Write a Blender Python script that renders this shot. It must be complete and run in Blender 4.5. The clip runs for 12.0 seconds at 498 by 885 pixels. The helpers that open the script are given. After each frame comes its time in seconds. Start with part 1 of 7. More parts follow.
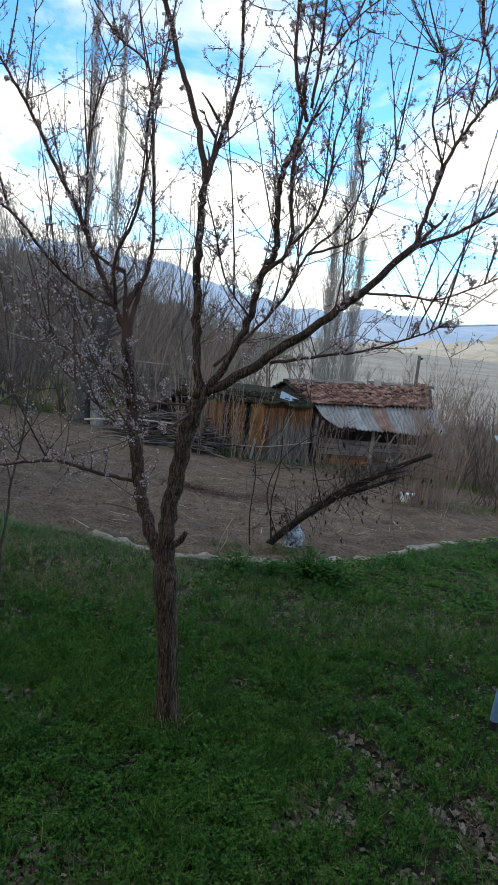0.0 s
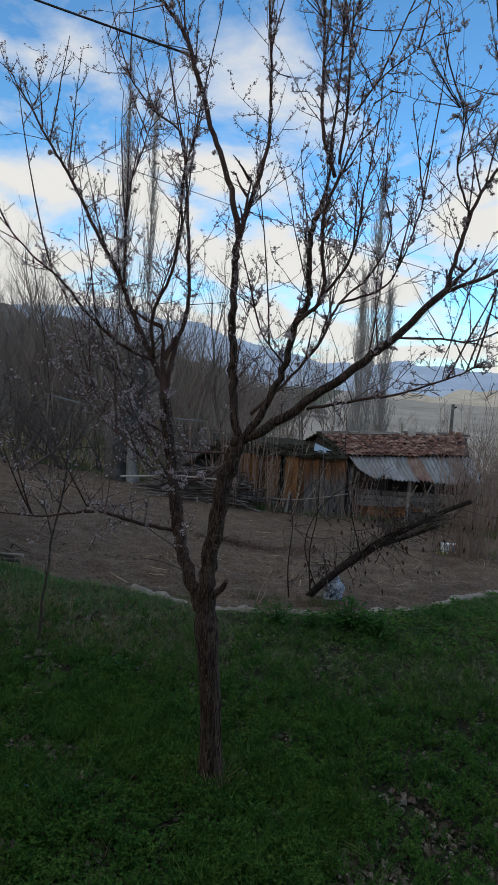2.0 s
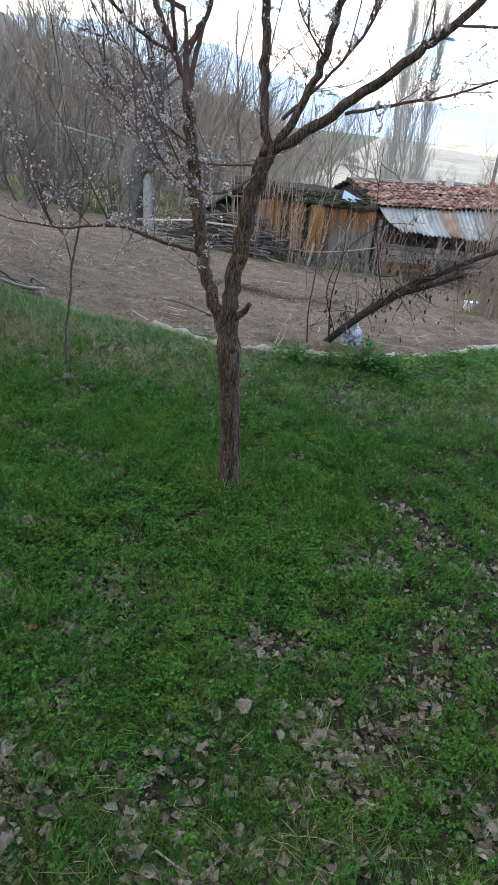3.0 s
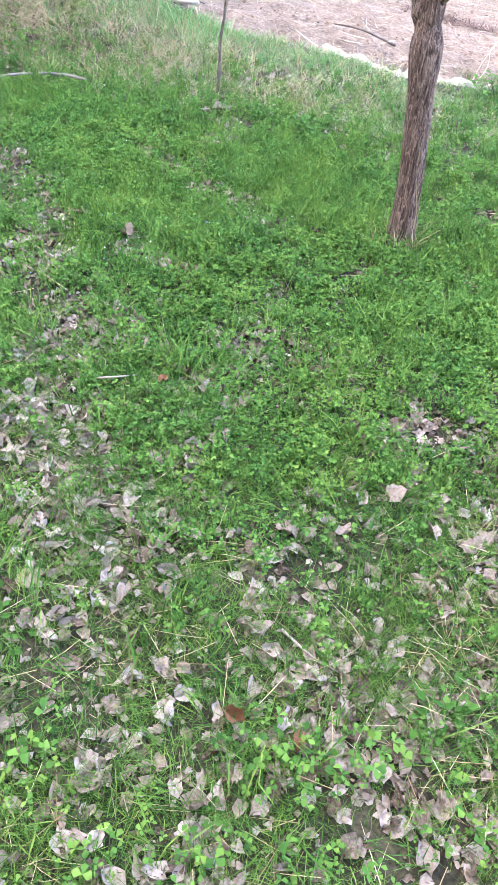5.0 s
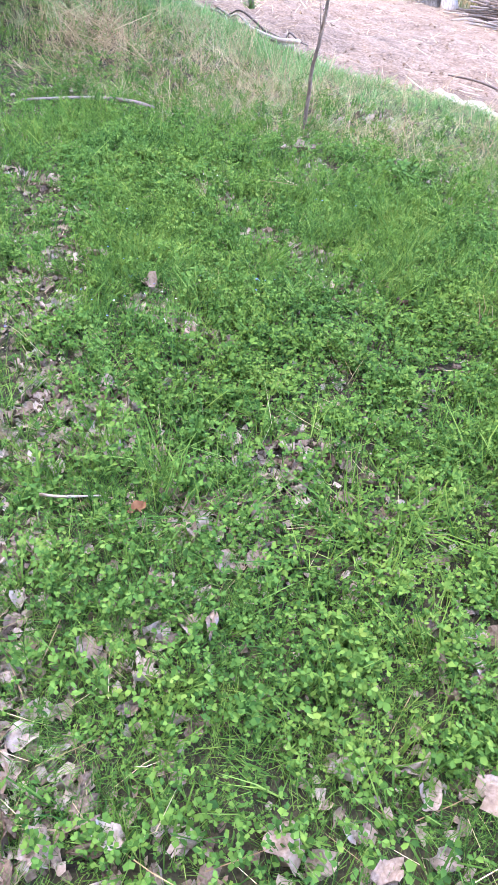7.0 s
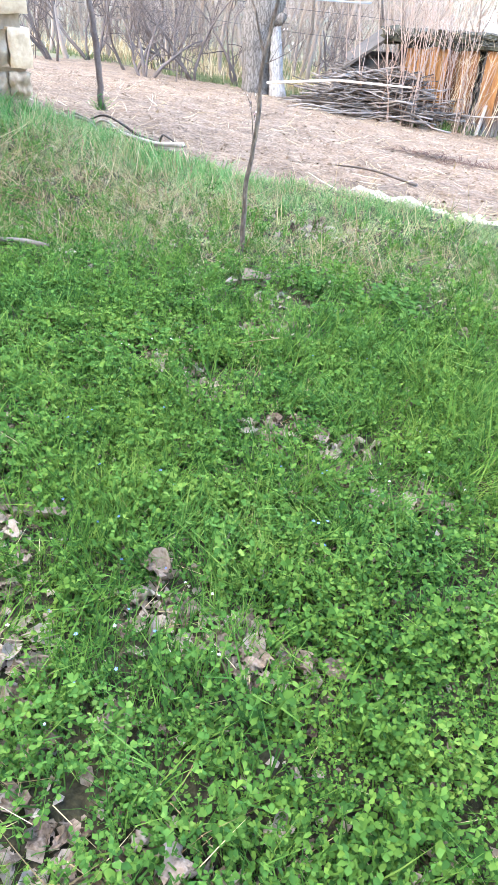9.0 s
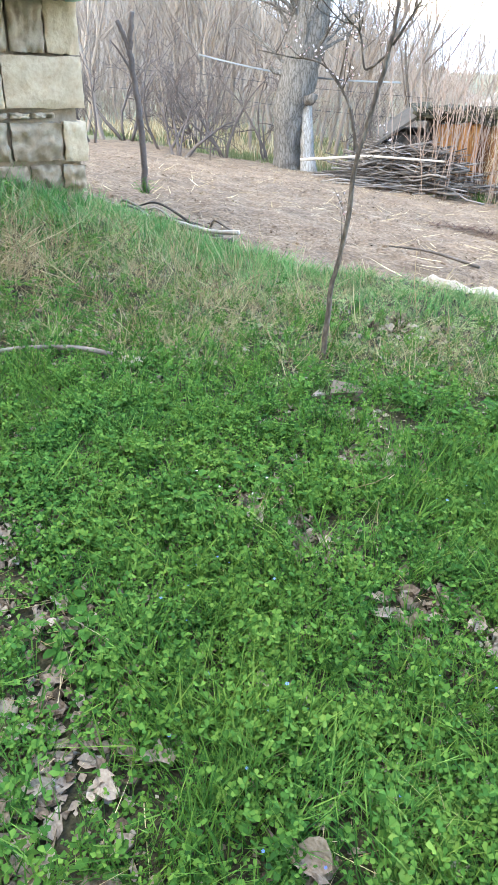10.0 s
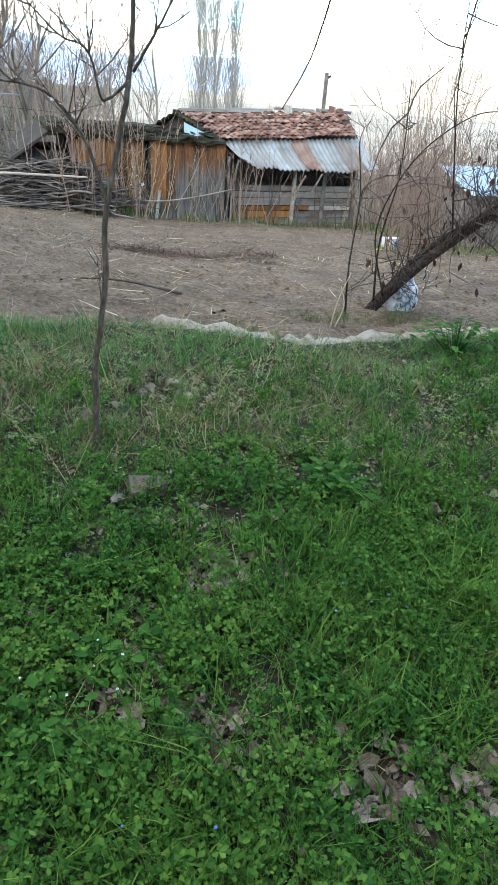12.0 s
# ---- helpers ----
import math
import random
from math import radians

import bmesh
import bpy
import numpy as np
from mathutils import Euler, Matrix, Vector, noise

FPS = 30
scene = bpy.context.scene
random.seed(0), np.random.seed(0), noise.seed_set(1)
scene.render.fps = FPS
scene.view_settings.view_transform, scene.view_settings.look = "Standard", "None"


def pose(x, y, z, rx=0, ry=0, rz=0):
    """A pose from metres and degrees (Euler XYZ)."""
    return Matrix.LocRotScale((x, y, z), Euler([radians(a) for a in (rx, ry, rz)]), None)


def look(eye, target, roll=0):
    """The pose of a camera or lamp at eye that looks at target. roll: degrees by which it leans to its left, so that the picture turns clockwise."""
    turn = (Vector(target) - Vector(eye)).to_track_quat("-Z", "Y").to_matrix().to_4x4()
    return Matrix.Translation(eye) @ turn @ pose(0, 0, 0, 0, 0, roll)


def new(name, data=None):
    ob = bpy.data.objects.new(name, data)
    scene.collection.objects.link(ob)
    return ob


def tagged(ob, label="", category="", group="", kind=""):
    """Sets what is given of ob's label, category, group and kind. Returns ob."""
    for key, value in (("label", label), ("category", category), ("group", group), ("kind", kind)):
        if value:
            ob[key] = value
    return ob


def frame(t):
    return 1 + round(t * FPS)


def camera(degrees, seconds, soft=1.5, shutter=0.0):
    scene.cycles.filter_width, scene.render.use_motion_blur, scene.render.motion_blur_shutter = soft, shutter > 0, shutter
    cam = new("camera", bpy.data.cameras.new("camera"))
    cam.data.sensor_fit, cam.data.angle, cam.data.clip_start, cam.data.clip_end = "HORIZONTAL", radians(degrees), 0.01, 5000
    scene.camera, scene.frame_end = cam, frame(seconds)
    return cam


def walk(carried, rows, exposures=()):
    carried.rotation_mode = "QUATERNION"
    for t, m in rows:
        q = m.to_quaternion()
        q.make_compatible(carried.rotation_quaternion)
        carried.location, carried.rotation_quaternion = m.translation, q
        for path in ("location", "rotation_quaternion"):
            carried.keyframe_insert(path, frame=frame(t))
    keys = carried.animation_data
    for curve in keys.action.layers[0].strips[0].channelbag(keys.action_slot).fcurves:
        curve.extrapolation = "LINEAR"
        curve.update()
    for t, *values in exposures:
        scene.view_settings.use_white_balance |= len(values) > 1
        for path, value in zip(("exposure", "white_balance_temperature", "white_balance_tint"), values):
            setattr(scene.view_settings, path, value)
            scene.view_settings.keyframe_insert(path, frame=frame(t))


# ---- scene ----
cam = camera(41.4, 12.0, soft=1.1)
PATH = [
    (0, (-1.253, -0.846, 2.29), (-1.418, 1.119, 1.953), 5.6),
    (0.5, (-1.261, -0.839, 2.341), (-1.46, 1.148, 2.242), 4.4),
    (1, (-1.259, -0.868, 2.359), (-1.468, 1.12, 2.399), 4.0),
    (1.5, (-1.252, -0.871, 2.358), (-1.483, 1.115, 2.426), 3.6),
    (2, (-1.27, -0.878, 2.247), (-1.551, 1.094, 2.067), 3.7),
    (2.5, (-1.268, -0.939, 2.11), (-1.51, 0.945, 1.484), 5.0),
    (3, (-1.277, -0.934, 2.056), (-1.522, 0.849, 1.183), 6.1),
    (3.5, (-1.328, -0.919, 1.975), (-1.628, 0.713, 0.859), 5.2),
    (3.7, (-1.277, -0.871, 1.928), (-1.645, 0.67, 0.707), 5.0),
    (5.3, (-1.408, -0.499, 1.607), (-1.913, 0.819, 0.19), 4.0),
    (5.5, (-1.413, -0.412, 1.578), (-1.91, 0.971, 0.222), 4.7),
    (6, (-1.457, -0.217, 1.46), (-1.961, 1.156, 0.095), 6.2),
    (6.5, (-1.545, 0.019, 1.365), (-2.205, 1.289, -0.032), 5.6),
    (6.7, (-1.566, 0.111, 1.316), (-2.306, 1.377, -0.044), 4.5),
    (8.3, (-2.148, 0.713, 1.141), (-2.854, 2.103, -0.11), 2.4),
    (8.5, (-2.271, 0.8, 1.139), (-2.957, 2.198, -0.116), 2.9),
    (9, (-2.59, 0.994, 1.152), (-3.066, 2.568, 0.014), 2.8),
    (9.5, (-2.831, 1.189, 1.17), (-3.418, 2.766, 0.088), -0.0),
    (10, (-3.003, 1.356, 1.193), (-3.578, 2.995, 0.203), 1.3),
    (10.5, (-3.136, 1.451, 1.168), (-3.58, 3.074, 0.087), 3.2),
    (11, (-3.372, 1.573, 1.16), (-3.461, 3.214, 0.02), 1.5),
    (11.5, (-3.464, 1.716, 1.19), (-3.306, 3.411, 0.142), 1.4),
    (12, (-3.501, 1.888, 1.23), (-3.145, 3.622, 0.3), 3.8),
]
# seconds, stops: the phone meters the sky first, then the ground
EXPOSURES = [(0.0, 0.2, 6700, 6), (0.3, -0.25, 6700, 7), (0.6, -0.48, 6700, 8), (1.0, -0.55, 6700, 8), (1.5, -0.57, 6700, 8), (2.1, -0.42, 6700, 8),
             (2.5, 0.45, 6800, 6), (2.8, 1.0, 6900, 6), (3.2, 1.85, 7000, 7), (3.5, 2.25, 7000, 8), (3.7, 2.5, 7100, 11), (5.3, 3.58, 6850, 27), (6.5, 3.58, 6850, 34),
             (8.5, 3.58, 7100, 23), (9.0, 3.48, 7200, 16), (9.6, 3.28, 7250, 9), (10.0, 3.02, 7250, 8), (10.5, 2.95, 7250, 6), (11.0, 3.10, 7250, 6), (11.5, 2.58, 7150, 3), (12.0, 1.76, 7000, 3)]
walk(cam, [(t, look(*r)) for t, *r in PATH], EXPOSURES)

# ---------------------------------------------------------------- world and light
SUN_UP, SUN_TURN = radians(32), radians(200)


def make_world():
    w = bpy.data.worlds.new("sky")
    scene.world = w
    w.use_nodes = True
    n, l = w.node_tree.nodes, w.node_tree.links
    n.clear()
    out, bg = n.new("ShaderNodeOutputWorld"), n.new("ShaderNodeBackground")
    sky = n.new("ShaderNodeTexSky")
    sky.sky_type, sky.sun_disc = "NISHITA", False
    sky.sun_elevation, sky.sun_rotation = SUN_UP, SUN_TURN
    sky.air_density, sky.dust_density, sky.ozone_density = 1.0, 0.2, 3.0
    co = n.new("ShaderNodeTexCoord")
    sep = n.new("ShaderNodeSeparateXYZ")
    l.new(co.outputs["Generated"], sep.inputs[0])
    # clouds on a flat layer overhead
    up = n.new("ShaderNodeMath"); up.operation = "ADD"; up.inputs[1].default_value = 0.22
    l.new(sep.outputs["Z"], up.inputs[0])
    div = n.new("ShaderNodeVectorMath"); div.operation = "DIVIDE"
    comb = n.new("ShaderNodeCombineXYZ")
    for k in "XYZ":
        l.new(up.outputs[0], comb.inputs[k])
    l.new(co.outputs["Generated"], div.inputs[0]); l.new(comb.outputs[0], div.inputs[1])
    mp = n.new("ShaderNodeMapping"); mp.inputs["Location"].default_value = (0.35, 0.1, 0.0)
    l.new(div.outputs[0], mp.inputs[0])
    noi = n.new("ShaderNodeTexNoise")
    noi.inputs["Scale"].default_value, noi.inputs["Detail"].default_value = 1.9, 8
    noi.inputs["Roughness"].default_value, noi.inputs["Distortion"].default_value = 0.55, 0.25
    l.new(mp.outputs[0], noi.inputs["Vector"])
    # more cloud low down than overhead
    low = n.new("ShaderNodeMapRange"); low.inputs["From Min"].default_value = 0.02; low.inputs["From Max"].default_value = 0.40
    low.inputs["To Min"].default_value = 0.22; low.inputs["To Max"].default_value = -0.01
    l.new(sep.outputs["Z"], low.inputs["Value"])
    add = n.new("ShaderNodeMath"); add.operation = "ADD"
    l.new(noi.outputs["Fac"], add.inputs[0]); l.new(low.outputs[0], add.inputs[1])
    # unseen cloud added towards the zenith, to whiten the light on the ground
    high = n.new("ShaderNodeMapRange"); high.inputs["From Min"].default_value = 0.55; high.inputs["From Max"].default_value = 0.85
    high.inputs["To Min"].default_value = 0.0; high.inputs["To Max"].default_value = 0.16
    l.new(sep.outputs["Z"], high.inputs["Value"])
    add2 = n.new("ShaderNodeMath"); add2.operation = "ADD"
    l.new(add.outputs[0], add2.inputs[0]); l.new(high.outputs[0], add2.inputs[1])
    side = n.new("ShaderNodeMapRange"); side.inputs["From Min"].default_value = -0.50; side.inputs["From Max"].default_value = 0.0
    side.inputs["To Min"].default_value = 0.08; side.inputs["To Max"].default_value = 0.0
    l.new(sep.outputs["X"], side.inputs["Value"])
    add3 = n.new("ShaderNodeMath"); add3.operation = "ADD"
    l.new(add2.outputs[0], add3.inputs[0]); l.new(side.outputs[0], add3.inputs[1])
    ramp = n.new("ShaderNodeValToRGB")
    ramp.color_ramp.elements[0].position, ramp.color_ramp.elements[1].position = 0.53, 0.68
    l.new(add3.outputs[0], ramp.inputs[0])
    mix = n.new("ShaderNodeMix"); mix.data_type = "RGBA"
    mix.inputs["B"].default_value = (7.6, 7.6, 7.6, 1)
    tint = n.new("ShaderNodeMix"); tint.data_type, tint.blend_type = "RGBA", "MULTIPLY"
    tint.inputs["Factor"].default_value, tint.inputs["B"].default_value = 1.0, (0.92, 1.55, 1.86, 1)
    l.new(sky.outputs[0], tint.inputs["A"])
    l.new(ramp.outputs["Color"], mix.inputs["Factor"]); l.new(tint.outputs["Result"], mix.inputs["A"])
    l.new(mix.outputs["Result"], bg.inputs[0])
    bg.inputs[1].default_value = 0.15
    l.new(bg.outputs[0], out.inputs[0])


make_world()
sun = new("sun", bpy.data.lights.new("sun", "SUN"))
sun.data.energy, sun.data.angle, sun.data.color = 0.5, radians(14), (1.0, 0.93, 0.82)
sun.matrix_world = look((math.sin(SUN_TURN) * math.cos(SUN_UP), math.cos(SUN_TURN) * math.cos(SUN_UP), math.sin(SUN_UP)), (0, 0, 0))


# ---------------------------------------------------------------- materials
def mat(name, stops, scale=6.0, rough=0.85, bump=0.3, bump_scale=40.0, metal=0.0, stretch=(1, 1, 1), island=0.0, obj=0.0,
        fine=0.35, space="Object", two_sided=0.0, distort=0.4, depth=0.01, gloss=0.3, tints=None, tint_scale=2.5):
    """A worn surface: a colour ramp over coarse and fine noise, with relief; island / obj vary it piece by piece."""
    m = bpy.data.materials.new(name)
    m.use_nodes = True
    n, l = m.node_tree.nodes, m.node_tree.links
    b = n["Principled BSDF"]
    b.inputs["Roughness"].default_value, b.inputs["Metallic"].default_value = rough, metal
    b.inputs["Specular IOR Level"].default_value = gloss
    co, mp = n.new("ShaderNodeTexCoord"), n.new("ShaderNodeMapping")
    mp.inputs["Scale"].default_value = stretch
    l.new(co.outputs[space], mp.inputs[0])
    a, f = n.new("ShaderNodeTexNoise"), n.new("ShaderNodeTexNoise")
    a.inputs["Scale"].default_value, a.inputs["Detail"].default_value, a.inputs["Distortion"].default_value = scale, 6, distort
    f.inputs["Scale"].default_value, f.inputs["Detail"].default_value = bump_scale, 5
    for k in (a, f):
        l.new(mp.outputs[0], k.inputs["Vector"])
    mixf = n.new("ShaderNodeMix"); mixf.data_type = "FLOAT"; mixf.inputs["Factor"].default_value = fine
    l.new(a.outputs["Fac"], mixf.inputs["A"]); l.new(f.outputs["Fac"], mixf.inputs["B"])
    val = mixf.outputs["Result"]
    for amount, node, sock in ((island, "ShaderNodeNewGeometry", "Random Per Island"), (obj, "ShaderNodeObjectInfo", "Random")):
        if amount:
            g = n.new(node)
            mr = n.new("ShaderNodeMapRange"); mr.inputs["To Min"].default_value, mr.inputs["To Max"].default_value = -amount, amount
            ad = n.new("ShaderNodeMath"); ad.operation = "ADD"
            l.new(g.outputs[sock], mr.inputs["Value"]); l.new(val, ad.inputs[0]); l.new(mr.outputs[0], ad.inputs[1])
            val = ad.outputs[0]
    r = n.new("ShaderNodeValToRGB")
    els = r.color_ramp.elements
    while len(els) < len(stops):
        els.new(0.5)
    for e, (p, c) in zip(els, stops):
        e.position, e.color = p, (*c, 1)
    l.new(val, r.inputs[0])
    colour = r.outputs[0]
    if tints:
        # broad patches of another hue, broken up piece by piece
        p, rnd = n.new("ShaderNodeTexNoise"), n.new("ShaderNodeNewGeometry")
        p.inputs["Scale"].default_value, p.inputs["Detail"].default_value = tint_scale, 4
        l.new(co.outputs[space], p.inputs["Vector"])
        ad = n.new("ShaderNodeMath"); ad.operation = "MULTIPLY_ADD"; ad.inputs[1].default_value = 0.45
        l.new(rnd.outputs["Random Per Island"], ad.inputs[0]); l.new(p.outputs["Fac"], ad.inputs[2])
        tr2 = n.new("ShaderNodeValToRGB")
        tr2.color_ramp.elements[0].position, tr2.color_ramp.elements[0].color = 0.45, (*tints[0], 1)
        tr2.color_ramp.elements[1].position, tr2.color_ramp.elements[1].color = 1.0, (*tints[1], 1)
        l.new(ad.outputs[0], tr2.inputs[0])
        mu = n.new("ShaderNodeMix"); mu.data_type, mu.blend_type = "RGBA", "MULTIPLY"; mu.inputs["Factor"].default_value = 1.0
        l.new(colour, mu.inputs["A"]); l.new(tr2.outputs[0], mu.inputs["B"])
        colour = mu.outputs["Result"]
    l.new(colour, b.inputs["Base Color"])
    if bump:
        bp = n.new("ShaderNodeBump"); bp.inputs["Strength"].default_value, bp.inputs["Distance"].default_value = bump, depth
        l.new(mixf.outputs["Result"], bp.inputs["Height"]); l.new(bp.outputs[0], b.inputs["Normal"])
    if two_sided:
        tr, ms = n.new("ShaderNodeBsdfTranslucent"), n.new("ShaderNodeMixShader")
        ms.inputs[0].default_value = two_sided
        l.new(colour, tr.inputs[0]); l.new(b.outputs[0], ms.inputs[1]); l.new(tr.outputs[0], ms.inputs[2])
        l.new(ms.outputs[0], n["Material Output"].inputs[0])
    return m


def bark_mat(name, dark, mid, pale, scale, squash, veins=0.0):
    """Furrowed bark: long plates parted by dark cracks, with thin pale streaks along the grain and weathered patches."""
    m = bpy.data.materials.new(name)
    m.use_nodes = True
    n, l = m.node_tree.nodes, m.node_tree.links
    b = n["Principled BSDF"]
    b.inputs["Roughness"].default_value, b.inputs["Specular IOR Level"].default_value = 0.95, 0.08
    co, mp = n.new("ShaderNodeTexCoord"), n.new("ShaderNodeMapping")
    mp.inputs["Scale"].default_value = (1, 1, squash)
    l.new(co.outputs["Object"], mp.inputs[0])

    def tex(k, detail, vec, rough=0.55):
        t = n.new("ShaderNodeTexNoise")
        t.inputs["Scale"].default_value, t.inputs["Detail"].default_value, t.inputs["Roughness"].default_value = k, detail, rough
        l.new(vec, t.inputs["Vector"])
        return t
    wob = tex(scale * 0.8, 5, mp.outputs[0])
    mv = n.new("ShaderNodeMix"); mv.data_type = "VECTOR"; mv.inputs["Factor"].default_value = 0.09
    l.new(mp.outputs[0], mv.inputs["A"]); l.new(wob.outputs["Color"], mv.inputs["B"])
    vo = n.new("ShaderNodeTexVoronoi"); vo.feature = "DISTANCE_TO_EDGE"; vo.inputs["Scale"].default_value = scale
    l.new(mv.outputs["Result"], vo.inputs["Vector"])
    streak, fine, patch = tex(scale * 2.6, 6, mp.outputs[0], 0.65), tex(scale * 5, 5, co.outputs["Object"]), tex(scale * 0.16, 3, co.outputs["Object"])
    r1 = n.new("ShaderNodeValToRGB")
    els = r1.color_ramp.elements
    els.new(0.5)
    for e, (q, c) in zip(els, ((0.0, dark), (0.07, tuple(0.5 * (x + y) for x, y in zip(dark, mid))), (0.22, mid))):
        e.position, e.color = q, (*c, 1)
    l.new(vo.outputs["Distance"], r1.inputs[0])
    # thin pale streaks, thicker where the bark is weathered
    sm = n.new("ShaderNodeMath"); sm.operation = "MULTIPLY_ADD"; sm.inputs[1].default_value = 0.35
    l.new(patch.outputs["Fac"], sm.inputs[0]); l.new(streak.outputs["Fac"], sm.inputs[2])
    sr = n.new("ShaderNodeMapRange"); sr.inputs["From Min"].default_value, sr.inputs["From Max"].default_value = 0.66, 0.84
    sr.inputs["To Max"].default_value = 0.35
    l.new(sm.outputs[0], sr.inputs["Value"])
    mx = n.new("ShaderNodeMix"); mx.data_type = "RGBA"; mx.inputs["B"].default_value = (*pale, 1)
    l.new(sr.outputs[0], mx.inputs["Factor"]); l.new(r1.outputs[0], mx.inputs["A"])
    top = mx.outputs["Result"]
    if veins:
        # narrow pale fissures that wander up the stem
        vn = tex(scale * 1.15, 3, mp.outputs[0], 0.6)
        off = n.new("ShaderNodeMath"); off.operation = "SUBTRACT"; off.inputs[1].default_value = 0.5
        ab = n.new("ShaderNodeMath"); ab.operation = "ABSOLUTE"
        vr = n.new("ShaderNodeMapRange"); vr.inputs["From Max"].default_value, vr.inputs["To Min"].default_value, vr.inputs["To Max"].default_value = 0.035, veins, 0.0
        l.new(vn.outputs["Fac"], off.inputs[0]); l.new(off.outputs[0], ab.inputs[0]); l.new(ab.outputs[0], vr.inputs["Value"])
        vm = n.new("ShaderNodeMix"); vm.data_type = "RGBA"; vm.inputs["B"].default_value = (*pale, 1)
        l.new(vr.outputs[0], vm.inputs["Factor"]); l.new(top, vm.inputs["A"])
        top = vm.outputs["Result"]
    r2 = n.new("ShaderNodeValToRGB")
    r2.color_ramp.elements[0].position, r2.color_ramp.elements[0].color = 0.30, (0.55, 0.53, 0.52, 1)
    r2.color_ramp.elements[1].position, r2.color_ramp.elements[1].color = 0.70, (1.2, 1.17, 1.15, 1)
    l.new(fine.outputs["Fac"], r2.inputs[0])
    mu = n.new("ShaderNodeMix"); mu.data_type, mu.blend_type = "RGBA", "MULTIPLY"; mu.inputs["Factor"].default_value = 1.0
    l.new(top, mu.inputs["A"]); l.new(r2.outputs[0], mu.inputs["B"]); l.new(mu.outputs["Result"], b.inputs["Base Color"])
    cap = n.new("ShaderNodeMath"); cap.operation = "MINIMUM"; cap.inputs[1].default_value = 0.25
    l.new(vo.outputs["Distance"], cap.inputs[0])
    ad = n.new("ShaderNodeMath"); ad.operation = "MULTIPLY_ADD"; ad.inputs[1].default_value = 0.30
    l.new(streak.outputs["Fac"], ad.inputs[0]); l.new(cap.outputs[0], ad.inputs[2])
    bp = n.new("ShaderNodeBump"); bp.inputs["Strength"].default_value, bp.inputs["Distance"].default_value = 0.8, 0.010
    l.new(ad.outputs[0], bp.inputs["Height"]); l.new(bp.outputs[0], b.inputs["Normal"])
    return m


def faded_plank(name, z_low, z_high):
    """Orange-stained board whose stain has weathered away to grey towards the foot, in uneven runs along the grain."""
    m = mat(name, [(0.25, (0.035, 0.017, 0.010)), (0.43, (0.150, 0.060, 0.020)), (0.60, (0.285, 0.120, 0.036)), (0.85, (0.37, 0.215, 0.10))], 3.5, 0.85, 0.5, 26, stretch=(2.2, 2.2, 0.28), obj=0.16, depth=0.01)
    n, l = m.node_tree.nodes, m.node_tree.links
    b = n["Principled BSDF"]
    warm = b.inputs["Base Color"].links[0].from_socket
    co, sep, runs, grain = n.new("ShaderNodeTexCoord"), n.new("ShaderNodeSeparateXYZ"), n.new("ShaderNodeTexNoise"), n.new("ShaderNodeTexNoise")
    mp = n.new("ShaderNodeMapping"); mp.inputs["Scale"].default_value = (9, 9, 0.7)
    l.new(co.outputs["Object"], sep.inputs[0]); l.new(co.outputs["Object"], mp.inputs[0])
    runs.inputs["Scale"].default_value, grain.inputs["Scale"].default_value = 1.2, 4.0
    l.new(mp.outputs[0], runs.inputs["Vector"]); l.new(mp.outputs[0], grain.inputs["Vector"])
    ad = n.new("ShaderNodeMath"); ad.operation = "MULTIPLY_ADD"; ad.inputs[1].default_value = 0.9
    l.new(runs.outputs["Fac"], ad.inputs[0]); l.new(sep.outputs["Z"], ad.inputs[2])
    mr = n.new("ShaderNodeMapRange"); mr.inputs["From Min"].default_value, mr.inputs["From Max"].default_value = z_low + 0.45, z_high + 0.45
    mr.inputs["To Min"].default_value, mr.inputs["To Max"].default_value = 1.0, 0.0
    l.new(ad.outputs[0], mr.inputs["Value"])
    gr = n.new("ShaderNodeValToRGB")
    gr.color_ramp.elements[0].position, gr.color_ramp.elements[0].color = 0.3, (0.045, 0.038, 0.034, 1)
    gr.color_ramp.elements[1].position, gr.color_ramp.elements[1].color = 0.75, (0.20, 0.18, 0.162, 1)
    l.new(grain.outputs["Fac"], gr.inputs[0])
    mx = n.new("ShaderNodeMix"); mx.data_type = "RGBA"
    l.new(mr.outputs[0], mx.inputs["Factor"]); l.new(warm, mx.inputs["A"]); l.new(gr.outputs[0], mx.inputs["B"])
    l.new(mx.outputs["Result"], b.inputs["Base Color"])
    return m


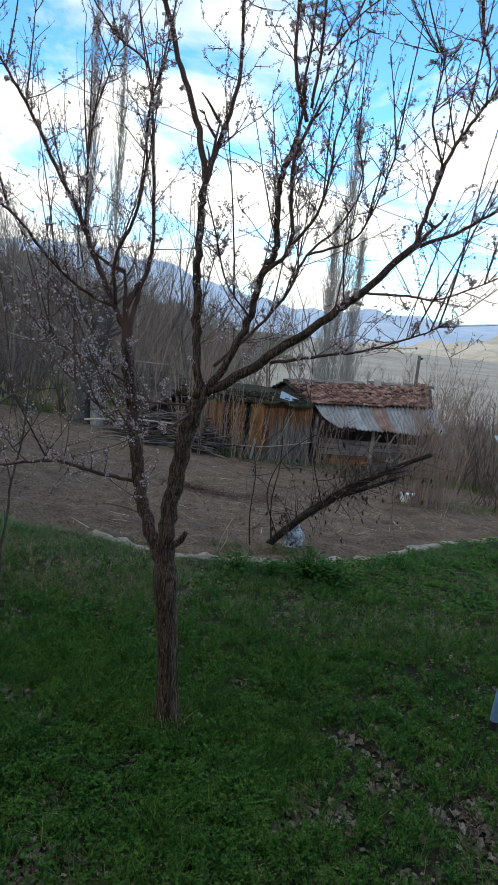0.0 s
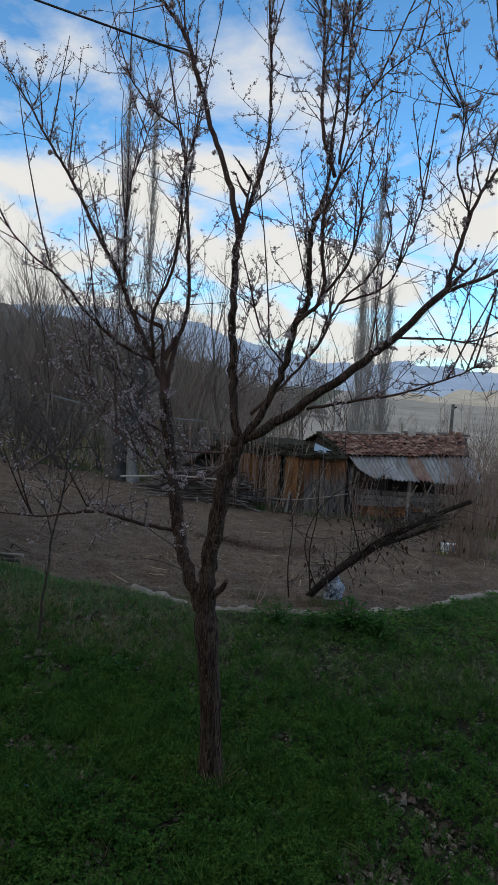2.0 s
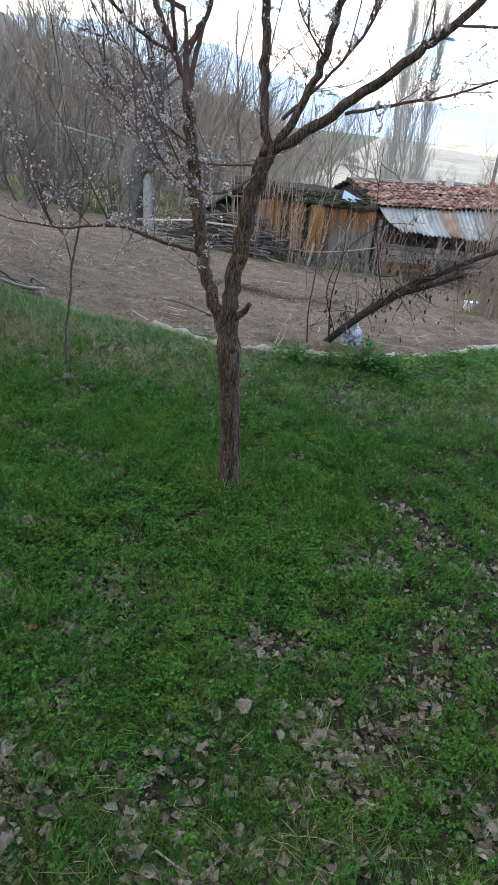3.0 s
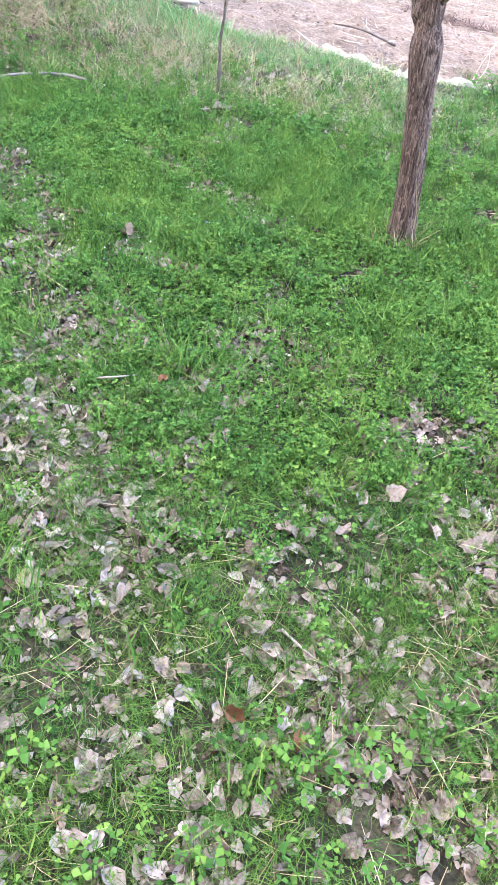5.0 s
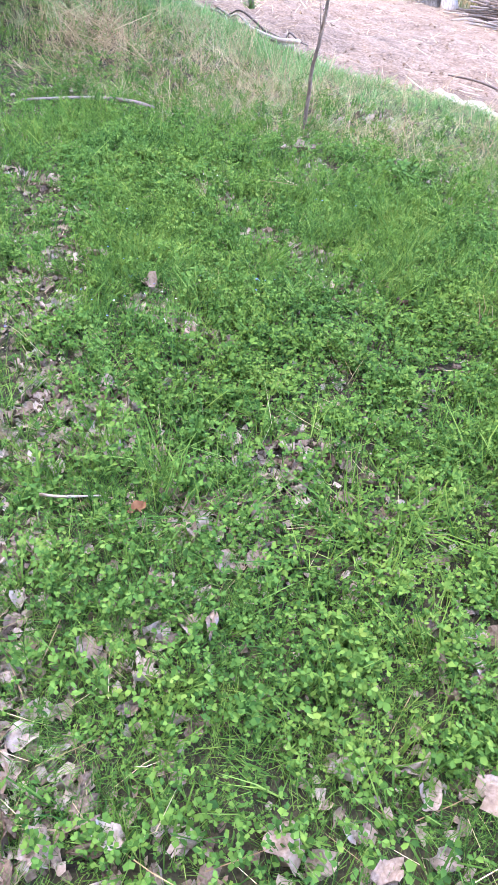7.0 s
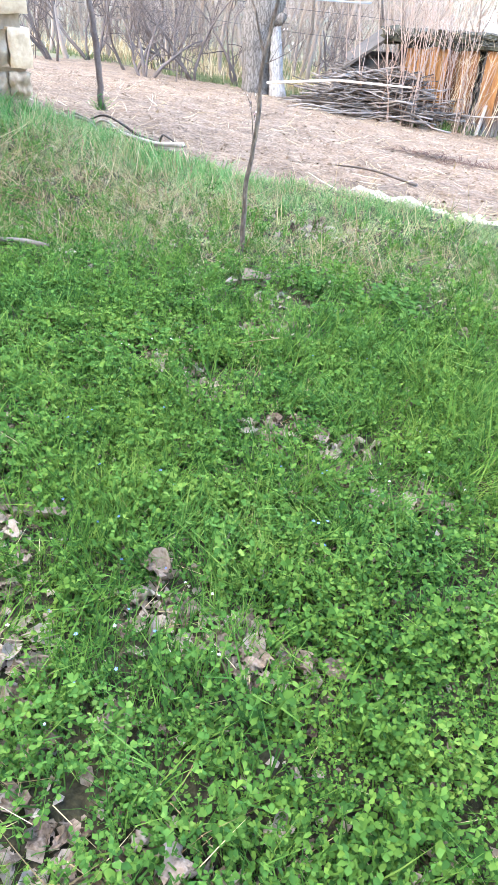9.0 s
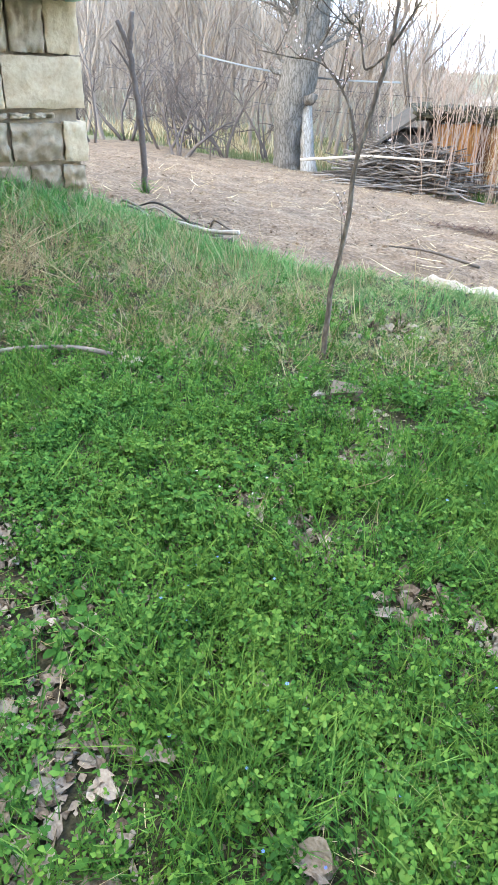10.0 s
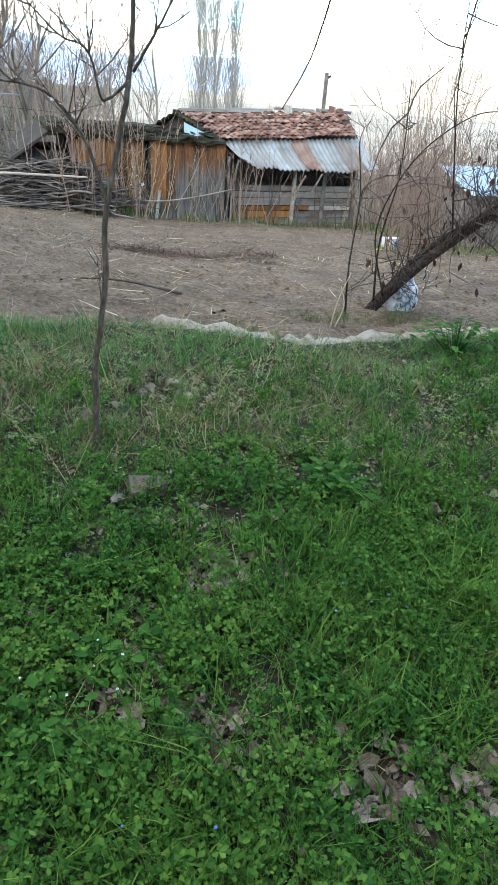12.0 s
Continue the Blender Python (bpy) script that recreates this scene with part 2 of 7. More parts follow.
M = {
    "faded_wood": faded_plank("faded_wood", -0.35, 0.1),
    "worn_wood": faded_plank("worn_wood", -1.15, -0.6),
    "lawn_soil": mat("lawn_soil", [(0.30, (0.008, 0.007, 0.004)), (0.48, (0.024, 0.022, 0.011)), (0.60, (0.046, 0.042, 0.021)), (0.72, (0.10, 0.078, 0.048))], 9, 0.95, 0.9, 70, fine=0.6, depth=0.02),
    "field_soil": mat("field_soil", [(0.30, (0.032, 0.020, 0.012)), (0.43, (0.088, 0.058, 0.037)), (0.55, (0.146, 0.100, 0.066)), (0.70, (0.222, 0.164, 0.115))], 2.2, 0.95, 1.0, 26, depth=0.04, fine=0.6, distort=0.9),
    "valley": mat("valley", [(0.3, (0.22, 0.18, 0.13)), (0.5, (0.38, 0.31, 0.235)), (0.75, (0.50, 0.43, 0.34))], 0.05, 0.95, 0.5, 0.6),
    "far_ground": mat("far_ground", [(0.35, (0.070, 0.072, 0.040)), (0.55, (0.115, 0.108, 0.064)), (0.7, (0.17, 0.145, 0.095))], 0.5, 0.95, 0.5, 5),
    "clover": mat("clover", [(0.14, (0.010, 0.038, 0.009)), (0.40, (0.044, 0.120, 0.023)), (0.64, (0.088, 0.192, 0.040)), (0.92, (0.146, 0.255, 0.068))], 5, 0.75, 0.0, island=0.20, two_sided=0.22, gloss=0.06, tints=((0.92, 1.0, 1.08), (1.16, 1.02, 0.88))),
    "grass": mat("grass", [(0.2, (0.020, 0.070, 0.015)), (0.5, (0.070, 0.172, 0.034)), (0.82, (0.165, 0.285, 0.072))], 4, 0.75, 0.0, island=0.25, two_sided=0.24, gloss=0.06, tints=((0.90, 1.0, 1.06), (1.16, 1.02, 0.88))),
    "tall_grass": mat("tall_grass", [(0.2, (0.034, 0.130, 0.034)), (0.55, (0.098, 0.255, 0.074)), (0.85, (0.225, 0.375, 0.145))], 1.5, 0.65, 0.0, island=0.32, two_sided=0.25, gloss=0.12),
    "edge_grass": mat("edge_grass", [(0.2, (0.070, 0.125, 0.050)), (0.5, (0.170, 0.258, 0.108)), (0.82, (0.33, 0.385, 0.205))], 3, 0.75, 0.0, island=0.30, two_sided=0.25, gloss=0.06, tints=((0.90, 1.0, 1.06), (1.16, 1.02, 0.86))),
    "wild_grass": mat("wild_grass", [(0.2, (0.060, 0.085, 0.034)), (0.55, (0.13, 0.155, 0.070)), (0.85, (0.25, 0.245, 0.135))], 0.8, 0.8, 0.0, island=0.3, two_sided=0.15, gloss=0.06),
    "straw": mat("straw", [(0.18, (0.18, 0.130, 0.070)), (0.5, (0.36, 0.275, 0.155)), (0.85, (0.53, 0.44, 0.285))], 2, 0.8, 0.0, island=0.34, two_sided=0.12, gloss=0.08),
    "stalk": mat("stalk", [(0.2, (0.085, 0.062, 0.044)), (0.55, (0.175, 0.135, 0.098)), (0.85, (0.33, 0.27, 0.20))], 2, 0.85, 0.0, island=0.32, gloss=0.1),
    "sapling_bark": mat("sapling_bark", [(0.30, (0.036, 0.026, 0.020)), (0.5, (0.090, 0.068, 0.054)), (0.68, (0.20, 0.162, 0.132))], 26, 0.85, 0.8, 90, stretch=(1, 1, 0.35), fine=0.6, depth=0.008),
    "old_brick": mat("old_brick", [(0.25, (0.070, 0.050, 0.036)), (0.5, (0.135, 0.104, 0.080)), (0.75, (0.21, 0.172, 0.14))], 22, 0.95, 0.9, 70, fine=0.5),
    "litter": mat("litter", [(0.10, (0.036, 0.026, 0.019)), (0.30, (0.118, 0.088, 0.066)), (0.52, (0.215, 0.170, 0.135)), (0.74, (0.300, 0.252, 0.212)), (0.95, (0.40, 0.355, 0.31))], 34, 0.85, 0.8, 140, island=0.30, two_sided=0.06, fine=0.6, gloss=0.05, distort=1.6, depth=0.008),
    "withered": mat("withered", [(0.3, (0.040, 0.022, 0.016)), (0.7, (0.105, 0.060, 0.043))], 30, 0.85, 0.0, island=0.25, two_sided=0.1, gloss=0.1),
    "russet": mat("russet", [(0.3, (0.10, 0.045, 0.022)), (0.7, (0.21, 0.115, 0.062))], 30, 0.8, 0.5, 90, obj=0.15, gloss=0.12),
    "bark": bark_mat("bark", (0.022, 0.014, 0.011), (0.094, 0.064, 0.051), (0.27, 0.195, 0.155), 40.0, 0.13, 0.8),
    "dark_bark": bark_mat("dark_bark", (0.018, 0.014, 0.012), (0.060, 0.047, 0.040), (0.150, 0.122, 0.105), 34.0, 0.3),
    "twig": mat("twig", [(0.3, (0.060, 0.031, 0.024)), (0.7, (0.145, 0.086, 0.067))], 20, 0.8, 0.3, 60, island=0.1),
    "petal": mat("petal", [(0.2, (0.50, 0.38, 0.38)), (0.6, (0.66, 0.58, 0.58))], 20, 0.6, 0.0, island=0.25, two_sided=0.3),
    "bud": mat("bud", [(0.3, (0.30, 0.14, 0.14)), (0.7, (0.50, 0.32, 0.32))], 20, 0.7, 0.0, island=0.2),
    "grey_bark": bark_mat("grey_bark", (0.060, 0.051, 0.043), (0.150, 0.134, 0.118), (0.20, 0.183, 0.163), 15.0, 0.2),
    "pale_bark": bark_mat("pale_bark", (0.15, 0.135, 0.12), (0.29, 0.272, 0.25), (0.36, 0.34, 0.315), 15.0, 0.2),
    "far_twig": mat("far_twig", [(0.3, (0.125, 0.090, 0.068)), (0.7, (0.265, 0.208, 0.165))], 1, 0.9, 0.0, island=0.2, obj=0.15),
    "poplar_twig": mat("poplar_twig", [(0.3, (0.24, 0.21, 0.185)), (0.7, (0.40, 0.36, 0.32))], 1, 0.9, 0.0, island=0.15),
    "brown_twig": mat("brown_twig", [(0.3, (0.042, 0.031, 0.027)), (0.7, (0.125, 0.097, 0.084))], 2, 0.9, 0.0, island=0.2),
    "hedge_twig": mat("hedge_twig", [(0.3, (0.145, 0.092, 0.070)), (0.7, (0.32, 0.235, 0.188))], 1, 0.9, 0.0, island=0.25),
    "reed_twig": mat("reed_twig", [(0.3, (0.30, 0.215, 0.13)), (0.7, (0.50, 0.40, 0.27))], 2, 0.85, 0.0, island=0.25),
    "stick": mat("stick", [(0.25, (0.040, 0.032, 0.027)), (0.55, (0.105, 0.087, 0.075)), (0.8, (0.215, 0.185, 0.165))], 6, 0.9, 0.5, 60, obj=0.28),
    "pale_wood": mat("pale_wood", [(0.3, (0.22, 0.18, 0.145)), (0.7, (0.40, 0.345, 0.29))], 12, 0.85, 0.4, 60, obj=0.12),
    "concrete": mat("concrete", [(0.28, (0.12, 0.098, 0.078)), (0.5, (0.285, 0.242, 0.196)), (0.75, (0.44, 0.385, 0.32))], 5, 0.95, 1.0, 30, obj=0.07, depth=0.03, fine=0.5, distort=0.9),
    "limestone": mat("limestone", [(0.22, (0.26, 0.175, 0.108)), (0.42, (0.39, 0.290, 0.195)), (0.62, (0.48, 0.375, 0.265)), (0.85, (0.55, 0.45, 0.335))], 9, 0.95, 1.0, 46, obj=0.05, depth=0.012, fine=0.4, distort=0.8),
    "rubble": mat("rubble", [(0.25, (0.185, 0.132, 0.090)), (0.5, (0.300, 0.232, 0.166)), (0.75, (0.41, 0.335, 0.25))], 8, 0.95, 0.8, 30, obj=0.12, depth=0.015),
    "mortar": mat("mortar", [(0.3, (0.19, 0.15, 0.11)), (0.7, (0.34, 0.28, 0.215))], 10, 0.98, 0.9, 40),
    "plaster": mat("plaster", [(0.3, (0.50, 0.42, 0.32)), (0.7, (0.62, 0.54, 0.43))], 2, 0.95, 0.4, 30),
    "green_paint": mat("green_paint", [(0.3, (0.10, 0.26, 0.20)), (0.7, (0.20, 0.38, 0.30))], 6, 0.6, 0.3, 30),
    "orange_wood": mat("orange_wood", [(0.25, (0.035, 0.017, 0.010)), (0.43, (0.150, 0.060, 0.020)), (0.60, (0.285, 0.120, 0.036)), (0.85, (0.37, 0.215, 0.10))], 3.5, 0.85, 0.5, 26,
                       stretch=(2.2, 2.2, 0.28), obj=0.16, depth=0.01),
    "log_wood": mat("log_wood", [(0.25, (0.10, 0.085, 0.072)), (0.5, (0.23, 0.20, 0.175)), (0.75, (0.40, 0.355, 0.31))], 3, 0.9, 0.6, 24, stretch=(0.3, 2, 2), obj=0.2, depth=0.01),
    # dark timber, and the painted darkness inside the shed
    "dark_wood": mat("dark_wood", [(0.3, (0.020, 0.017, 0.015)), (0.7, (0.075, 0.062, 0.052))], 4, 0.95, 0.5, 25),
    "roof_tile": mat("roof_tile", [(0.2, (0.062, 0.028, 0.020)), (0.42, (0.145, 0.066, 0.046)), (0.62, (0.215, 0.108, 0.078)), (0.85, (0.32, 0.215, 0.165))], 2.2, 0.9, 0.4, 30, island=0.28),
    "zinc": mat("zinc", [(0.25, (0.13, 0.105, 0.09)), (0.42, (0.22, 0.215, 0.21)), (0.6, (0.29, 0.292, 0.295)), (0.8, (0.38, 0.38, 0.375))], 2.5, 0.6, 0.15, 40, metal=0.25, obj=0.12),
    "rust": mat("rust", [(0.25, (0.11, 0.060, 0.044)), (0.5, (0.20, 0.118, 0.090)), (0.75, (0.30, 0.235, 0.20))], 4, 0.8, 0.3, 40),
    "dark_sheet": mat("dark_sheet", [(0.3, (0.12, 0.095, 0.085)), (0.7, (0.235, 0.195, 0.175))], 3, 0.75, 0.3, 40),
    "blue_sheet": mat("blue_sheet", [(0.3, (0.20, 0.26, 0.30)), (0.7, (0.36, 0.44, 0.49))], 2, 0.5, 0.1, 40, metal=0.2),
    "tar": mat("tar", [(0.3, (0.012, 0.010, 0.008)), (0.5, (0.030, 0.026, 0.017)), (0.68, (0.060, 0.056, 0.030)), (0.85, (0.12, 0.10, 0.068))], 5, 0.95, 1.0, 30, depth=0.03, fine=0.5, gloss=0.1),
    "plastic_white": mat("plastic_white", [(0.40, (0.10, 0.13, 0.20)), (0.47, (0.40, 0.44, 0.50)), (0.56, (0.70, 0.73, 0.76))], 22, 0.4, 0.4, 60, fine=0.4),
    "box_white": mat("box_white", [(0.3, (0.62, 0.66, 0.68)), (0.7, (0.78, 0.80, 0.80))], 5, 0.5, 0.0),
    "box_yellow": mat("box_yellow", [(0.3, (0.62, 0.50, 0.05)), (0.7, (0.74, 0.62, 0.10))], 5, 0.5, 0.0),
    "box_blue": mat("box_blue", [(0.3, (0.05, 0.30, 0.52)), (0.7, (0.10, 0.42, 0.62))], 5, 0.5, 0.0),
    "flower_blue": mat("flower_blue", [(0.3, (0.08, 0.16, 0.50)), (0.7, (0.20, 0.34, 0.72))], 20, 0.6, 0.0, island=0.2),
    "pipe_blue": mat("pipe_blue", [(0.3, (0.10, 0.22, 0.42)), (0.7, (0.22, 0.38, 0.58))], 8, 0.4, 0.1, 40),
    "cable": mat("cable", [(0.3, (0.015, 0.015, 0.017)), (0.7, (0.035, 0.035, 0.038))], 20, 0.6, 0.0),
    "tape": mat("tape", [(0.3, (0.15, 0.155, 0.155)), (0.7, (0.22, 0.225, 0.225))], 3, 0.6, 0.0, two_sided=0.3),
    "leafy": mat("leafy", [(0.2, (0.018, 0.070, 0.012)), (0.6, (0.056, 0.150, 0.028)), (0.9, (0.115, 0.220, 0.052))], 4, 0.75, 0.0, island=0.22, two_sided=0.3, gloss=0.08),
    # brown woods, lightened so that some haze lies in the colour
    "wood_hill": mat("wood_hill", [(0.3, (0.14, 0.108, 0.088)), (0.5, (0.22, 0.18, 0.150)), (0.75, (0.31, 0.262, 0.218))], 0.22, 0.95, 1.0, 2.5, depth=2.0, fine=0.55),
    # sunlight on this far slope is put into the bright tan colour
    "tan_hill": mat("tan_hill", [(0.3, (0.34, 0.30, 0.21)), (0.5, (0.60, 0.48, 0.34)), (0.75, (0.74, 0.62, 0.47))], 0.022, 0.95, 0.8, 0.12, depth=4.0),
    # distant range: the air's blue haze is mixed into the base colour
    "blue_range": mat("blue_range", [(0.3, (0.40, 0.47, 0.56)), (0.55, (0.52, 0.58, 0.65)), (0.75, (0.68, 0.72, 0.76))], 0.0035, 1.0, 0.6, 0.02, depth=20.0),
}


# ---------------------------------------------------------------- mesh helpers
class Geo:
    """Collects vertices and faces of one mesh."""

    def __init__(self):
        self.v, self.f, self.m = [], [], []

    def add(self, verts, faces, slot=0):
        k = len(self.v)
        self.v.extend([tuple(p) for p in verts])
        self.f.extend([tuple(k + i for i in f) for f in faces])
        self.m.extend([slot] * len(faces))

    def tube(self, pts, r, sides=6, cap=True, lump=0.0, rng=None):
        pts = [Vector(p) for p in pts]
        k, nrm = len(self.v), None
        for i, p in enumerate(pts):
            d = (pts[min(i + 1, len(pts) - 1)] - pts[max(i - 1, 0)])
            d = d.normalized() if d.length > 1e-9 else Vector((0, 0, 1))
            if nrm is None:
                nrm = d.orthogonal().normalized()
            nrm = (nrm - d * nrm.dot(d)).normalized()
            bi = d.cross(nrm)
            for s in range(sides):
                a = 2 * math.pi * s / sides
                rr = r[i] * (1 + (rng.uniform(-lump, lump) if rng else 0))
                self.v.append(tuple(p + (nrm * math.cos(a) + bi * math.sin(a)) * rr))
        for i in range(len(pts) - 1):
            for s in range(sides):
                t = (s + 1) % sides
                a = k + i * sides
                self.f.append((a + s, a + t, a + sides + t, a + sides + s))
                self.m.append(0)
        if cap:
            self.f.append(tuple(k + s for s in reversed(range(sides))))
            self.f.append(tuple(k + (len(pts) - 1) * sides + s for s in range(sides)))
            self.m += [0, 0]

    def box(self, c, s, rot=None, slot=0, jit=0.0, rng=None):
        rot = rot or Matrix.Identity(3)
        vs = []
        for x, y, z in ((-1, -1, -1), (1, -1, -1), (1, 1, -1), (-1, 1, -1), (-1, -1, 1), (1, -1, 1), (1, 1, 1), (-1, 1, 1)):
            q = Vector((x * s[0] / 2, y * s[1] / 2, z * s[2] / 2))
            if jit:
                q += Vector([rng.uniform(-jit, jit) for _ in range(3)])
            vs.append(Vector(c) + rot @ q)
        self.add(vs, [(0, 3, 2, 1), (4, 5, 6, 7), (0, 1, 5, 4), (1, 2, 6, 5), (2, 3, 7, 6), (3, 0, 4, 7)], slot)

    def mesh(self, name, mats, smooth=False):
        me = bpy.data.meshes.new(name)
        me.from_pydata(self.v, [], self.f)
        for m in (mats if isinstance(mats, (list, tuple)) else [mats]):
            me.materials.append(M[m])
        me.polygons.foreach_set("material_index", self.m)
        if smooth:
            me.polygons.foreach_set("use_smooth", [True] * len(self.f))
        me.update()
        return me


def thing(name, label, category, at=(0, 0, 0), group="", kind=""):
    ob = new(name)
    ob.location = at
    return tagged(ob, label, category, group, kind)


def part(name, geo, mats, parent=None, label="", smooth=False, kind=""):
    me = geo if isinstance(geo, bpy.types.Mesh) else geo.mesh(name, mats, smooth)
    ob = new(name, me)
    if parent is not None:
        ob.parent = parent
    return tagged(ob, label, kind=kind)


def bulk(name, verts, faces, mats, index=None, smooth=False):
    """A large mesh from number arrays; faces all have the same count of corners."""
    me = bpy.data.meshes.new(name)
    nf, k = faces.shape
    me.vertices.add(len(verts)); me.vertices.foreach_set("co", verts.astype(np.float32).ravel())
    me.loops.add(nf * k); me.loops.foreach_set("vertex_index", faces.astype(np.int32).ravel())
    me.polygons.add(nf); me.polygons.foreach_set("loop_start", np.arange(nf, dtype=np.int32) * k)
    for m in mats:
        me.materials.append(M[m])
    if index is not None:
        me.polygons.foreach_set("material_index", index.astype(np.int32))
    if smooth:
        me.polygons.foreach_set("use_smooth", np.ones(nf, dtype=bool))
    me.update(calc_edges=True)
    me.validate()
    return me


def spline(pts, step=4):
    """A smooth line through the points."""
    p = [Vector(q) for q in pts]
    p = [p[0] * 2 - p[1]] + p + [p[-1] * 2 - p[-2]]
    out = []
    for i in range(1, len(p) - 2):
        a, b, c, d = p[i - 1:i + 3]
        for k in range(step):
            t = k / step
            out.append(0.5 * ((2 * b) + (c - a) * t + (2 * a - 5 * b + 4 * c - d) * t * t + (3 * b - a - 3 * c + d) * t ** 3))
    return out + [p[-2]]


def rand_dir(rng):
    return Vector((rng.gauss(0, 1), rng.gauss(0, 1), rng.gauss(0, 1))).normalized()


# ---------------------------------------------------------------- ground
EDGE_X = [-30, -9.0, -7.5, -6.0, -5.0, -4.0, -3.5, -3.0, -2.5, -2.0, -1.5, -1.0, -0.5, 0.0, 0.5, 1.0, 2.0, 4.0, 30]
EDGE_Y = [18, 9.6, 8.0, 6.6, 5.85, 5.6, 5.65, 5.45, 5.28, 5.33, 5.38, 5.5, 5.87, 6.28, 6.67, 7.1, 7.8, 9.2, 24]


def edge_y(x):
    return np.interp(x, EDGE_X, EDGE_Y)


def wobble(x, y, s, a):
    return a * (np.sin(x * s + 1.3 * np.sin(y * s * 0.7)) * np.cos(y * s * 0.9 + 0.8 * np.sin(x * s * 0.6)))


def lumps(x, y, s):
    """Smooth random lumps, about -1 to 1, with s to a metre."""
    x, y = np.asarray(x, float) * s, np.asarray(y, float) * s
    i, j = np.floor(x), np.floor(y)
    u, v = x - i, y - j
    u, v = u * u * (3 - 2 * u), v * v * (3 - 2 * v)

    def cell(a, b):
        h = np.sin(a * 127.1 + b * 311.7) * 43758.5453
        return 2 * (h - np.floor(h)) - 1
    return (cell(i, j) * (1 - u) + cell(i + 1, j) * u) * (1 - v) + (cell(i, j + 1) * (1 - u) + cell(i + 1, j + 1) * u) * v


def ground_z(x, y):
    """Height of the ground: a near lawn with a bank on one side, and a field that falls away from it."""
    x, y = np.asarray(x, float), np.asarray(y, float)
    lawn = 0.0 + wobble(x, y, 2.3, 0.012) + wobble(x, y, 7.1, 0.006)
    lawn = lawn + 0.46 * np.exp(-(((x + 6.3) / 1.1) ** 2 + ((y - 5.0) / 0.95) ** 2)) + 0.05 * np.clip((y - 4.2) / 1.2, 0, 1)
    ye = np.where(y < 24, y, 24 + 9 * (1 - np.exp(-np.clip(y - 24, 0, None) / 30)))
    xe = np.clip(x, -30, 30)
    field = 0.40 - 0.03 * xe - 0.106 * ye + 0.05 * np.clip(-3 - xe, 0, 12)
    field = field + wobble(x, y, 1.7, 0.02) + 0.03 * lumps(x, y, 1.7) + 0.026 * lumps(x + 0.3 * y, y, 4.3) + 0.024 * lumps(x, y - 0.4 * x, 7.9)
    t = np.clip((y - edge_y(x)) / 0.22 + 0.2, 0, 1)
    t = t * t * (3 - 2 * t)
    return lawn * (1 - t) + field * t


def gz(x, y):
    return float(ground_z(x, y))


def axis(lo, a, b, hi, fine, growth=1.16):
    core = list(np.arange(a, b + 1e-6, fine))
    left, right, d = [], [], fine
    p = a
    while p > lo:
        d *= growth; p -= d; left.append(max(p, lo))
    d, p = fine, core[-1]
    while p < hi:
        d *= growth; p += d; right.append(min(p, hi))
    return np.array(left[::-1] + core + right)


def build_ground():
    xs, ys = axis(-2500, -9, 6, 2500, 0.085), axis(-400, -2, 13, 3500, 0.085)
    gx, gy = np.meshgrid(xs, ys)
    v = np.stack([gx.ravel(), gy.ravel(), ground_z(gx, gy).ravel()], 1)
    nx, ny = len(xs), len(ys)
    i = (np.arange(ny - 1)[:, None] * nx + np.arange(nx - 1)[None, :]).ravel()
    f = np.stack([i, i + 1, i + nx + 1, i + nx], 1)
    c = v[f].mean(1)
    idx = np.where(c[:, 1] < edge_y(c[:, 0]), 0, 1)
    idx[(c[:, 0] > 5) & (c[:, 1] > 13)] = 2
    idx[(np.hypot(c[:, 0], c[:, 1]) > 34) | (c[:, 0] < -14) | (c[:, 1] > 27)] = 2
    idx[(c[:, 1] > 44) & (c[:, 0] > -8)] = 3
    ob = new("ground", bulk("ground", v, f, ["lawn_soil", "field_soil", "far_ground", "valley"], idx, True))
    tagged(ob, "sloping garden ground with bare tilled brown field", "ground", kind="structure")


build_ground()


def ridge(name, label, material, dist, az, elev, rows=14, rough=1.0, base=-14.0, seed=1, cols=160):
    """A far hill seen as a slope that climbs to a ridge line; elev gives its height in degrees by bearing."""
    rng = random.Random(seed)
    g, n = Geo(), cols
    a = np.linspace(az[0], az[1], n)
    for r in range(rows + 1):
        s = r / rows
        for k in range(n):
            d = dist * (0.62 + 0.38 * s)
            top = dist * math.tan(radians(float(np.interp(a[k], elev[0], elev[1]))))
            q = noise.fractal(Vector((a[k] * 0.35, s * 3.0, seed)), 0.9, 2.1, 5)
            h = base + (top - base) * (s ** 0.8) + q * dist * 0.010 * rough * (0.3 + s)
            b = radians(a[k])
            g.v.append((d * math.sin(b), d * math.cos(b), h))
    for r in range(rows):
        for k in range(n - 1):
            i = r * n + k
            g.f.append((i, i + 1, i + n + 1, i + n)); g.m.append(0)
    ob = new(name, g.mesh(name, material, True))
    tagged(ob, label, "hill", kind="structure")
ridge("backdrop_range", "mountain range far beyond the valley, blue haze painted into its colour", "blue_range", 3000, (-70, 70),
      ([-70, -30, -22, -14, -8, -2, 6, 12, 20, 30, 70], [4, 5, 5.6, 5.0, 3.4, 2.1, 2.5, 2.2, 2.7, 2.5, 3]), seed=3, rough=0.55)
ridge("backdrop_hill", "dry tan hillside in the valley, sunlight painted into its pale slopes", "tan_hill", 700, (-12, 70),
      ([-12, 2, 6, 11, 16, 24, 40, 70], [-1, -0.4, 0.1, 0.7, 1.7, 3.0, 4.0, 4]), seed=8)
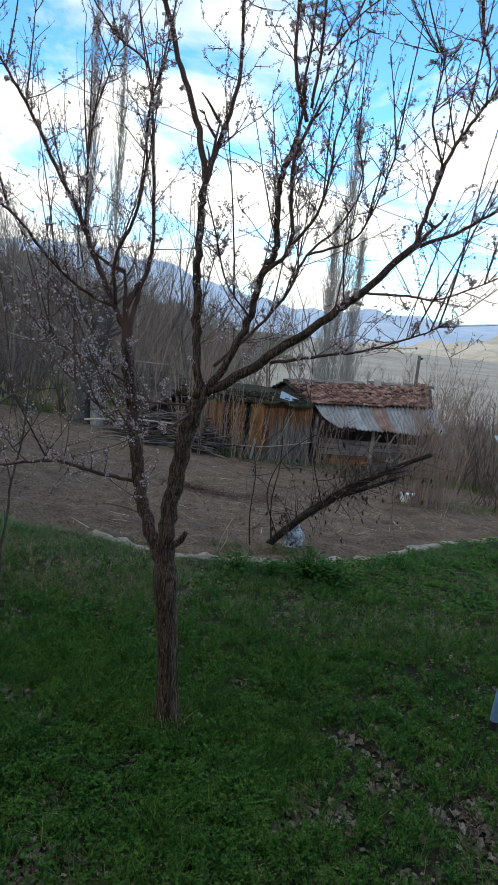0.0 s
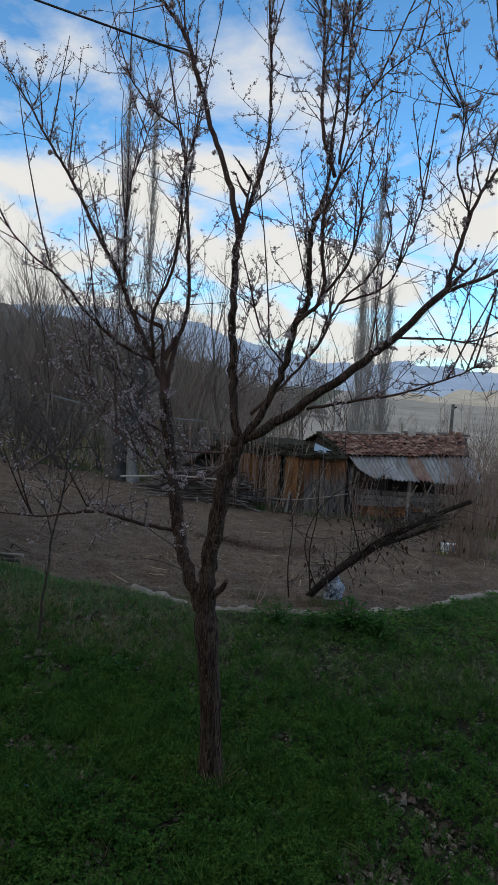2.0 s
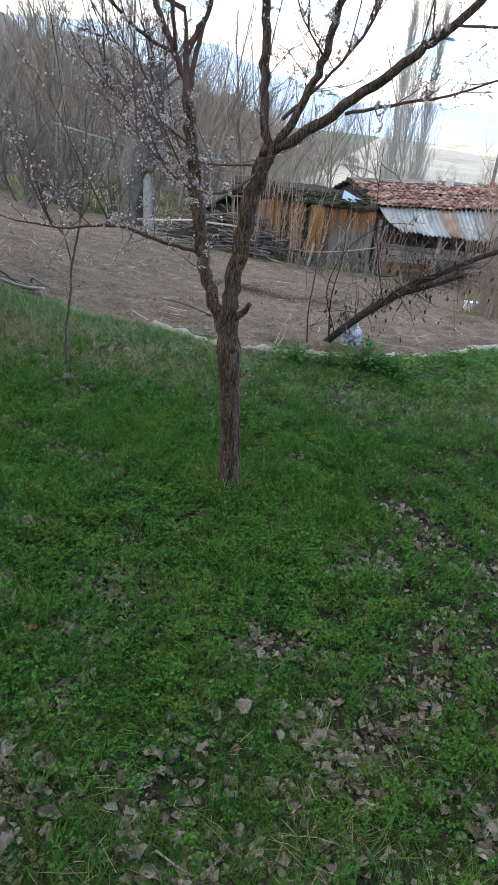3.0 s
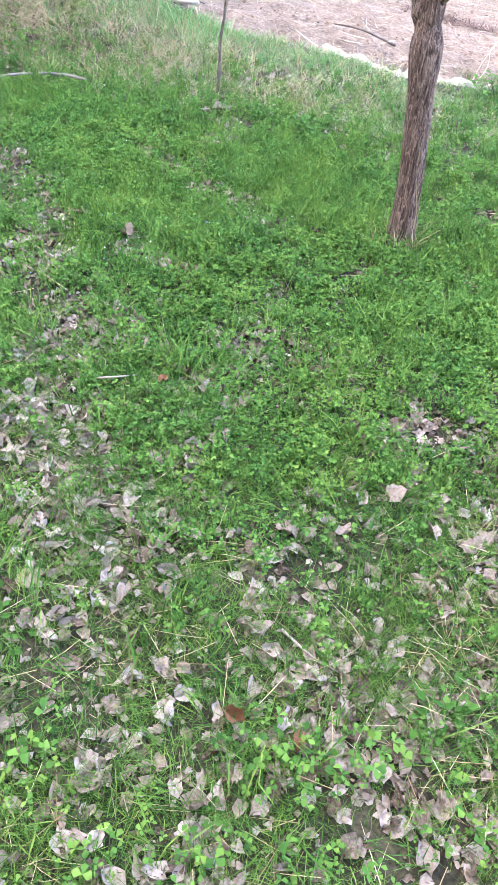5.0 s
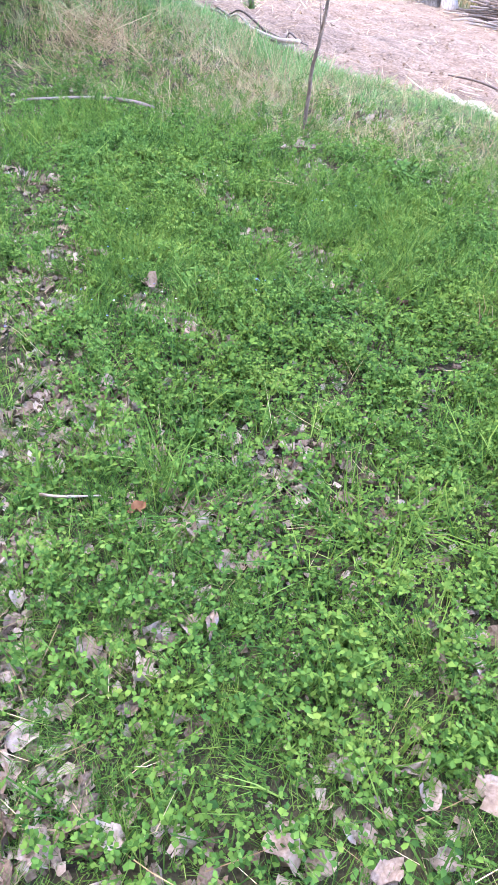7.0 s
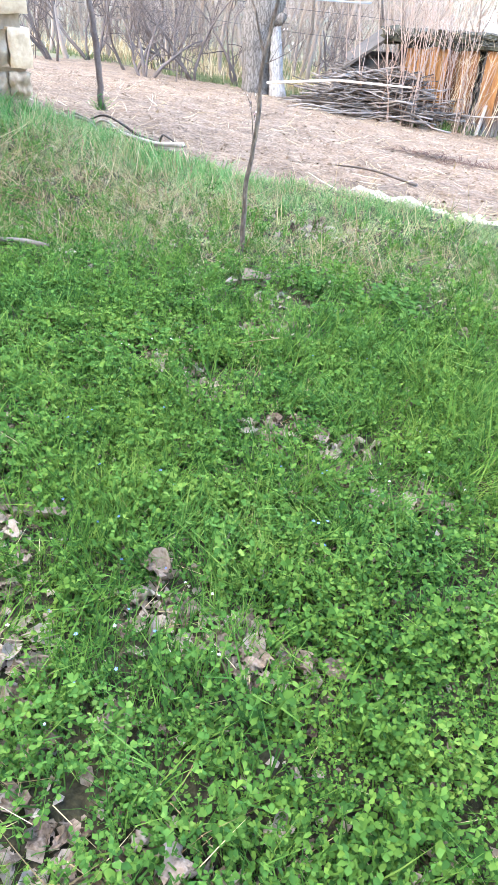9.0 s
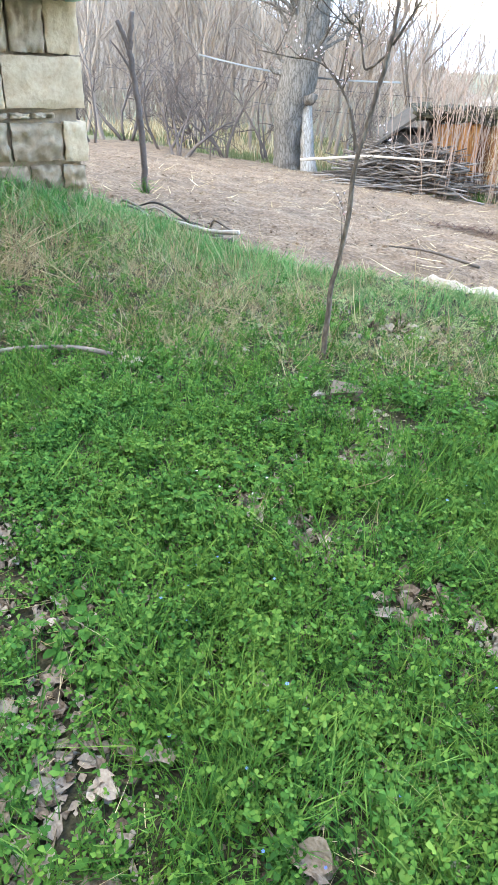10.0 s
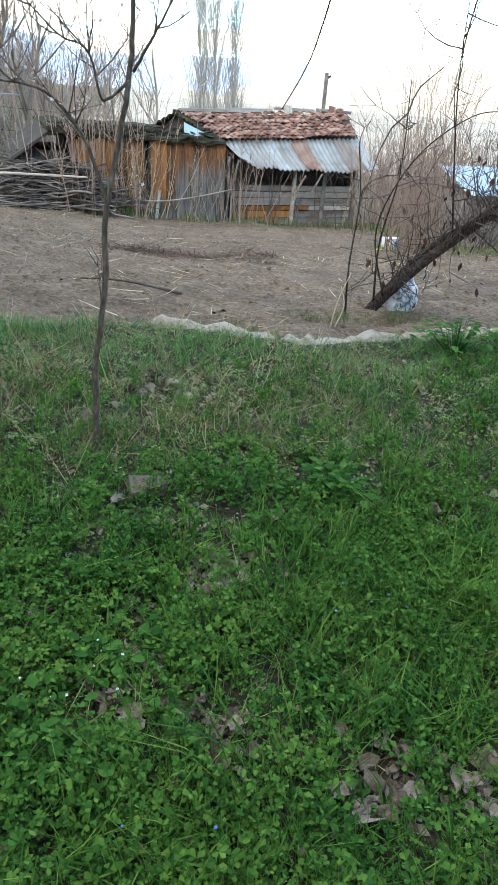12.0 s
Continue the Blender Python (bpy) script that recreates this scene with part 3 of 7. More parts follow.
ridge("wooded_hill", "brown leafless wooded hillside behind the grove", "wood_hill", 130, (-100, -2),
      ([-100, -60, -34, -24, -14, -8, -2], [8, 8, 6.2, 5.0, 2.4, 0.6, -1]), seed=5, rough=1.6, base=-6)


# ---------------------------------------------------------------- the kerb between lawn and field
def build_kerb():
    kerb = thing("kerb", "rough pale concrete kerb edging the lawn", "kerb", kind="structure")
    rng = random.Random(4)
    x = -3.35
    while x < 7.0:
        w = rng.uniform(0.55, 1.1)
        g, n = Geo(), 14
        wid = rng.uniform(0.15, 0.24)
        for i in range(n + 1):
            px = x + (w - 0.02) * i / n
            e = float(edge_y(px)) + 0.02 * math.sin(px * 5.1)
            dy = (float(edge_y(px + 0.1)) - float(edge_y(px - 0.1))) / 0.2
            nx, ny = -dy / math.hypot(1, dy), 1 / math.hypot(1, dy)
            top = 0.055 + 0.018 * math.sin(px * 3.3) + 0.035 * noise.noise(Vector((px * 6, 0, 3)))
            endy = 0.03 if i in (0, n) else 0.0
            for o, z in ((-0.5, -0.25), (-0.5, top - 0.035), (-0.38, top - 0.008), (0.0, top + 0.01), (0.36, top - 0.01), (0.5, top - 0.05), (0.52, -0.35)):
                j = 0.045 * noise.noise(Vector((px * 11, o * 4, 1))) + 0.02 * noise.noise(Vector((px * 29, o * 9, 4)))
                g.v.append((px + nx * (o * wid + j), e + ny * (o * wid + j), z + j - (endy if z > 0 else 0)))
        for i in range(n):
            for k in range(6):
                a = i * 7 + k
                g.f.append((a, a + 7, a + 8, a + 1)); g.m.append(0)
        for a in (0, n * 7):
            g.f.append(tuple(a + k for k in range(7))); g.m.append(0)
        part("kerb_stone", g, "concrete", kerb, smooth=True)
        x += w


build_kerb()


# ---------------------------------------------------------------- the blossoming tree
def twig_spray(g, blooms, p, d, length, rng, depth=0, r=0.0032):
    """A twig with side twigs; blooms collects flower places."""
    n = 4
    pts, q, dd = [p], p.copy(), d.copy()
    for i in range(n):
        dd = (dd + rand_dir(rng) * 0.15 + Vector((0, 0, 0.10))).normalized()
        q = q + dd * (length / n)
        pts.append(q.copy())
    g.tube(pts, [r * (1 - 0.75 * i / n) for i in range(n + 1)], 4, cap=False)
    for i in range(1, n + 1):
        for _ in range(rng.choice((1, 1, 2, 2))):
            blooms.append((pts[i] + rand_dir(rng) * 0.009 + (pts[i - 1] - pts[i]) * rng.random(), dd.copy()))
        if depth < 2 and rng.random() < (0.75 if depth == 0 else 0.45):
            side = (dd + rand_dir(rng) * 0.95).normalized()
            twig_spray(g, blooms, pts[i - 1].lerp(pts[i], rng.random()), side, length * rng.uniform(0.25, 0.55), rng, depth + 1, r * 0.7)


def blossoms(places, rng, size=(0.0045, 0.0085)):
    """Open five-petal flowers and closed buds on short stalks."""
    g = Geo()
    for p, d in places:
        u = (d + rand_dir(rng) * 0.9).normalized()
        a = u.orthogonal().normalized()
        b = u.cross(a)
        s = rng.uniform(*size)
        if rng.random() < 0.42:
            for k in range(5):
                t = 2 * math.pi * k / 5 + rng.uniform(-0.2, 0.2)
                e = a * math.cos(t) + b * math.sin(t)
                w = a * math.cos(t + 1.57) + b * math.sin(t + 1.57)
                g.add([p, p + e * s * 0.6 + w * s * 0.42 + u * s * 0.3, p + e * s * 1.05 + u * s * 0.45, p + e * s * 0.6 - w * s * 0.42 + u * s * 0.3], [(0, 1, 2, 3)], 0)
        else:
            h = s * 0.42
            ring = [p + (a * math.cos(t) + b * math.sin(t)) * h for t in (0, 1.57, 3.14, 4.71)]
            g.add(ring + [p + u * s * 0.9, p - u * s * 0.5], [(0, 1, 4), (1, 2, 4), (2, 3, 4), (3, 0, 4), (1, 0, 5), (2, 1, 5), (3, 2, 5), (0, 3, 5)], 1 if rng.random() < 0.55 else 0)
    return g


BOUGHS = []


def limb(r0, r1, *pts, spray=1.0):
    BOUGHS.append((r0, r1, pts, spray))


limb(0.040, 0.03, (-1.95, 2.62, 0.78), (-1.98, 2.63, 0.98), (-2.07, 2.68, 1.15), (-2.18, 2.80, 1.38), (-2.26, 2.90, 1.69), (-2.31, 2.95, 1.91), (-2.36, 3.00, 2.15), spray=0.25)
limb(0.050, 0.038, (-1.93, 2.62, 0.74), (-1.95, 2.62, 1.00), (-1.94, 2.62, 1.28), (-1.90, 2.62, 1.63), (-1.84, 2.62, 1.88), (-1.83, 2.62, 1.95), spray=0.0)
limb(0.022, 0.006, (-2.35, 3.00, 2.15), (-2.42, 3.02, 2.30), (-2.59, 3.05, 2.61), (-2.69, 3.05, 2.83), (-2.83, 3.00, 3.09), (-2.98, 2.95, 3.38), (-3.10, 2.90, 3.57), (-3.21, 2.85, 3.77))
limb(0.018, 0.005, (-2.35, 3.00, 2.16), (-2.32, 3.05, 2.41), (-2.27, 3.10, 2.68), (-2.28, 3.12, 2.93), (-2.32, 3.15, 3.31), (-2.37, 3.15, 3.70), (-2.59, 3.20, 3.89), (-2.76, 3.20, 4.10))
limb(0.014, 0.004, (-2.44, 3.02, 2.36), (-2.44, 2.95, 2.61), (-2.32, 2.90, 2.86), (-2.27, 2.85, 3.09), (-2.26, 2.80, 3.36), (-2.19, 2.80, 3.61))
limb(0.01, 0.003, (-2.66, 3.05, 2.74), (-2.68, 3.10, 3.06), (-2.70, 3.15, 3.36), (-2.63, 3.20, 3.65), (-2.58, 3.25, 3.92))
limb(0.013, 0.004, (-2.44, 3.02, 2.34), (-2.62, 2.90, 2.43), (-2.77, 2.75, 2.59), (-2.86, 2.60, 2.74), (-2.98, 2.50, 2.85), (-3.10, 2.40, 3.00))
limb(0.015, 0.006, (-2.19, 2.80, 1.37), (-2.32, 2.75, 1.39), (-2.44, 2.65, 1.44), (-2.57, 2.55, 1.49), (-2.68, 2.45, 1.49), (-2.82, 2.40, 1.47), (-2.95, 2.30, 1.49))
limb(0.028, 0.02, (-1.83, 2.62, 1.92), (-1.88, 2.66, 2.21), (-1.91, 2.70, 2.50), (-1.92, 2.72, 2.80), (-1.92, 2.72, 2.98), spray=0.25)
limb(0.019, 0.005, (-1.91, 2.72, 3.01), (-1.98, 2.70, 3.32), (-2.09, 2.68, 3.59), (-2.17, 2.65, 3.83), (-2.26, 2.62, 4.06), (-2.41, 2.60, 4.24), (-2.51, 2.60, 4.52), (-2.58, 2.58, 4.83), (-2.60, 2.55, 5.06))
limb(0.016, 0.004, (-1.91, 2.72, 3.01), (-1.86, 2.75, 3.24), (-1.80, 2.80, 3.51), (-1.80, 2.85, 3.79), (-1.83, 2.88, 4.13), (-1.88, 2.90, 4.65), (-1.94, 2.95, 5.12))
limb(0.024, 0.014, (-1.81, 2.62, 1.93), (-1.68, 2.60, 2.15), (-1.60, 2.58, 2.35), (-1.56, 2.56, 2.56), (-1.50, 2.55, 2.69), (-1.51, 2.55, 2.86), (-1.51, 2.55, 3.02), (-1.46, 2.55, 3.19))
limb(0.012, 0.004, (-1.41, 2.55, 3.30), (-1.49, 2.55, 3.54), (-1.51, 2.58, 3.90), (-1.54, 2.60, 4.36), (-1.57, 2.60, 4.83))
limb(0.013, 0.009, (-1.56, 2.56, 2.56), (-1.43, 2.50, 2.70), (-1.44, 2.48, 2.91), (-1.45, 2.46, 3.08), (-1.40, 2.45, 3.23))
limb(0.009, 0.003, (-1.39, 2.45, 3.33), (-1.37, 2.42, 3.60), (-1.37, 2.40, 3.97), (-1.28, 2.38, 4.13), (-1.14, 2.35, 4.39))
limb(0.008, 0.003, (-1.44, 2.45, 3.36), (-1.42, 2.50, 3.73), (-1.42, 2.52, 4.18), (-1.46, 2.55, 4.73))
limb(0.006, 0.002, (-1.34, 2.42, 3.55), (-1.21, 2.38, 3.71), (-0.99, 2.30, 3.85))
limb(0.009, 0.003, (-1.43, 2.50, 2.70), (-1.31, 2.40, 2.85), (-1.27, 2.35, 3.04), (-1.26, 2.30, 3.18), (-1.21, 2.30, 3.30))
limb(0.03, 0.02, (-1.81, 2.62, 1.93), (-1.61, 2.60, 2.06), (-1.36, 2.60, 2.26), (-1.15, 2.62, 2.44), (-1.04, 2.65, 2.54), (-0.80, 2.74, 2.79), spray=0.35)
limb(0.014, 0.005, (-0.80, 2.74, 2.79), (-0.73, 2.78, 3.08), (-0.67, 2.80, 3.28), (-0.55, 2.85, 3.49), (-0.46, 2.90, 3.65), (-0.42, 2.95, 3.97))
limb(0.013, 0.006, (-0.80, 2.74, 2.79), (-0.62, 2.70, 2.86), (-0.48, 2.65, 2.95), (-0.35, 2.60, 3.04))
limb(0.01, 0.003, (-1.47, 2.60, 2.13), (-1.23, 2.50, 2.19), (-1.02, 2.42, 2.24), (-0.77, 2.35, 2.34), (-0.67, 2.30, 2.40))
limb(0.008, 0.003, (-1.04, 2.65, 2.53), (-0.82, 2.60, 2.53), (-0.69, 2.55, 2.52), (-0.54, 2.50, 2.58), (-0.43, 2.45, 2.64))
limb(0.007, 0.003, (-0.70, 2.79, 3.19), (-0.79, 2.75, 3.39), (-0.79, 2.72, 3.51), (-0.78, 2.70, 3.69), (-0.82, 2.70, 3.70))
limb(0.006, 0.003, (-0.52, 2.86, 3.52), (-0.54, 2.80, 3.69), (-0.62, 2.75, 3.84), (-0.66, 2.70, 3.97))
limb(0.012, 0.004, (-1.77, 2.62, 2.08), (-1.63, 2.70, 2.23), (-1.45, 2.80, 2.47), (-1.35, 2.90, 2.72), (-1.19, 3.00, 2.90), (-1.09, 3.05, 3.14), (-1.15, 3.10, 3.41))
limb(0.008, 0.003, (-1.35, 2.90, 2.72), (-1.12, 2.85, 2.81), (-1.03, 2.80, 2.96), (-0.97, 2.75, 3.16), (-0.95, 2.70, 3.27))
limb(0.006, 0.002, (-1.60, 2.58, 2.35), (-1.71, 2.40, 2.50), (-1.76, 2.30, 2.70))
limb(0.009, 0.003, (-1.85, 2.62, 1.84), (-1.99, 2.50, 1.73), (-2.17, 2.40, 1.74), (-2.34, 2.30, 1.90), (-2.48, 2.25, 2.05))
limb(0.008, 0.003, (-1.87, 2.62, 1.86), (-2.20, 2.85, 1.83), (-2.48, 2.95, 1.86), (-2.67, 3.00, 1.93))
limb(0.008, 0.003, (-2.32, 2.95, 1.91), (-2.50, 2.80, 2.03), (-2.70, 2.70, 2.14), (-2.81, 2.60, 2.30))
limb(0.008, 0.003, (-2.28, 2.92, 1.77), (-2.58, 3.10, 2.15), (-2.76, 3.20, 2.34), (-3.07, 3.30, 2.45))


limb(0.003, 0.0012, (-2.98, 2.50, 2.85), (-3.03, 2.80, 2.36), (-3.08, 3.10, 1.72), (-3.12, 3.30, 1.37), (-3.15, 3.30, 1.28), (-3.19, 3.30, 1.21), spray=0.0)
limb(0.003, 0.0012, (-2.86, 2.60, 2.74), (-2.84, 2.90, 2.27), (-2.82, 3.20, 1.67), (-2.83, 3.30, 1.38), (-2.83, 3.30, 1.30), (-2.84, 3.30, 1.24), spray=0.0)


def rough_tube(pts, radii, sides, seed, amount):
    """A stem with furrowed bark: the ring is pushed in and out along its length."""
    g = Geo()
    g.tube(pts, radii, sides)
    n = len(pts)
    for i in range(n):
        c = Vector(pts[i])
        for s in range(sides):
            v = Vector(g.v[i * sides + s])
            o = v - c
            a = 2 * math.pi * s / sides
            q = noise.noise(Vector((math.cos(a) * 2.6, math.sin(a) * 2.6, c.z * 2.2 + seed))) + 0.6 * noise.noise(Vector((math.cos(a) * 7, math.sin(a) * 7, c.z * 6 + seed)))
            g.v[i * sides + s] = tuple(c + o * (1 + amount * q))
    return g


def build_blossom_tree():
    rng = random.Random(11)
    tree = thing("fruit_tree", "budding fruit tree with pale blossom and furrowed brown bark", "tree", (-1.86, 2.61, 0))
    base = Vector((-1.86, 2.61, 0))

    def loc(pts):
        return [Vector(p) - base for p in pts]
    # trunk, slightly flared at the foot
    t = spline([(-1.855, 2.61, -0.12), (-1.86, 2.61, 0.0), (-1.875, 2.61, 0.25), (-1.895, 2.615, 0.5), (-1.925, 2.62, 0.75), (-1.945, 2.625, 0.93), (-1.95, 2.63, 1.02)], 18)
    rr = [0.074 - 0.016 * min(1, max(0, p.z) / 0.25) + 0.010 * max(0, p.z - 0.70) / 0.15 * (1 if p.z < 0.86 else max(0.1, 1 - (p.z - 0.86) / 0.12)) - 0.020 * max(0, p.z - 0.90) / 0.12 for p in t]
    part("trunk", rough_tube(loc(t), rr, 44, 3, 0.10), "bark", tree, smooth=True)
    twigs, blooms = Geo(), []
    for k, (r0, r1, pts, spray) in enumerate(BOUGHS):
        r0, r1 = (r0 * 0.86, r1 * 0.86) if r0 < 0.035 else (r0, r1)
        sp = loc(spline(pts, 6))
        n = len(sp)
        rad = [r0 + (r1 - r0) * i / (n - 1) for i in range(n)]
        for i in range(1, n - 1):
            sp[i] = sp[i] + rand_dir(rng) * min(0.010, rad[i] * 0.45)
        part("limb", rough_tube(sp, rad, 20 if r0 > 0.02 else 8, k * 3.7, 0.15), "bark" if r0 > 0.02 else "twig", tree, smooth=True)
        if spray <= 0:
            continue
        total = sum((sp[i + 1] - sp[i]).length for i in range(n - 1))
        for _ in range(int(total * 19 * spray)):
            i = rng.randrange(max(1, n // 8), n - 1)
            d = (sp[i + 1] - sp[i]).normalized()
            out = (d * 0.5 + rand_dir(rng) * 0.9 + Vector((0, 0, 0.35))).normalized()
            twig_spray(twigs, blooms, sp[i].lerp(sp[i + 1], rng.random()), out, rng.choice((0.05, 0.08, 0.14, 0.22, 0.34, 0.5)) * rng.uniform(0.8, 1.2), rng)
        twig_spray(twigs, blooms, sp[-1], (sp[-1] - sp[-2]).normalized(), rng.uniform(0.25, 0.45), rng, 0, r1)
        # straight upright shoots
        for _ in range(int(total * 2.6 * max(spray, 0.5)) + 1):
            i = rng.randrange(n // 4, n - 1)
            d = (Vector((rng.gauss(0, 0.25), rng.gauss(0, 0.25), 1)) + (sp[i + 1] - sp[i]).normalized() * 0.45).normalized()
            ln, q = rng.uniform(0.35, 0.95), sp[i].copy()
            line = [q]
            for _k in range(5):
                d = (d + rand_dir(rng) * 0.07 + Vector((0, 0, 0.06))).normalized()
                q = q + d * ln / 5
                line.append(q)
            twigs.tube(line, [0.0055 * (1 - 0.13 * j) for j in range(6)], 4, cap=False)
            for j in range(1, 6):
                for _k in range(3):
                    blooms.append((line[j - 1].lerp(line[j], rng.random()) + rand_dir(rng) * 0.008, rand_dir(rng)))
                if rng.random() < 0.8:
                    twig_spray(twigs, blooms, line[j], (d + rand_dir(rng) * 0.8).normalized(), rng.uniform(0.05, 0.2), rng, 1, 0.0026)
        for i in range(n // 3, n - 1):
            if r0 < 0.02:
                for _ in range(2):
                    blooms.append((sp[i] + rand_dir(rng) * (rad[i] + 0.008), rand_dir(rng)))
    part("twig_mass", twigs, "twig", tree, kind="stuff")
    part("blossom", blossoms(blooms, rng), ["petal", "bud"], tree, "small white blossom and reddish buds", kind="stuff")
    # broken stub on the stem and dead grass stalks round the foot
    g = Geo()
    g.tube(loc([(-1.915, 2.60, 1.07), (-1.86, 2.585, 1.12), (-1.835, 2.58, 1.17)]), [0.022, 0.017, 0.011], 8)
    part("stub", g, "bark", tree)


build_blossom_tree()


# ---------------------------------------------------------------- saplings and bare trees
def stem_thing(name, label, category, base, stems, material, twig_count=0, seed=1, bloom=0.0, twig_len=(0.06, 0.2)):
    """A small tree made of given stems (radius at foot, radius at tip, points), with a few twigs."""
    rng = random.Random(seed)
    ob = thing(name, label, category, base)
    b = Vector(base)
    tw, bl = Geo(), []
    for k, (r0, r1, pts) in enumerate(stems):
        sp = [p - b for p in spline(pts, 5)]
        n = len(sp)
        rad = [r0 + (r1 - r0) * i / (n - 1) for i in range(n)]
        for i in range(1, n - 1):
            sp[i] = sp[i] + rand_dir(rng) * rad[i] * 0.35
        part("trunk" if k == 0 else "branch", rough_tube(sp, rad, 10, k + seed, 0.12), material, ob, smooth=True)
        for _ in range(twig_count):
            i = rng.randrange(n // 3, n - 1)
            d = ((sp[i + 1] - sp[i]).normalized() * 0.6 + rand_dir(rng) * 0.8 + Vector((0, 0, 0.3))).normalized()
            twig_spray(tw, bl, sp[i], d, rng.uniform(*twig_len), rng, 1, 0.003)
    if twig_count:
        part("twig_mass", tw, material, ob, kind="stuff")
        if bloom:
            part("blossom", blossoms([q for q in bl if rng.random() < bloom], rng, (0.005, 0.008)), ["petal", "bud"], ob, kind="stuff")
    return ob


stem_thing("sapling", "thin grey-brown young tree with bare shoots standing in the grass", "sapling", (-3.63, 4.11, gz(-3.63, 4.11)), [
    (0.0125, 0.006, [(-3.635, 4.11, -0.08), (-3.615, 4.11, 0.20), (-3.608, 4.11, 0.40), (-3.573, 4.11, 0.58), (-3.557, 4.115, 0.837), (-3.532, 4.12, 0.99), (-3.474, 4.12, 1.24), (-3.455, 4.13, 1.45), (-3.43, 4.15, 1.9)]),
    (0.0065, 0.002, [(-3.548, 4.115, 0.90), (-3.585, 4.12, 1.019), (-3.62, 4.13, 1.105), (-3.715, 4.13, 1.206), (-3.85, 4.12, 1.23), (-3.97, 4.1, 1.25)]),
    (0.005, 0.002, [(-3.460, 4.12, 1.27), (-3.410, 4.11, 1.35), (-3.355, 4.10, 1.44), (-3.27, 4.08, 1.60)]),
    (0.005, 0.002, [(-3.474, 4.12, 1.245), (-3.521, 4.11, 1.206), (-3.556, 4.11, 1.20), (-3.575, 4.11, 1.289), (-3.605, 4.11, 1.33), (-3.665, 4.11, 1.35), (-3.75, 4.1, 1.43)])], "sapling_bark", 10, 5, 0.4, (0.06, 0.30))
stem_thing("sapling", "dark pruned young tree with cut forked top beside the field", "sapling", (-7.01, 8.83, gz(-7.01, 8.83)), [
    (0.040, 0.030, [(-7.01, 8.83, -0.25), (-7.02, 8.83, 0.2), (-7.045, 8.83, 0.65), (-7.09, 8.83, 1.05), (-7.12, 8.83, 1.36)]),
    (0.030, 0.024, [(-7.12, 8.83, 1.34), (-7.09, 8.83, 1.5), (-7.06, 8.83, 1.68)]),
    (0.028, 0.022, [(-7.12, 8.83, 1.34), (-7.18, 8.83, 1.46), (-7.25, 8.83, 1.60)]),
    (0.014, 0.008, [(-7.10, 8.83, 1.10), (-7.22, 8.82, 1.28), (-7.34, 8.8, 1.42)])], "brown_twig")


def bare_tree(seed, height, r, spread=0.75, levels=4, kids=(4, 6), lean=0.08, up=0.25, material="far_twig", name="bare_tree"):
    """Meshes of a leafless tree: trunk and crown."""
    rng = random.Random(seed)
    trunk, crown = Geo(), Geo()

    def grow(p, d, length, rad, level):
        n = 5 if level == 0 else 3
        pts, q, dd = [p], p.copy(), d.copy()
        for i in range(n):
            dd = (dd + rand_dir(rng) * (lean if level == 0 else 0.20) + Vector((0, 0, up * 0.25))).normalized()
            q = q + dd * (length / n)
            pts.append(q.copy())
        g = trunk if level == 0 else crown
        g.tube(pts, [rad * (1 - 0.6 * i / n) for i in range(n + 1)], 7 if level == 0 else (4 if level == 1 else 3), cap=False)
        if level >= levels:
            return
        for _ in range(rng.randint(*kids) + (3 if level == 0 else 0)):
            t = rng.uniform(0.3 if level == 0 else 0.2, 1.0) * n
            i = min(int(t), n - 1)
            side = (dd + rand_dir(rng) * spread + Vector((0, 0, up))).normalized()
            grow(pts[i].lerp(pts[i + 1], t - i), side, length * rng.uniform(0.42, 0.66), rad * rng.uniform(0.30, 0.5), level + 1)

    grow(Vector((0, 0, -0.1)), Vector((0, 0, 1)), height * 0.55, r, 0)
    return trunk.mesh("trunk", material, True), crown.mesh("crown", material)


def place_tree(meshes, name, label, at, scale, turn, category="tree", group=""):
    ob = thing(name, label, category, (at[0], at[1], gz(at[0], at[1]) if len(at) < 3 else at[2]), group)
    ob.rotation_euler = (0, 0, radians(turn))
    ob.scale = (scale, scale, scale)
    part("trunk", meshes[0], None, ob)
    part("crown", meshes[1], None, ob)
    return ob


GROVE = [bare_tree(20 + k, 7.5, 0.07, 0.70, 4, (3, 5), 0.26, 0.32) for k in range(5)]
BRUSH = [bare_tree(40 + k, 2.6, 0.022, 0.65, 3, (3, 5), 0.25, 0.35, "brown_twig") for k in range(3)]


def plant_grove():
    rng = random.Random(6)
    spots = [(-12.5, 30), (-9, 33), (-6.5, 31), (-15.5, 27), (-18, 24), (-14, 19.5), (-17, 17.5), (-12.5, 23.5)]
    for _ in range(64):
        b, d = radians(rng.uniform(-44, 2)), rng.uniform(27, 62)
        spots.append((d * math.sin(b) - 2.5, d * math.cos(b)))
    for _ in range(44):
        b, d = radians(rng.uniform(-44, -11)), rng.uniform(24, 36)
        spots.append((d * math.sin(b) - 2.5, d * math.cos(b)))
    for _ in range(22):
        b, d = radians(rng.uniform(5, 30)), rng.uniform(34, 60)
        spots.append((d * math.sin(b) - 2.0, d * math.cos(b)))
    for i, (x, y) in enumerate(spots):
        left = x < 1
        s = rng.uniform(0.75, 1.25) if left else rng.uniform(0.4, 0.6)
        place_tree(GROVE[i % 5], "bare_tree", "leafless grey-brown tree in the grove behind the field", (x, y), s, rng.uniform(0, 360), group="grove behind the field")


plant_grove()


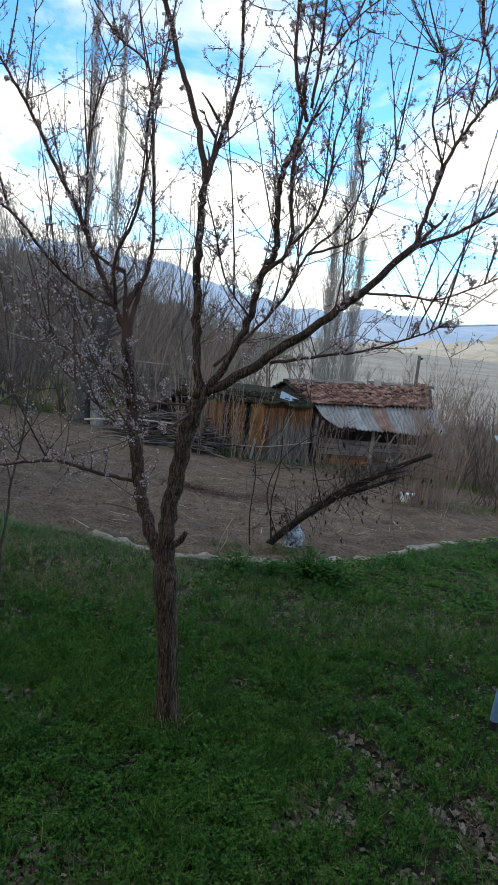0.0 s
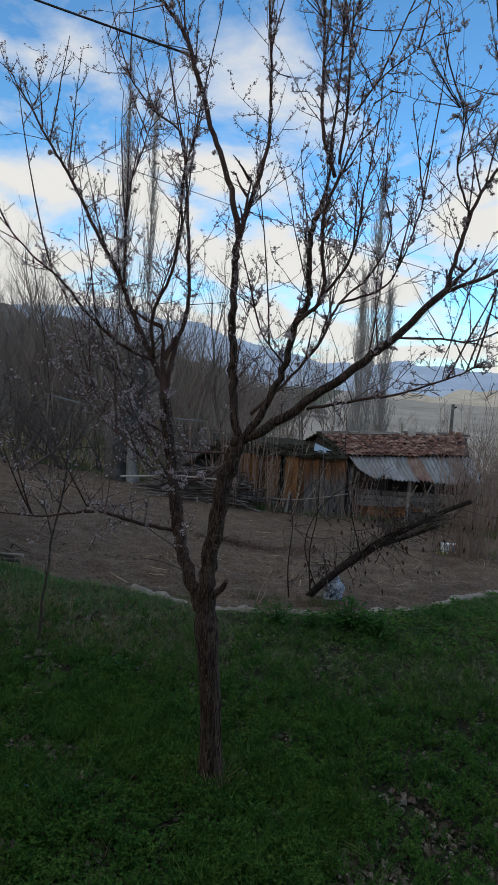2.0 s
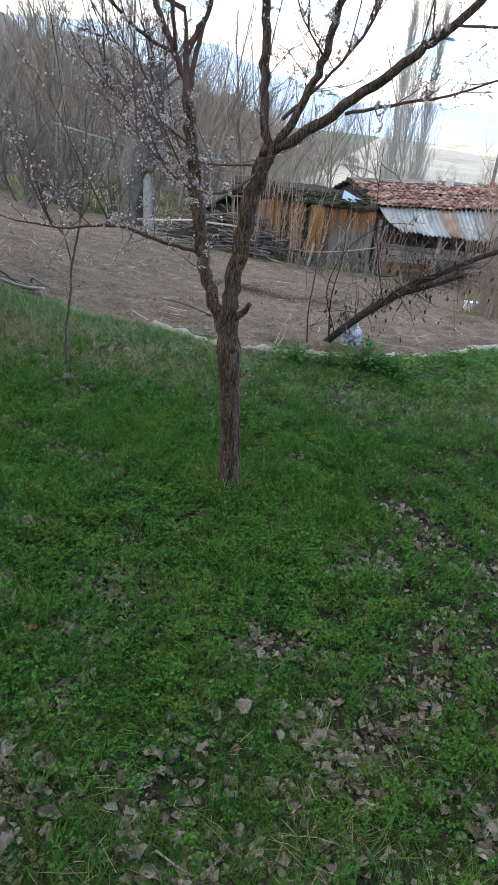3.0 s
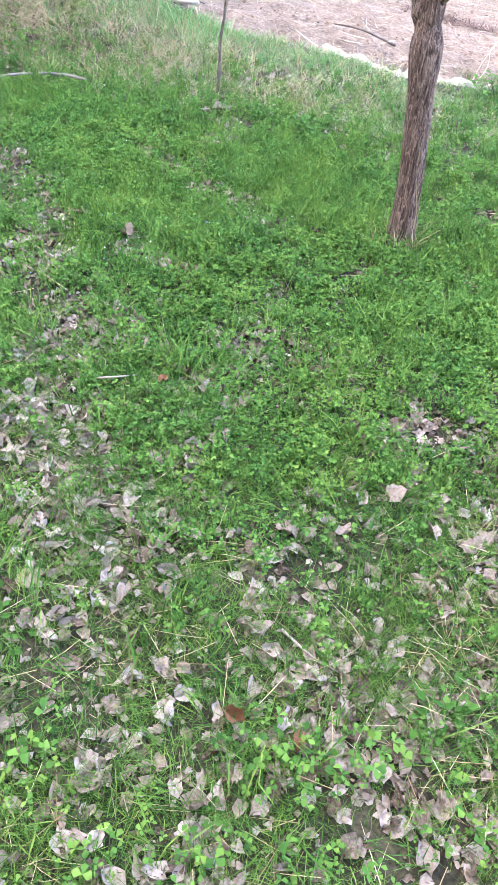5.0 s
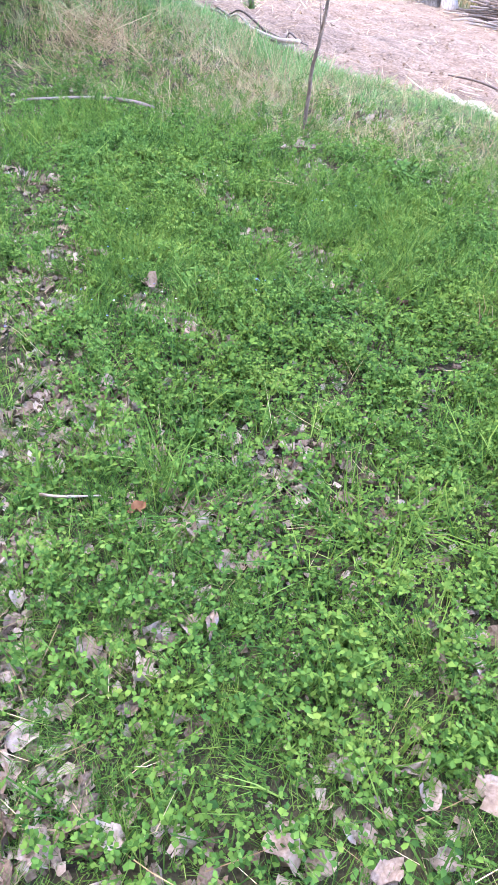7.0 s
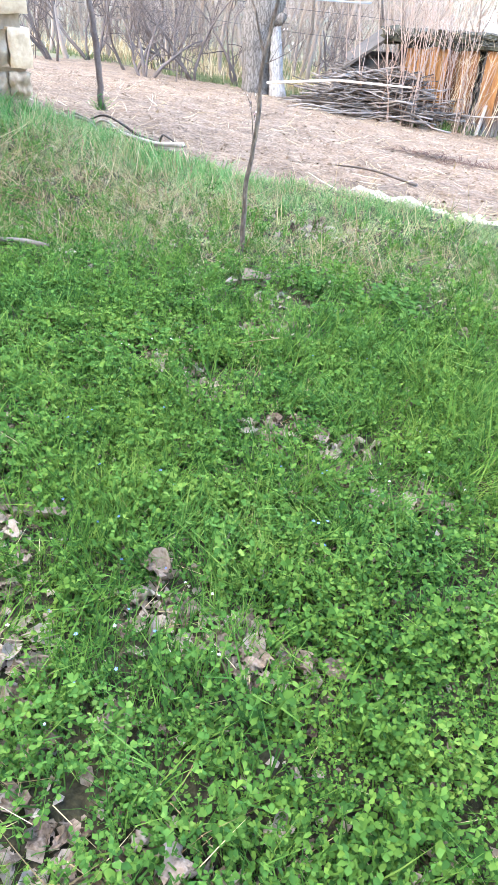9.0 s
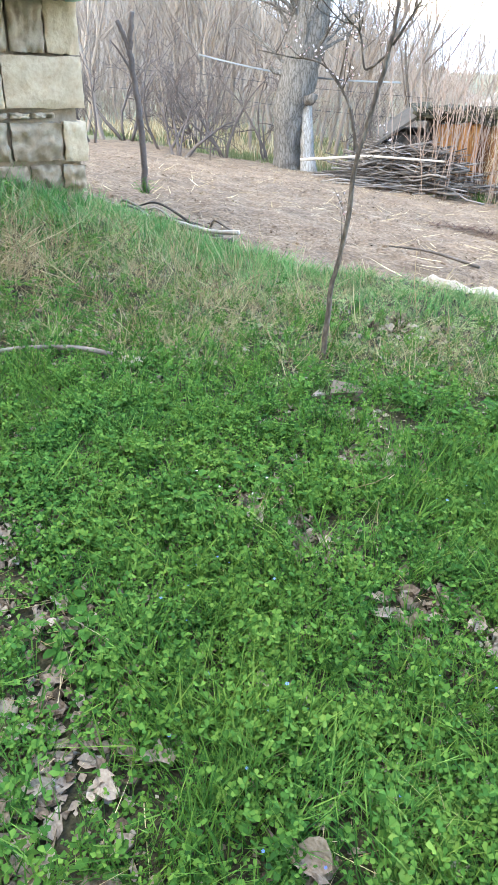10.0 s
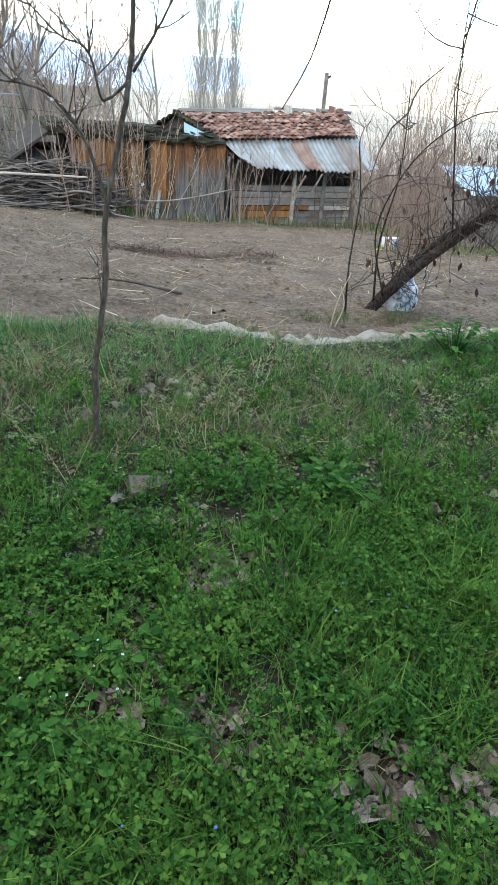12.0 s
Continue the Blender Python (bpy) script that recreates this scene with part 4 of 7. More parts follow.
def poplar(seed, height, name_label, at, width=1.0, thick=1.0):
    """A tall columnar poplar: straight stem and many steep thin shoots."""
    rng = random.Random(seed)
    ob = thing("poplar", name_label, "tree", (at[0], at[1], gz(*at)), "tall poplars")
    g, c = Geo(), Geo()
    sway = [Vector((rng.gauss(0, 0.1), rng.gauss(0, 0.1), height * i / 9)) for i in range(10)]
    g.tube(sway, [0.11 * thick * (1 - 0.9 * i / 9) for i in range(10)], 7)
    part("trunk", g, "poplar_twig", ob, smooth=True)
    for _ in range(300):
        z = rng.uniform(0.06, 0.95) * height
        a = rng.uniform(0, 6.28)
        ln = rng.uniform(0.10, 0.24) * height * (1.15 - z / height)
        out = width * rng.uniform(0.10, 0.26)
        p = Vector((sway[0].x, sway[0].y, z))
        pts = [p + Vector((math.cos(a) * out * ln * s ** 0.6, math.sin(a) * out * ln * s ** 0.6, ln * s)) for s in (0, 0.15, 0.4, 0.7, 1.0)]
        c.tube(pts, [q * thick for q in (0.03, 0.024, 0.02, 0.015, 0.006)], 3, cap=False)
        for _k in range(5):
            q = pts[rng.randrange(1, 5)]
            e = q + Vector((rng.gauss(0, 0.22), rng.gauss(0, 0.22), rng.uniform(0.4, 1.2))) * max(thick, 0.6)
            c.tube([q, q.lerp(e, 0.5), e], [0.018 * thick, 0.013 * thick, 0.006 * thick], 3, cap=False)
    part("crown", c, "poplar_twig", ob, kind="stuff")


poplar(61, 13.0, "tall slender leafless poplar behind the shed", (-0.35, 26.2), 1.5, 0.32)
poplar(62, 8.6, "short leafless poplar beside a taller one", (0.1, 26.0), 1.6, 0.30)
poplar(63, 9.2, "short leafless poplar beside a taller one", (-0.8, 26.6), 1.6, 0.30)
poplar(64, 34, "very tall slender leafless poplar above the grove", (-22.9, 60), 1.0, 0.7)
poplar(65, 30, "very tall slender leafless poplar above the grove", (-20.4, 60), 1.0, 0.7)


def old_tree():
    """The thick pale-barked double trunk at the edge of the field."""
    ob = thing("old_willow", "thick old tree with pale furrowed double trunk and bare limbs", "tree", (-8.45, 19.4, gz(-8.45, 19.4)))
    ob.scale = (0.85, 0.85, 0.80)
    g = rough_tube(spline([(0, 0, -0.3), (0.0, 0, 0.1), (0.0, 0, 1.0), (0.06, 0, 1.8), (0.26, 0.05, 2.8), (0.46, 0.1, 4.0), (0.60, 0.1, 5.4)], 7), [0.52 - 0.10 * min(1, i / 8) + 0.10 * max(0, min(1, (i - 14) / 10)) for i in range(43)], 26, 2, 0.20)
    part("trunk", g, "grey_bark", ob, smooth=True)
    g = rough_tube(spline([(0.74, -0.1, -0.3), (0.70, -0.1, 0.2), (0.62, -0.05, 0.9), (0.55, 0, 1.6), (0.48, 0, 2.3), (0.50, 0, 3.2)], 6), [0.30 - 0.09 * min(1, i / 9) - 0.002 * i for i in range(31)], 18, 9, 0.26)
    part("trunk", g, "pale_bark", ob, "paler second trunk", smooth=True)
    # broken knots where limbs have been cut
    for k, (px, pz, r, way) in enumerate(((0.60, 2.05, 0.14, 1), (-0.32, 2.75, 0.09, -1))):
        g = rough_tube(spline([(px - 0.30 * way, -0.05, pz - 0.12), (px - 0.1 * way, -0.15, pz - 0.02), (px + 0.12 * way, -0.22, pz + 0.03 * k), (px + 0.24 * way, -0.26, pz + 0.16)], 4), [r * q for q in (0.9, 1.0, 1.1, 0.9, 1.0, 1.15, 0.85, 0.95, 1.0, 0.7, 0.75, 0.6, 0.5)], 14, 20 + 3 * k, 0.55)
        part("burl", g, "grey_bark", ob, "grey knotted stub", smooth=True)
    rng = random.Random(9)
    c = Geo()
    for k in range(16):
        z = rng.uniform(2.2, 5.2)
        a = rng.uniform(0, 6.28)
        d = Vector((math.cos(a), math.sin(a), rng.uniform(0.1, 1.0))).normalized()
        p = Vector((0.02 + 0.11 * z, 0, z))
        pts = [p]
        for i in range(6):
            d = (d + rand_dir(rng) * 0.3 + Vector((0, 0, 0.12))).normalized()
            pts.append(pts[-1] + d * 0.42)
        c.tube(pts, [0.075 * (1 - 0.8 * i / 6) for i in range(7)], 6, cap=False)
        for _ in range(14):
            i = rng.randrange(2, 7)
            e = pts[i] + (d + rand_dir(rng)).normalized() * rng.uniform(0.4, 1.1)
            c.tube([pts[i], pts[i].lerp(e, 0.5) + rand_dir(rng) * 0.06, e], [0.014, 0.010, 0.004], 3, cap=False)
    part("crown", c, "grey_bark", ob, "bare grey limbs", kind="stuff")


old_tree()


# ---------------------------------------------------------------- the shed
SHED_TURN = radians(10.5)
SHED_AT = Vector((-1.12, 19.3, -0.25))   # foot of the corner between the two fronts


def build_shed():
    """Local axes: x along the front, y into the building, z up."""
    rng = random.Random(15)
    shed = thing("shed", "old timber shed with red tile roof and rusty corrugated lean-to", "shed", tuple(SHED_AT))
    shed.rotation_euler = (0, 0, SHED_TURN)
    floor_z = -1.85
    # orange boarded annex, slightly ahead of the shed front
    x = -3.65
    while x < -0.2:
        w = rng.uniform(0.15, 0.24)
        top, y0 = 0.48 + rng.uniform(-0.03, 0.03), -0.68 + 0.11 * x
        if -2.02 < x + w / 2 < -1.90:
            x += 0.07
            continue
        g = Geo()
        g.box((x + w / 2, y0 + rng.uniform(-0.012, 0.012), (top + floor_z) / 2), (w - 0.012, 0.028, top - floor_z), Matrix.Rotation(rng.uniform(-0.008, 0.008), 3, "Y"))
        part("plank", g, "faded_wood" if x > -1.45 else "worn_wood", shed)
        x += w
    y0 = -0.89
    g = Geo()
    g.box((-1.93, y0 + 0.02, -0.7), (0.09, 0.06, 2.3))
    part("post", g, "dark_wood", shed)
    g = Geo()
    g.tube([(-1.95, y0 - 0.30, floor_z + 0.2), (-1.75, y0 - 0.1, -0.55)], [0.05, 0.035], 7)
    part("prop", g, "pale_wood", shed, "pale leaning wooden prop")
    # near-black boxes paint the shaded inside and back of both halves
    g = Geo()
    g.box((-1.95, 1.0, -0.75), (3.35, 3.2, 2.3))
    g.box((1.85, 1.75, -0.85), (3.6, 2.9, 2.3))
    part("inner_wall", g, "dark_wood", shed, "near-black boxes painted as the shade inside the shed")
    # annex roof: sagging felt and boards under moss, ragged along the edge
    g = Geo()
    n = 34
    for i in range(n + 1):
        px = -4.15 + 4.0 * i / n
        for j, (py, pz) in enumerate(((-0.86, 0.50), (-0.84, 0.56), (0.5, 0.68), (3.2, 0.66), (3.2, 0.56), (-0.82, 0.46))):
            q = 0.05 * noise.noise(Vector((px * 2.3, j * 1.7, 4))) + 0.03 * noise.noise(Vector((px * 7.1, j * 1.3, 9)))
            g.v.append((px, py + q * 1.5 + 0.10 * px, pz + q - 0.02 * (px + 2)))
    for i in range(n):
        for j in range(6):
            a, b = i * 6 + j, i * 6 + (j + 1) % 6
            g.f.append((a, b, b + 6, a + 6)); g.m.append(0)
    g.f += [tuple(range(6)), tuple(n * 6 + k for k in reversed(range(6)))]; g.m += [0, 0]
    part("annex_roof", g, "tar", shed, "dark mossy felt roof edge")
    g = Geo()
    for _ in range(150):
        px, py = rng.uniform(-4.1, -0.3), rng.uniform(-0.95, 0.4)
        g.box((px, py + 0.1 * px, 0.64 + 0.07 * py - 0.02 * (px + 2) + rng.uniform(-0.02, 0.05)), (rng.uniform(0.06, 0.35), rng.uniform(0.06, 0.2), rng.uniform(0.02, 0.07)), Matrix.Rotation(rng.uniform(-0.7, 0.7), 3, "Z") @ Matrix.Rotation(rng.uniform(-0.3, 0.3), 3, "Y"), jit=0.02, rng=rng)
    part("roof_rubble", g, "tar", shed, "scraps of moss and old boards on the roof", kind="stuff")
    # low side roof that falls away from the annex
    g = Geo()
    g.add([(-4.1, -1.2, 0.62), (-4.1, 1.6, 0.72), (-4.95, 1.6, 0.12), (-4.95, -1.2, 0.05), (-4.1, -1.2, 0.56), (-4.1, 1.6, 0.66), (-4.95, 1.6, 0.06), (-4.95, -1.2, -0.01)],
          [(0, 1, 2, 3), (7, 6, 5, 4), (0, 3, 7, 4), (3, 2, 6, 7), (2, 1, 5, 6), (1, 0, 4, 5)])
    part("side_roof", g, "dark_wood", shed, "dark sloping side roof")
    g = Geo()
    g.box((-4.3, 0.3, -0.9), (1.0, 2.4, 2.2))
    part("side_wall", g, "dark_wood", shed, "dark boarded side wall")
    g = Geo()
    g.box((-0.80, -0.62, 0.64), (0.62, 0.02, 0.34), Matrix.Rotation(0.40, 3, "Y") @ Matrix.Rotation(-0.9, 3, "X"), jit=0.03, rng=rng)
    part("roof_flap", g, "blue_sheet", shed, "bent pale blue metal flap")
    # horizontal boards of the front wall under the lean-to
    z = floor_z + 0.1
    while z < -0.62:
        h = rng.uniform(0.10, 0.19)
        x = 0.35
        while x < 3.6:
            w = min(rng.uniform(1.0, 2.2), 3.7 - x)
            g = Geo()
            g.box((x + w / 2, -0.10 + rng.uniform(-0.02, 0.02), z + h / 2), (w - 0.02, 0.05, h - 0.02), Matrix.Rotation(rng.uniform(-0.012, 0.012), 3, "Y"), jit=0.008, rng=rng)
            warm = x < 1.3 and -1.62 < z < -1.05
            part("board", g, "orange_wood" if warm else "log_wood", shed)
            x += w
        z += h
    for px in (0.1, 1.9, 2.75, 3.65):
        g = Geo()
        g.tube([(px, -0.28, floor_z), (px + 0.02, -0.3, 0.15)], [0.06, 0.05], 7)
        part("post", g, "log_wood", shed)
    # lean-to of corrugated sheets
    kinds = ["zinc", "zinc", "zinc", "zinc", "rust", "zinc", "zinc", "dark_sheet", "zinc"]
    widths = [0.46, 0.44, 0.44, 0.40, 0.42, 0.40, 0.42, 0.46, 0.30]
    x = 0.0
    for k, (mt, w) in enumerate(zip(kinds, widths)):
        g = Geo()
        nx, ny = int(w / 0.019), 6
        bend = 0.04 * math.sin(k * 1.9)
        for j in range(ny + 1):
            s = j / ny
            for i in range(nx + 1):
                px = x + (w + 0.03) * i / nx
                top = 0.48 + 0.045 * px
                low = -0.11 + 0.02 * px + (0.55 * max(0, 0.42 - px) if k == 0 else 0) + 0.03 * math.sin(px * 1.9)
                sag = -0.045 * math.sin(s * 3.14) + bend * s * 0.6 + 0.02 * noise.noise(Vector((px * 3, s * 2, 7)))
                g.v.append((px + 0.06 + 0.30 * s * (1 - 0.07 * px), 0.03 - 0.80 * s, top + (low - top) * s + sag + 0.024 * math.sin(px * 2 * math.pi / 0.125) + 0.003 * (k % 2)))
        for j in range(ny):
            for i in range(nx):
                a = j * (nx + 1) + i
                g.f.append((a, a + 1, a + nx + 2, a + nx + 1)); g.m.append(0)
        ob = part("roof_sheet", g, mt, shed, {"rust": "rust-brown corrugated sheet", "dark_sheet": "dark weathered corrugated sheet"}.get(mt, ""), smooth=True)
        so = ob.modifiers.new("thickness", "SOLIDIFY"); so.thickness = 0.004
        x += w
    # tiled roof slope: rows of clay tiles, each one a curved piece
    g = Geo()
    p0, p1 = Vector((0, -0.04, 0.52)), Vector((0, 1.72, 1.02))
    rows, tw = 13, 0.16
    slope = (p1 - p0).normalized()
    for r in range(rows):
        left, right = -0.02 - 0.56 * r / rows, 3.78 + 0.46 * r / rows
        for c in range(int((right - left) / tw)):
            cx = left + (c + 0.5) * tw + rng.uniform(-0.012, 0.012)
            q = p0 + (p1 - p0) * (r / rows)
            if r >= 6 and rng.random() < 0.13:
                continue
            sag = 0.045 * cx - 0.03 * math.sin((cx + 0.5) * 0.9) + 0.05 * noise.noise(Vector((cx * 1.3, r * 0.5, 2)))
            lift = rng.uniform(0.0, 0.02)
            twist = rng.uniform(-0.05, 0.05) * (3 if rng.random() < 0.06 else 1)
            vs = []
            for s in (0, 1):
                for i in range(5):
                    u = i / 4
                    h = 0.038 * math.sin(u * math.pi) ** 0.8 if i else 0.0
                    pt = q + slope * (s * 0.215 - 0.025) + Vector(((u - 0.5) * tw * 1.02 + cx + twist * (s - 0.5), 0, h + lift + sag + (0.022 if s == 0 else 0.0)))
                    vs.append(pt)
            k = len(vs)
            vs += [v - Vector((0, 0, 0.016)) for v in vs[:5]]
            g.add(vs, [(i, i + 1, i + 6, i + 5) for i in range(4)] + [(k + i, k + i + 1, i + 1, i) for i in range(4)])
    part("roof_tiles", g, "roof_tile", shed, "uneven red clay roof tiles", kind="stuff")
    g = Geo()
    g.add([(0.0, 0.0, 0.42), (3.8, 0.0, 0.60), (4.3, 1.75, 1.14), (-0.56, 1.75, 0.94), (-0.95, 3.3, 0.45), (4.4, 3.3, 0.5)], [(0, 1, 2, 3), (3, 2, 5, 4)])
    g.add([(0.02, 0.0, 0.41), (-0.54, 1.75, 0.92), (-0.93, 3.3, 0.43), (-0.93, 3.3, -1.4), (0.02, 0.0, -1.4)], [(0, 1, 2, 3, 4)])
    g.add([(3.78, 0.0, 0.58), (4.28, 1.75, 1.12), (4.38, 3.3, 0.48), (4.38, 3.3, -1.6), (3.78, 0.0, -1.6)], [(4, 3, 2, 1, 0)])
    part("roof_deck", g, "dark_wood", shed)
    # ridge boards, slabs and a stub of light brick
    for cx, w, h in ((0.05, 1.3, 0.05), (1.35, 1.2, 0.07), (2.65, 1.1, 0.07), (3.85, 1.0, 0.07)):
        g = Geo()
        g.box((cx, 1.74 + rng.uniform(-0.05, 0.05), 1.06 + 0.045 * cx + rng.uniform(-0.02, 0.05)), (w, 0.22, h), Matrix.Rotation(rng.uniform(-0.04, 0.04), 3, "Y"), jit=0.015, rng=rng)
        part("ridge_slab", g, "log_wood", shed)
    for cx, cz, w, h in ((2.40, 1.16, 0.24, 0.32), (3.74, 1.18, 0.20, 0.34), (3.98, 1.15, 0.2, 0.32)):
        g = Geo()
        for i in range(3):
            g.box((cx - w / 2 + (i + 0.5) * w / 3, 1.58, cz + rng.uniform(-0.01, 0.02)), (w / 3 - 0.008, 0.06, h), Matrix.Rotation(-0.35, 3, "X"), jit=0.006, rng=rng)
        part("ridge_tile", g, "pale_wood" if cx < 3 else "roof_tile", shed, "pale upright clay slab")
    # stepped dark tile ends and boards along the open verge
    for k in range(11):
        u = k / 10
        g = Geo()
        g.box((-0.04 - 0.56 * u, 0.05 + 1.72 * u, 0.49 + 0.50 * u + rng.uniform(-0.01, 0.02)), (0.22, 0.26, 0.05), Matrix.Rotation(0.28, 3, "X") @ Matrix.Rotation(rng.uniform(-0.2, 0.2), 3, "Y"), jit=0.01, rng=rng)
        part("verge_tile", g, "tar", shed)
    for k in range(6):
        u = k / 5
        g = Geo()
        g.box((-0.60 - 0.36 * u, 1.85 + 1.45 * u, 0.97 - 0.50 * u), (0.24, 0.34, 0.05), Matrix.Rotation(-0.3, 3, "X") @ Matrix.Rotation(rng.uniform(-0.2, 0.2), 3, "Y"), jit=0.01, rng=rng)
        part("verge_tile", g, "tar", shed)
    for px, z0, z1 in ((0.12, -0.75, 0.1), (1.9, -0.66, -0.2), (2.35, -0.66, -0.15)):
        g = Geo()
        g.tube([(px, -0.42, z0), (px + 0.1, -0.75, z1)], [0.03, 0.025], 6)
        part("brace", g, "log_wood", shed)


build_shed()


def build_pole():
    ob = thing("pole", "thin grey wooden pole with a small insulator behind the shed", "pole", (2.46, 23.3, gz(2.46, 23.3)))
    g = Geo()
    g.tube([(0, 0, -0.3), (0.02, 0, 2.0), (0.03, 0, 4.1)], [0.07, 0.065, 0.055], 8)
    part("post", g, "log_wood", ob)
    g = Geo()
    g.tube([(0.03, 0, 3.95), (0.16, 0, 4.02)], [0.03, 0.03], 6)
    part("bracket", g, "dark_wood", ob)


build_pole()


def build_far_shed():
    ob = thing("lean_to", "low shed with a pale blue sheet roof among bushes", "shed", (5.0, 16.6, gz(5.0, 16.6)))
    z0 = -gz(5.0, 16.6)
    g = Geo()
    g.box((0.5, 0.6, 0.5), (2.6, 1.4, 1.3))
    part("wall", g, "log_wood", ob)
    g = Geo()
    nx = 60
    for j in range(4):
        for i in range(nx + 1):
            g.v.append((-1.0 + 3.4 * i / nx, -0.45 + 0.62 * j, z0 - 0.42 + 0.15 * j + 0.012 * math.sin(i * 2.1)))
    for j in range(3):
        for i in range(nx):
            a = j * (nx + 1) + i
            g.f.append((a, a + 1, a + nx + 2, a + nx + 1)); g.m.append(0)
    r = part("roof_sheet", g, "blue_sheet", ob, "pale blue corrugated sheet")
    so = r.modifiers.new("thickness", "SOLIDIFY"); so.thickness = 0.006


build_far_shed()


def build_crate():
    ob = thing("crate", "white and blue plastic crate on a yellow base in the field", "crate", (1.09, 13.0, gz(1.09, 13.0)))
    ob.rotation_euler, ob.scale = (0, 0, 0.2), (1.2, 1.2, 1.2)
    g = Geo(); g.box((-0.13, -0.02, 0.02), (0.14, 0.2, 0.04), jit=0.01, rng=random.Random(1)); part("base", g, "box_yellow", ob, "yellow base")
    g = Geo(); g.box((0.0, 0, 0.13), (0.26, 0.18, 0.15), jit=0.01, rng=random.Random(2)); body = part("body", g, "box_white", ob)
    g = Geo(); g.box((0.03, -0.098, 0.13), (0.12, 0.02, 0.08)); part("panel", g, "box_blue", body, "blue panel")


build_crate()


# ---------------------------------------------------------------- the heap of cut branches
def build_brush_pile():
    rng = random.Random(21)
    cx, cy = -5.45, 17.35
    ob = thing("brush_pile", "heap of cut grey branches stacked at the field edge", "brush pile", (cx, cy, gz(cx, cy)))
    ob.rotation_euler = (0, 0, radians(4))
    shapes = []
    for k in range(12):
        g = Geo()
        n, ln = 8, rng.uniform(0.9, 1.9)
        pts = [Vector((ln * (i / n * 2 - 1), 0.085 * noise.noise(Vector((i * 0.6, k, 0))), 0.10 * noise.noise(Vector((i * 0.5, k, 5))))) for i in range(n + 1)]
        r = rng.uniform(0.010, 0.024)
        g.tube(pts, [r * (1 - 0.55 * i / n) for i in range(n + 1)], 5)
        for _ in range(3):
            i = rng.randrange(2, n)
            e = pts[i] + Vector((rng.uniform(0.1, 0.3), rng.uniform(-0.1, 0.1), rng.uniform(-0.06, 0.10)))
            g.tube([pts[i], pts[i].lerp(e, 0.5), e], [r * 0.5, r * 0.4, r * 0.2], 4)
        shapes.append(g.mesh("branch", "stick", True))
    for i in range(300):
        h = rng.random() ** 1.3
        z = 0.03 + 0.84 * h
        wid = 1.0 - 0.72 * h
        x = rng.uniform(-1, 1) * (0.75 * wid) + 0.12
        b = part("branch", shapes[i % 12], None, ob)
        b.location = (x + 0.25, rng.uniform(-0.55, 0.55) * wid, z)
        b.scale = (1.0 - 0.42 * h, 1.2, 1.2)
        b.rotation_euler = (rng.uniform(0, 6.28), rng.gauss(0, 0.11), rng.gauss(0, 0.36) + (math.pi if rng.random() < 0.5 else 0))
    g = Geo()
    g.tube([(-1.9, -0.62, 0.55), (-0.4, -0.66, 0.70), (1.2, -0.6, 0.66)], [0.030, 0.027, 0.02], 6)
    part("branch", g, "pale_wood", ob, "long pale pole lying across the heap")


build_brush_pile()


# ---------------------------------------------------------------- brush, coppice and the leaning tree
def shoots(name, label, at, count, height, spread, material, seed, fan=0.25, r=0.010, category="bush"):
    """A clump of thin upright shoots from one stool."""
    rng = random.Random(seed)
    ob = thing(name, label, category, (at[0], at[1], gz(*at)))
    g = Geo()
    for _ in range(count):
        if name != "hedge_bush":
            g = Geo()
        p = Vector((rng.gauss(0, spread), rng.gauss(0, spread * 0.6), -0.05))
        d = Vector((rng.gauss(0, fan), rng.gauss(0, fan), 1)).normalized()
        h = height * rng.uniform(0.55, 1.1)
        pts = [p]
        for i in range(6):
            d = (d + rand_dir(rng) * 0.09 + Vector((0, 0, 0.05))).normalized()
            pts.append(pts[-1] + d * h / 6)
        g.tube(pts, [r * rng.uniform(0.8, 1.2) * (1 - 0.8 * i / 6) for i in range(7)], 4, cap=False)
        for _k in range(5):
            i = rng.randrange(2, 7)
            e = pts[i] + (d + rand_dir(rng) * 0.8).normalized() * rng.uniform(0.15, 0.5) * height / 3
            g.tube([pts[i], pts[i].lerp(e, 0.5) + rand_dir(rng) * 0.02, e], [r * 0.4, r * 0.3, r * 0.12], 3, cap=False)
        if name != "hedge_bush":
            part("shoot", g, material, ob)
    if name == "hedge_bush":
        part("shoot_mass", g, material, ob, kind="stuff")
    return ob


shoots("coppice", "tall bunch of bare upright shoots beside the shed", (-4.55, 17.3), 34, 3.6, 0.42, "hedge_twig", 71, 0.11, 0.016)
shoots("coppice", "tall bunch of bare upright shoots beside the shed", (-3.75, 17.4), 26, 3.3, 0.4, "hedge_twig", 72, 0.13, 0.014)
shoots("dry_reeds", "straw-coloured dry stems standing along the boarded wall", (-3.3, 18.2), 80, 1.9, 0.5, "reed_twig", 73, 0.22, 0.012)
shoots("bare_bush", "pale tangled shrub in front of the boarded wall", (-2.9, 17.9), 18, 2.2, 0.55, "hedge_twig", 83, 0.3, 0.012)
shoots("bare_bush", "pale tangled shrub at the shed corner", (-0.7, 18.4), 24, 2.2, 0.45, "hedge_twig", 84, 0.32, 0.013)
shoots("bare_bush", "pale tangled shrub before the horizontal boards", (0.5, 18.5), 12, 1.6, 0.5, "brown_twig", 85, 0.4, 0.012)
shoots("bare_bush", "tall leafless shrub at the end of the shed", (2.9, 18.5), 34, 2.9, 0.45, "hedge_twig", 86, 0.2, 0.014)
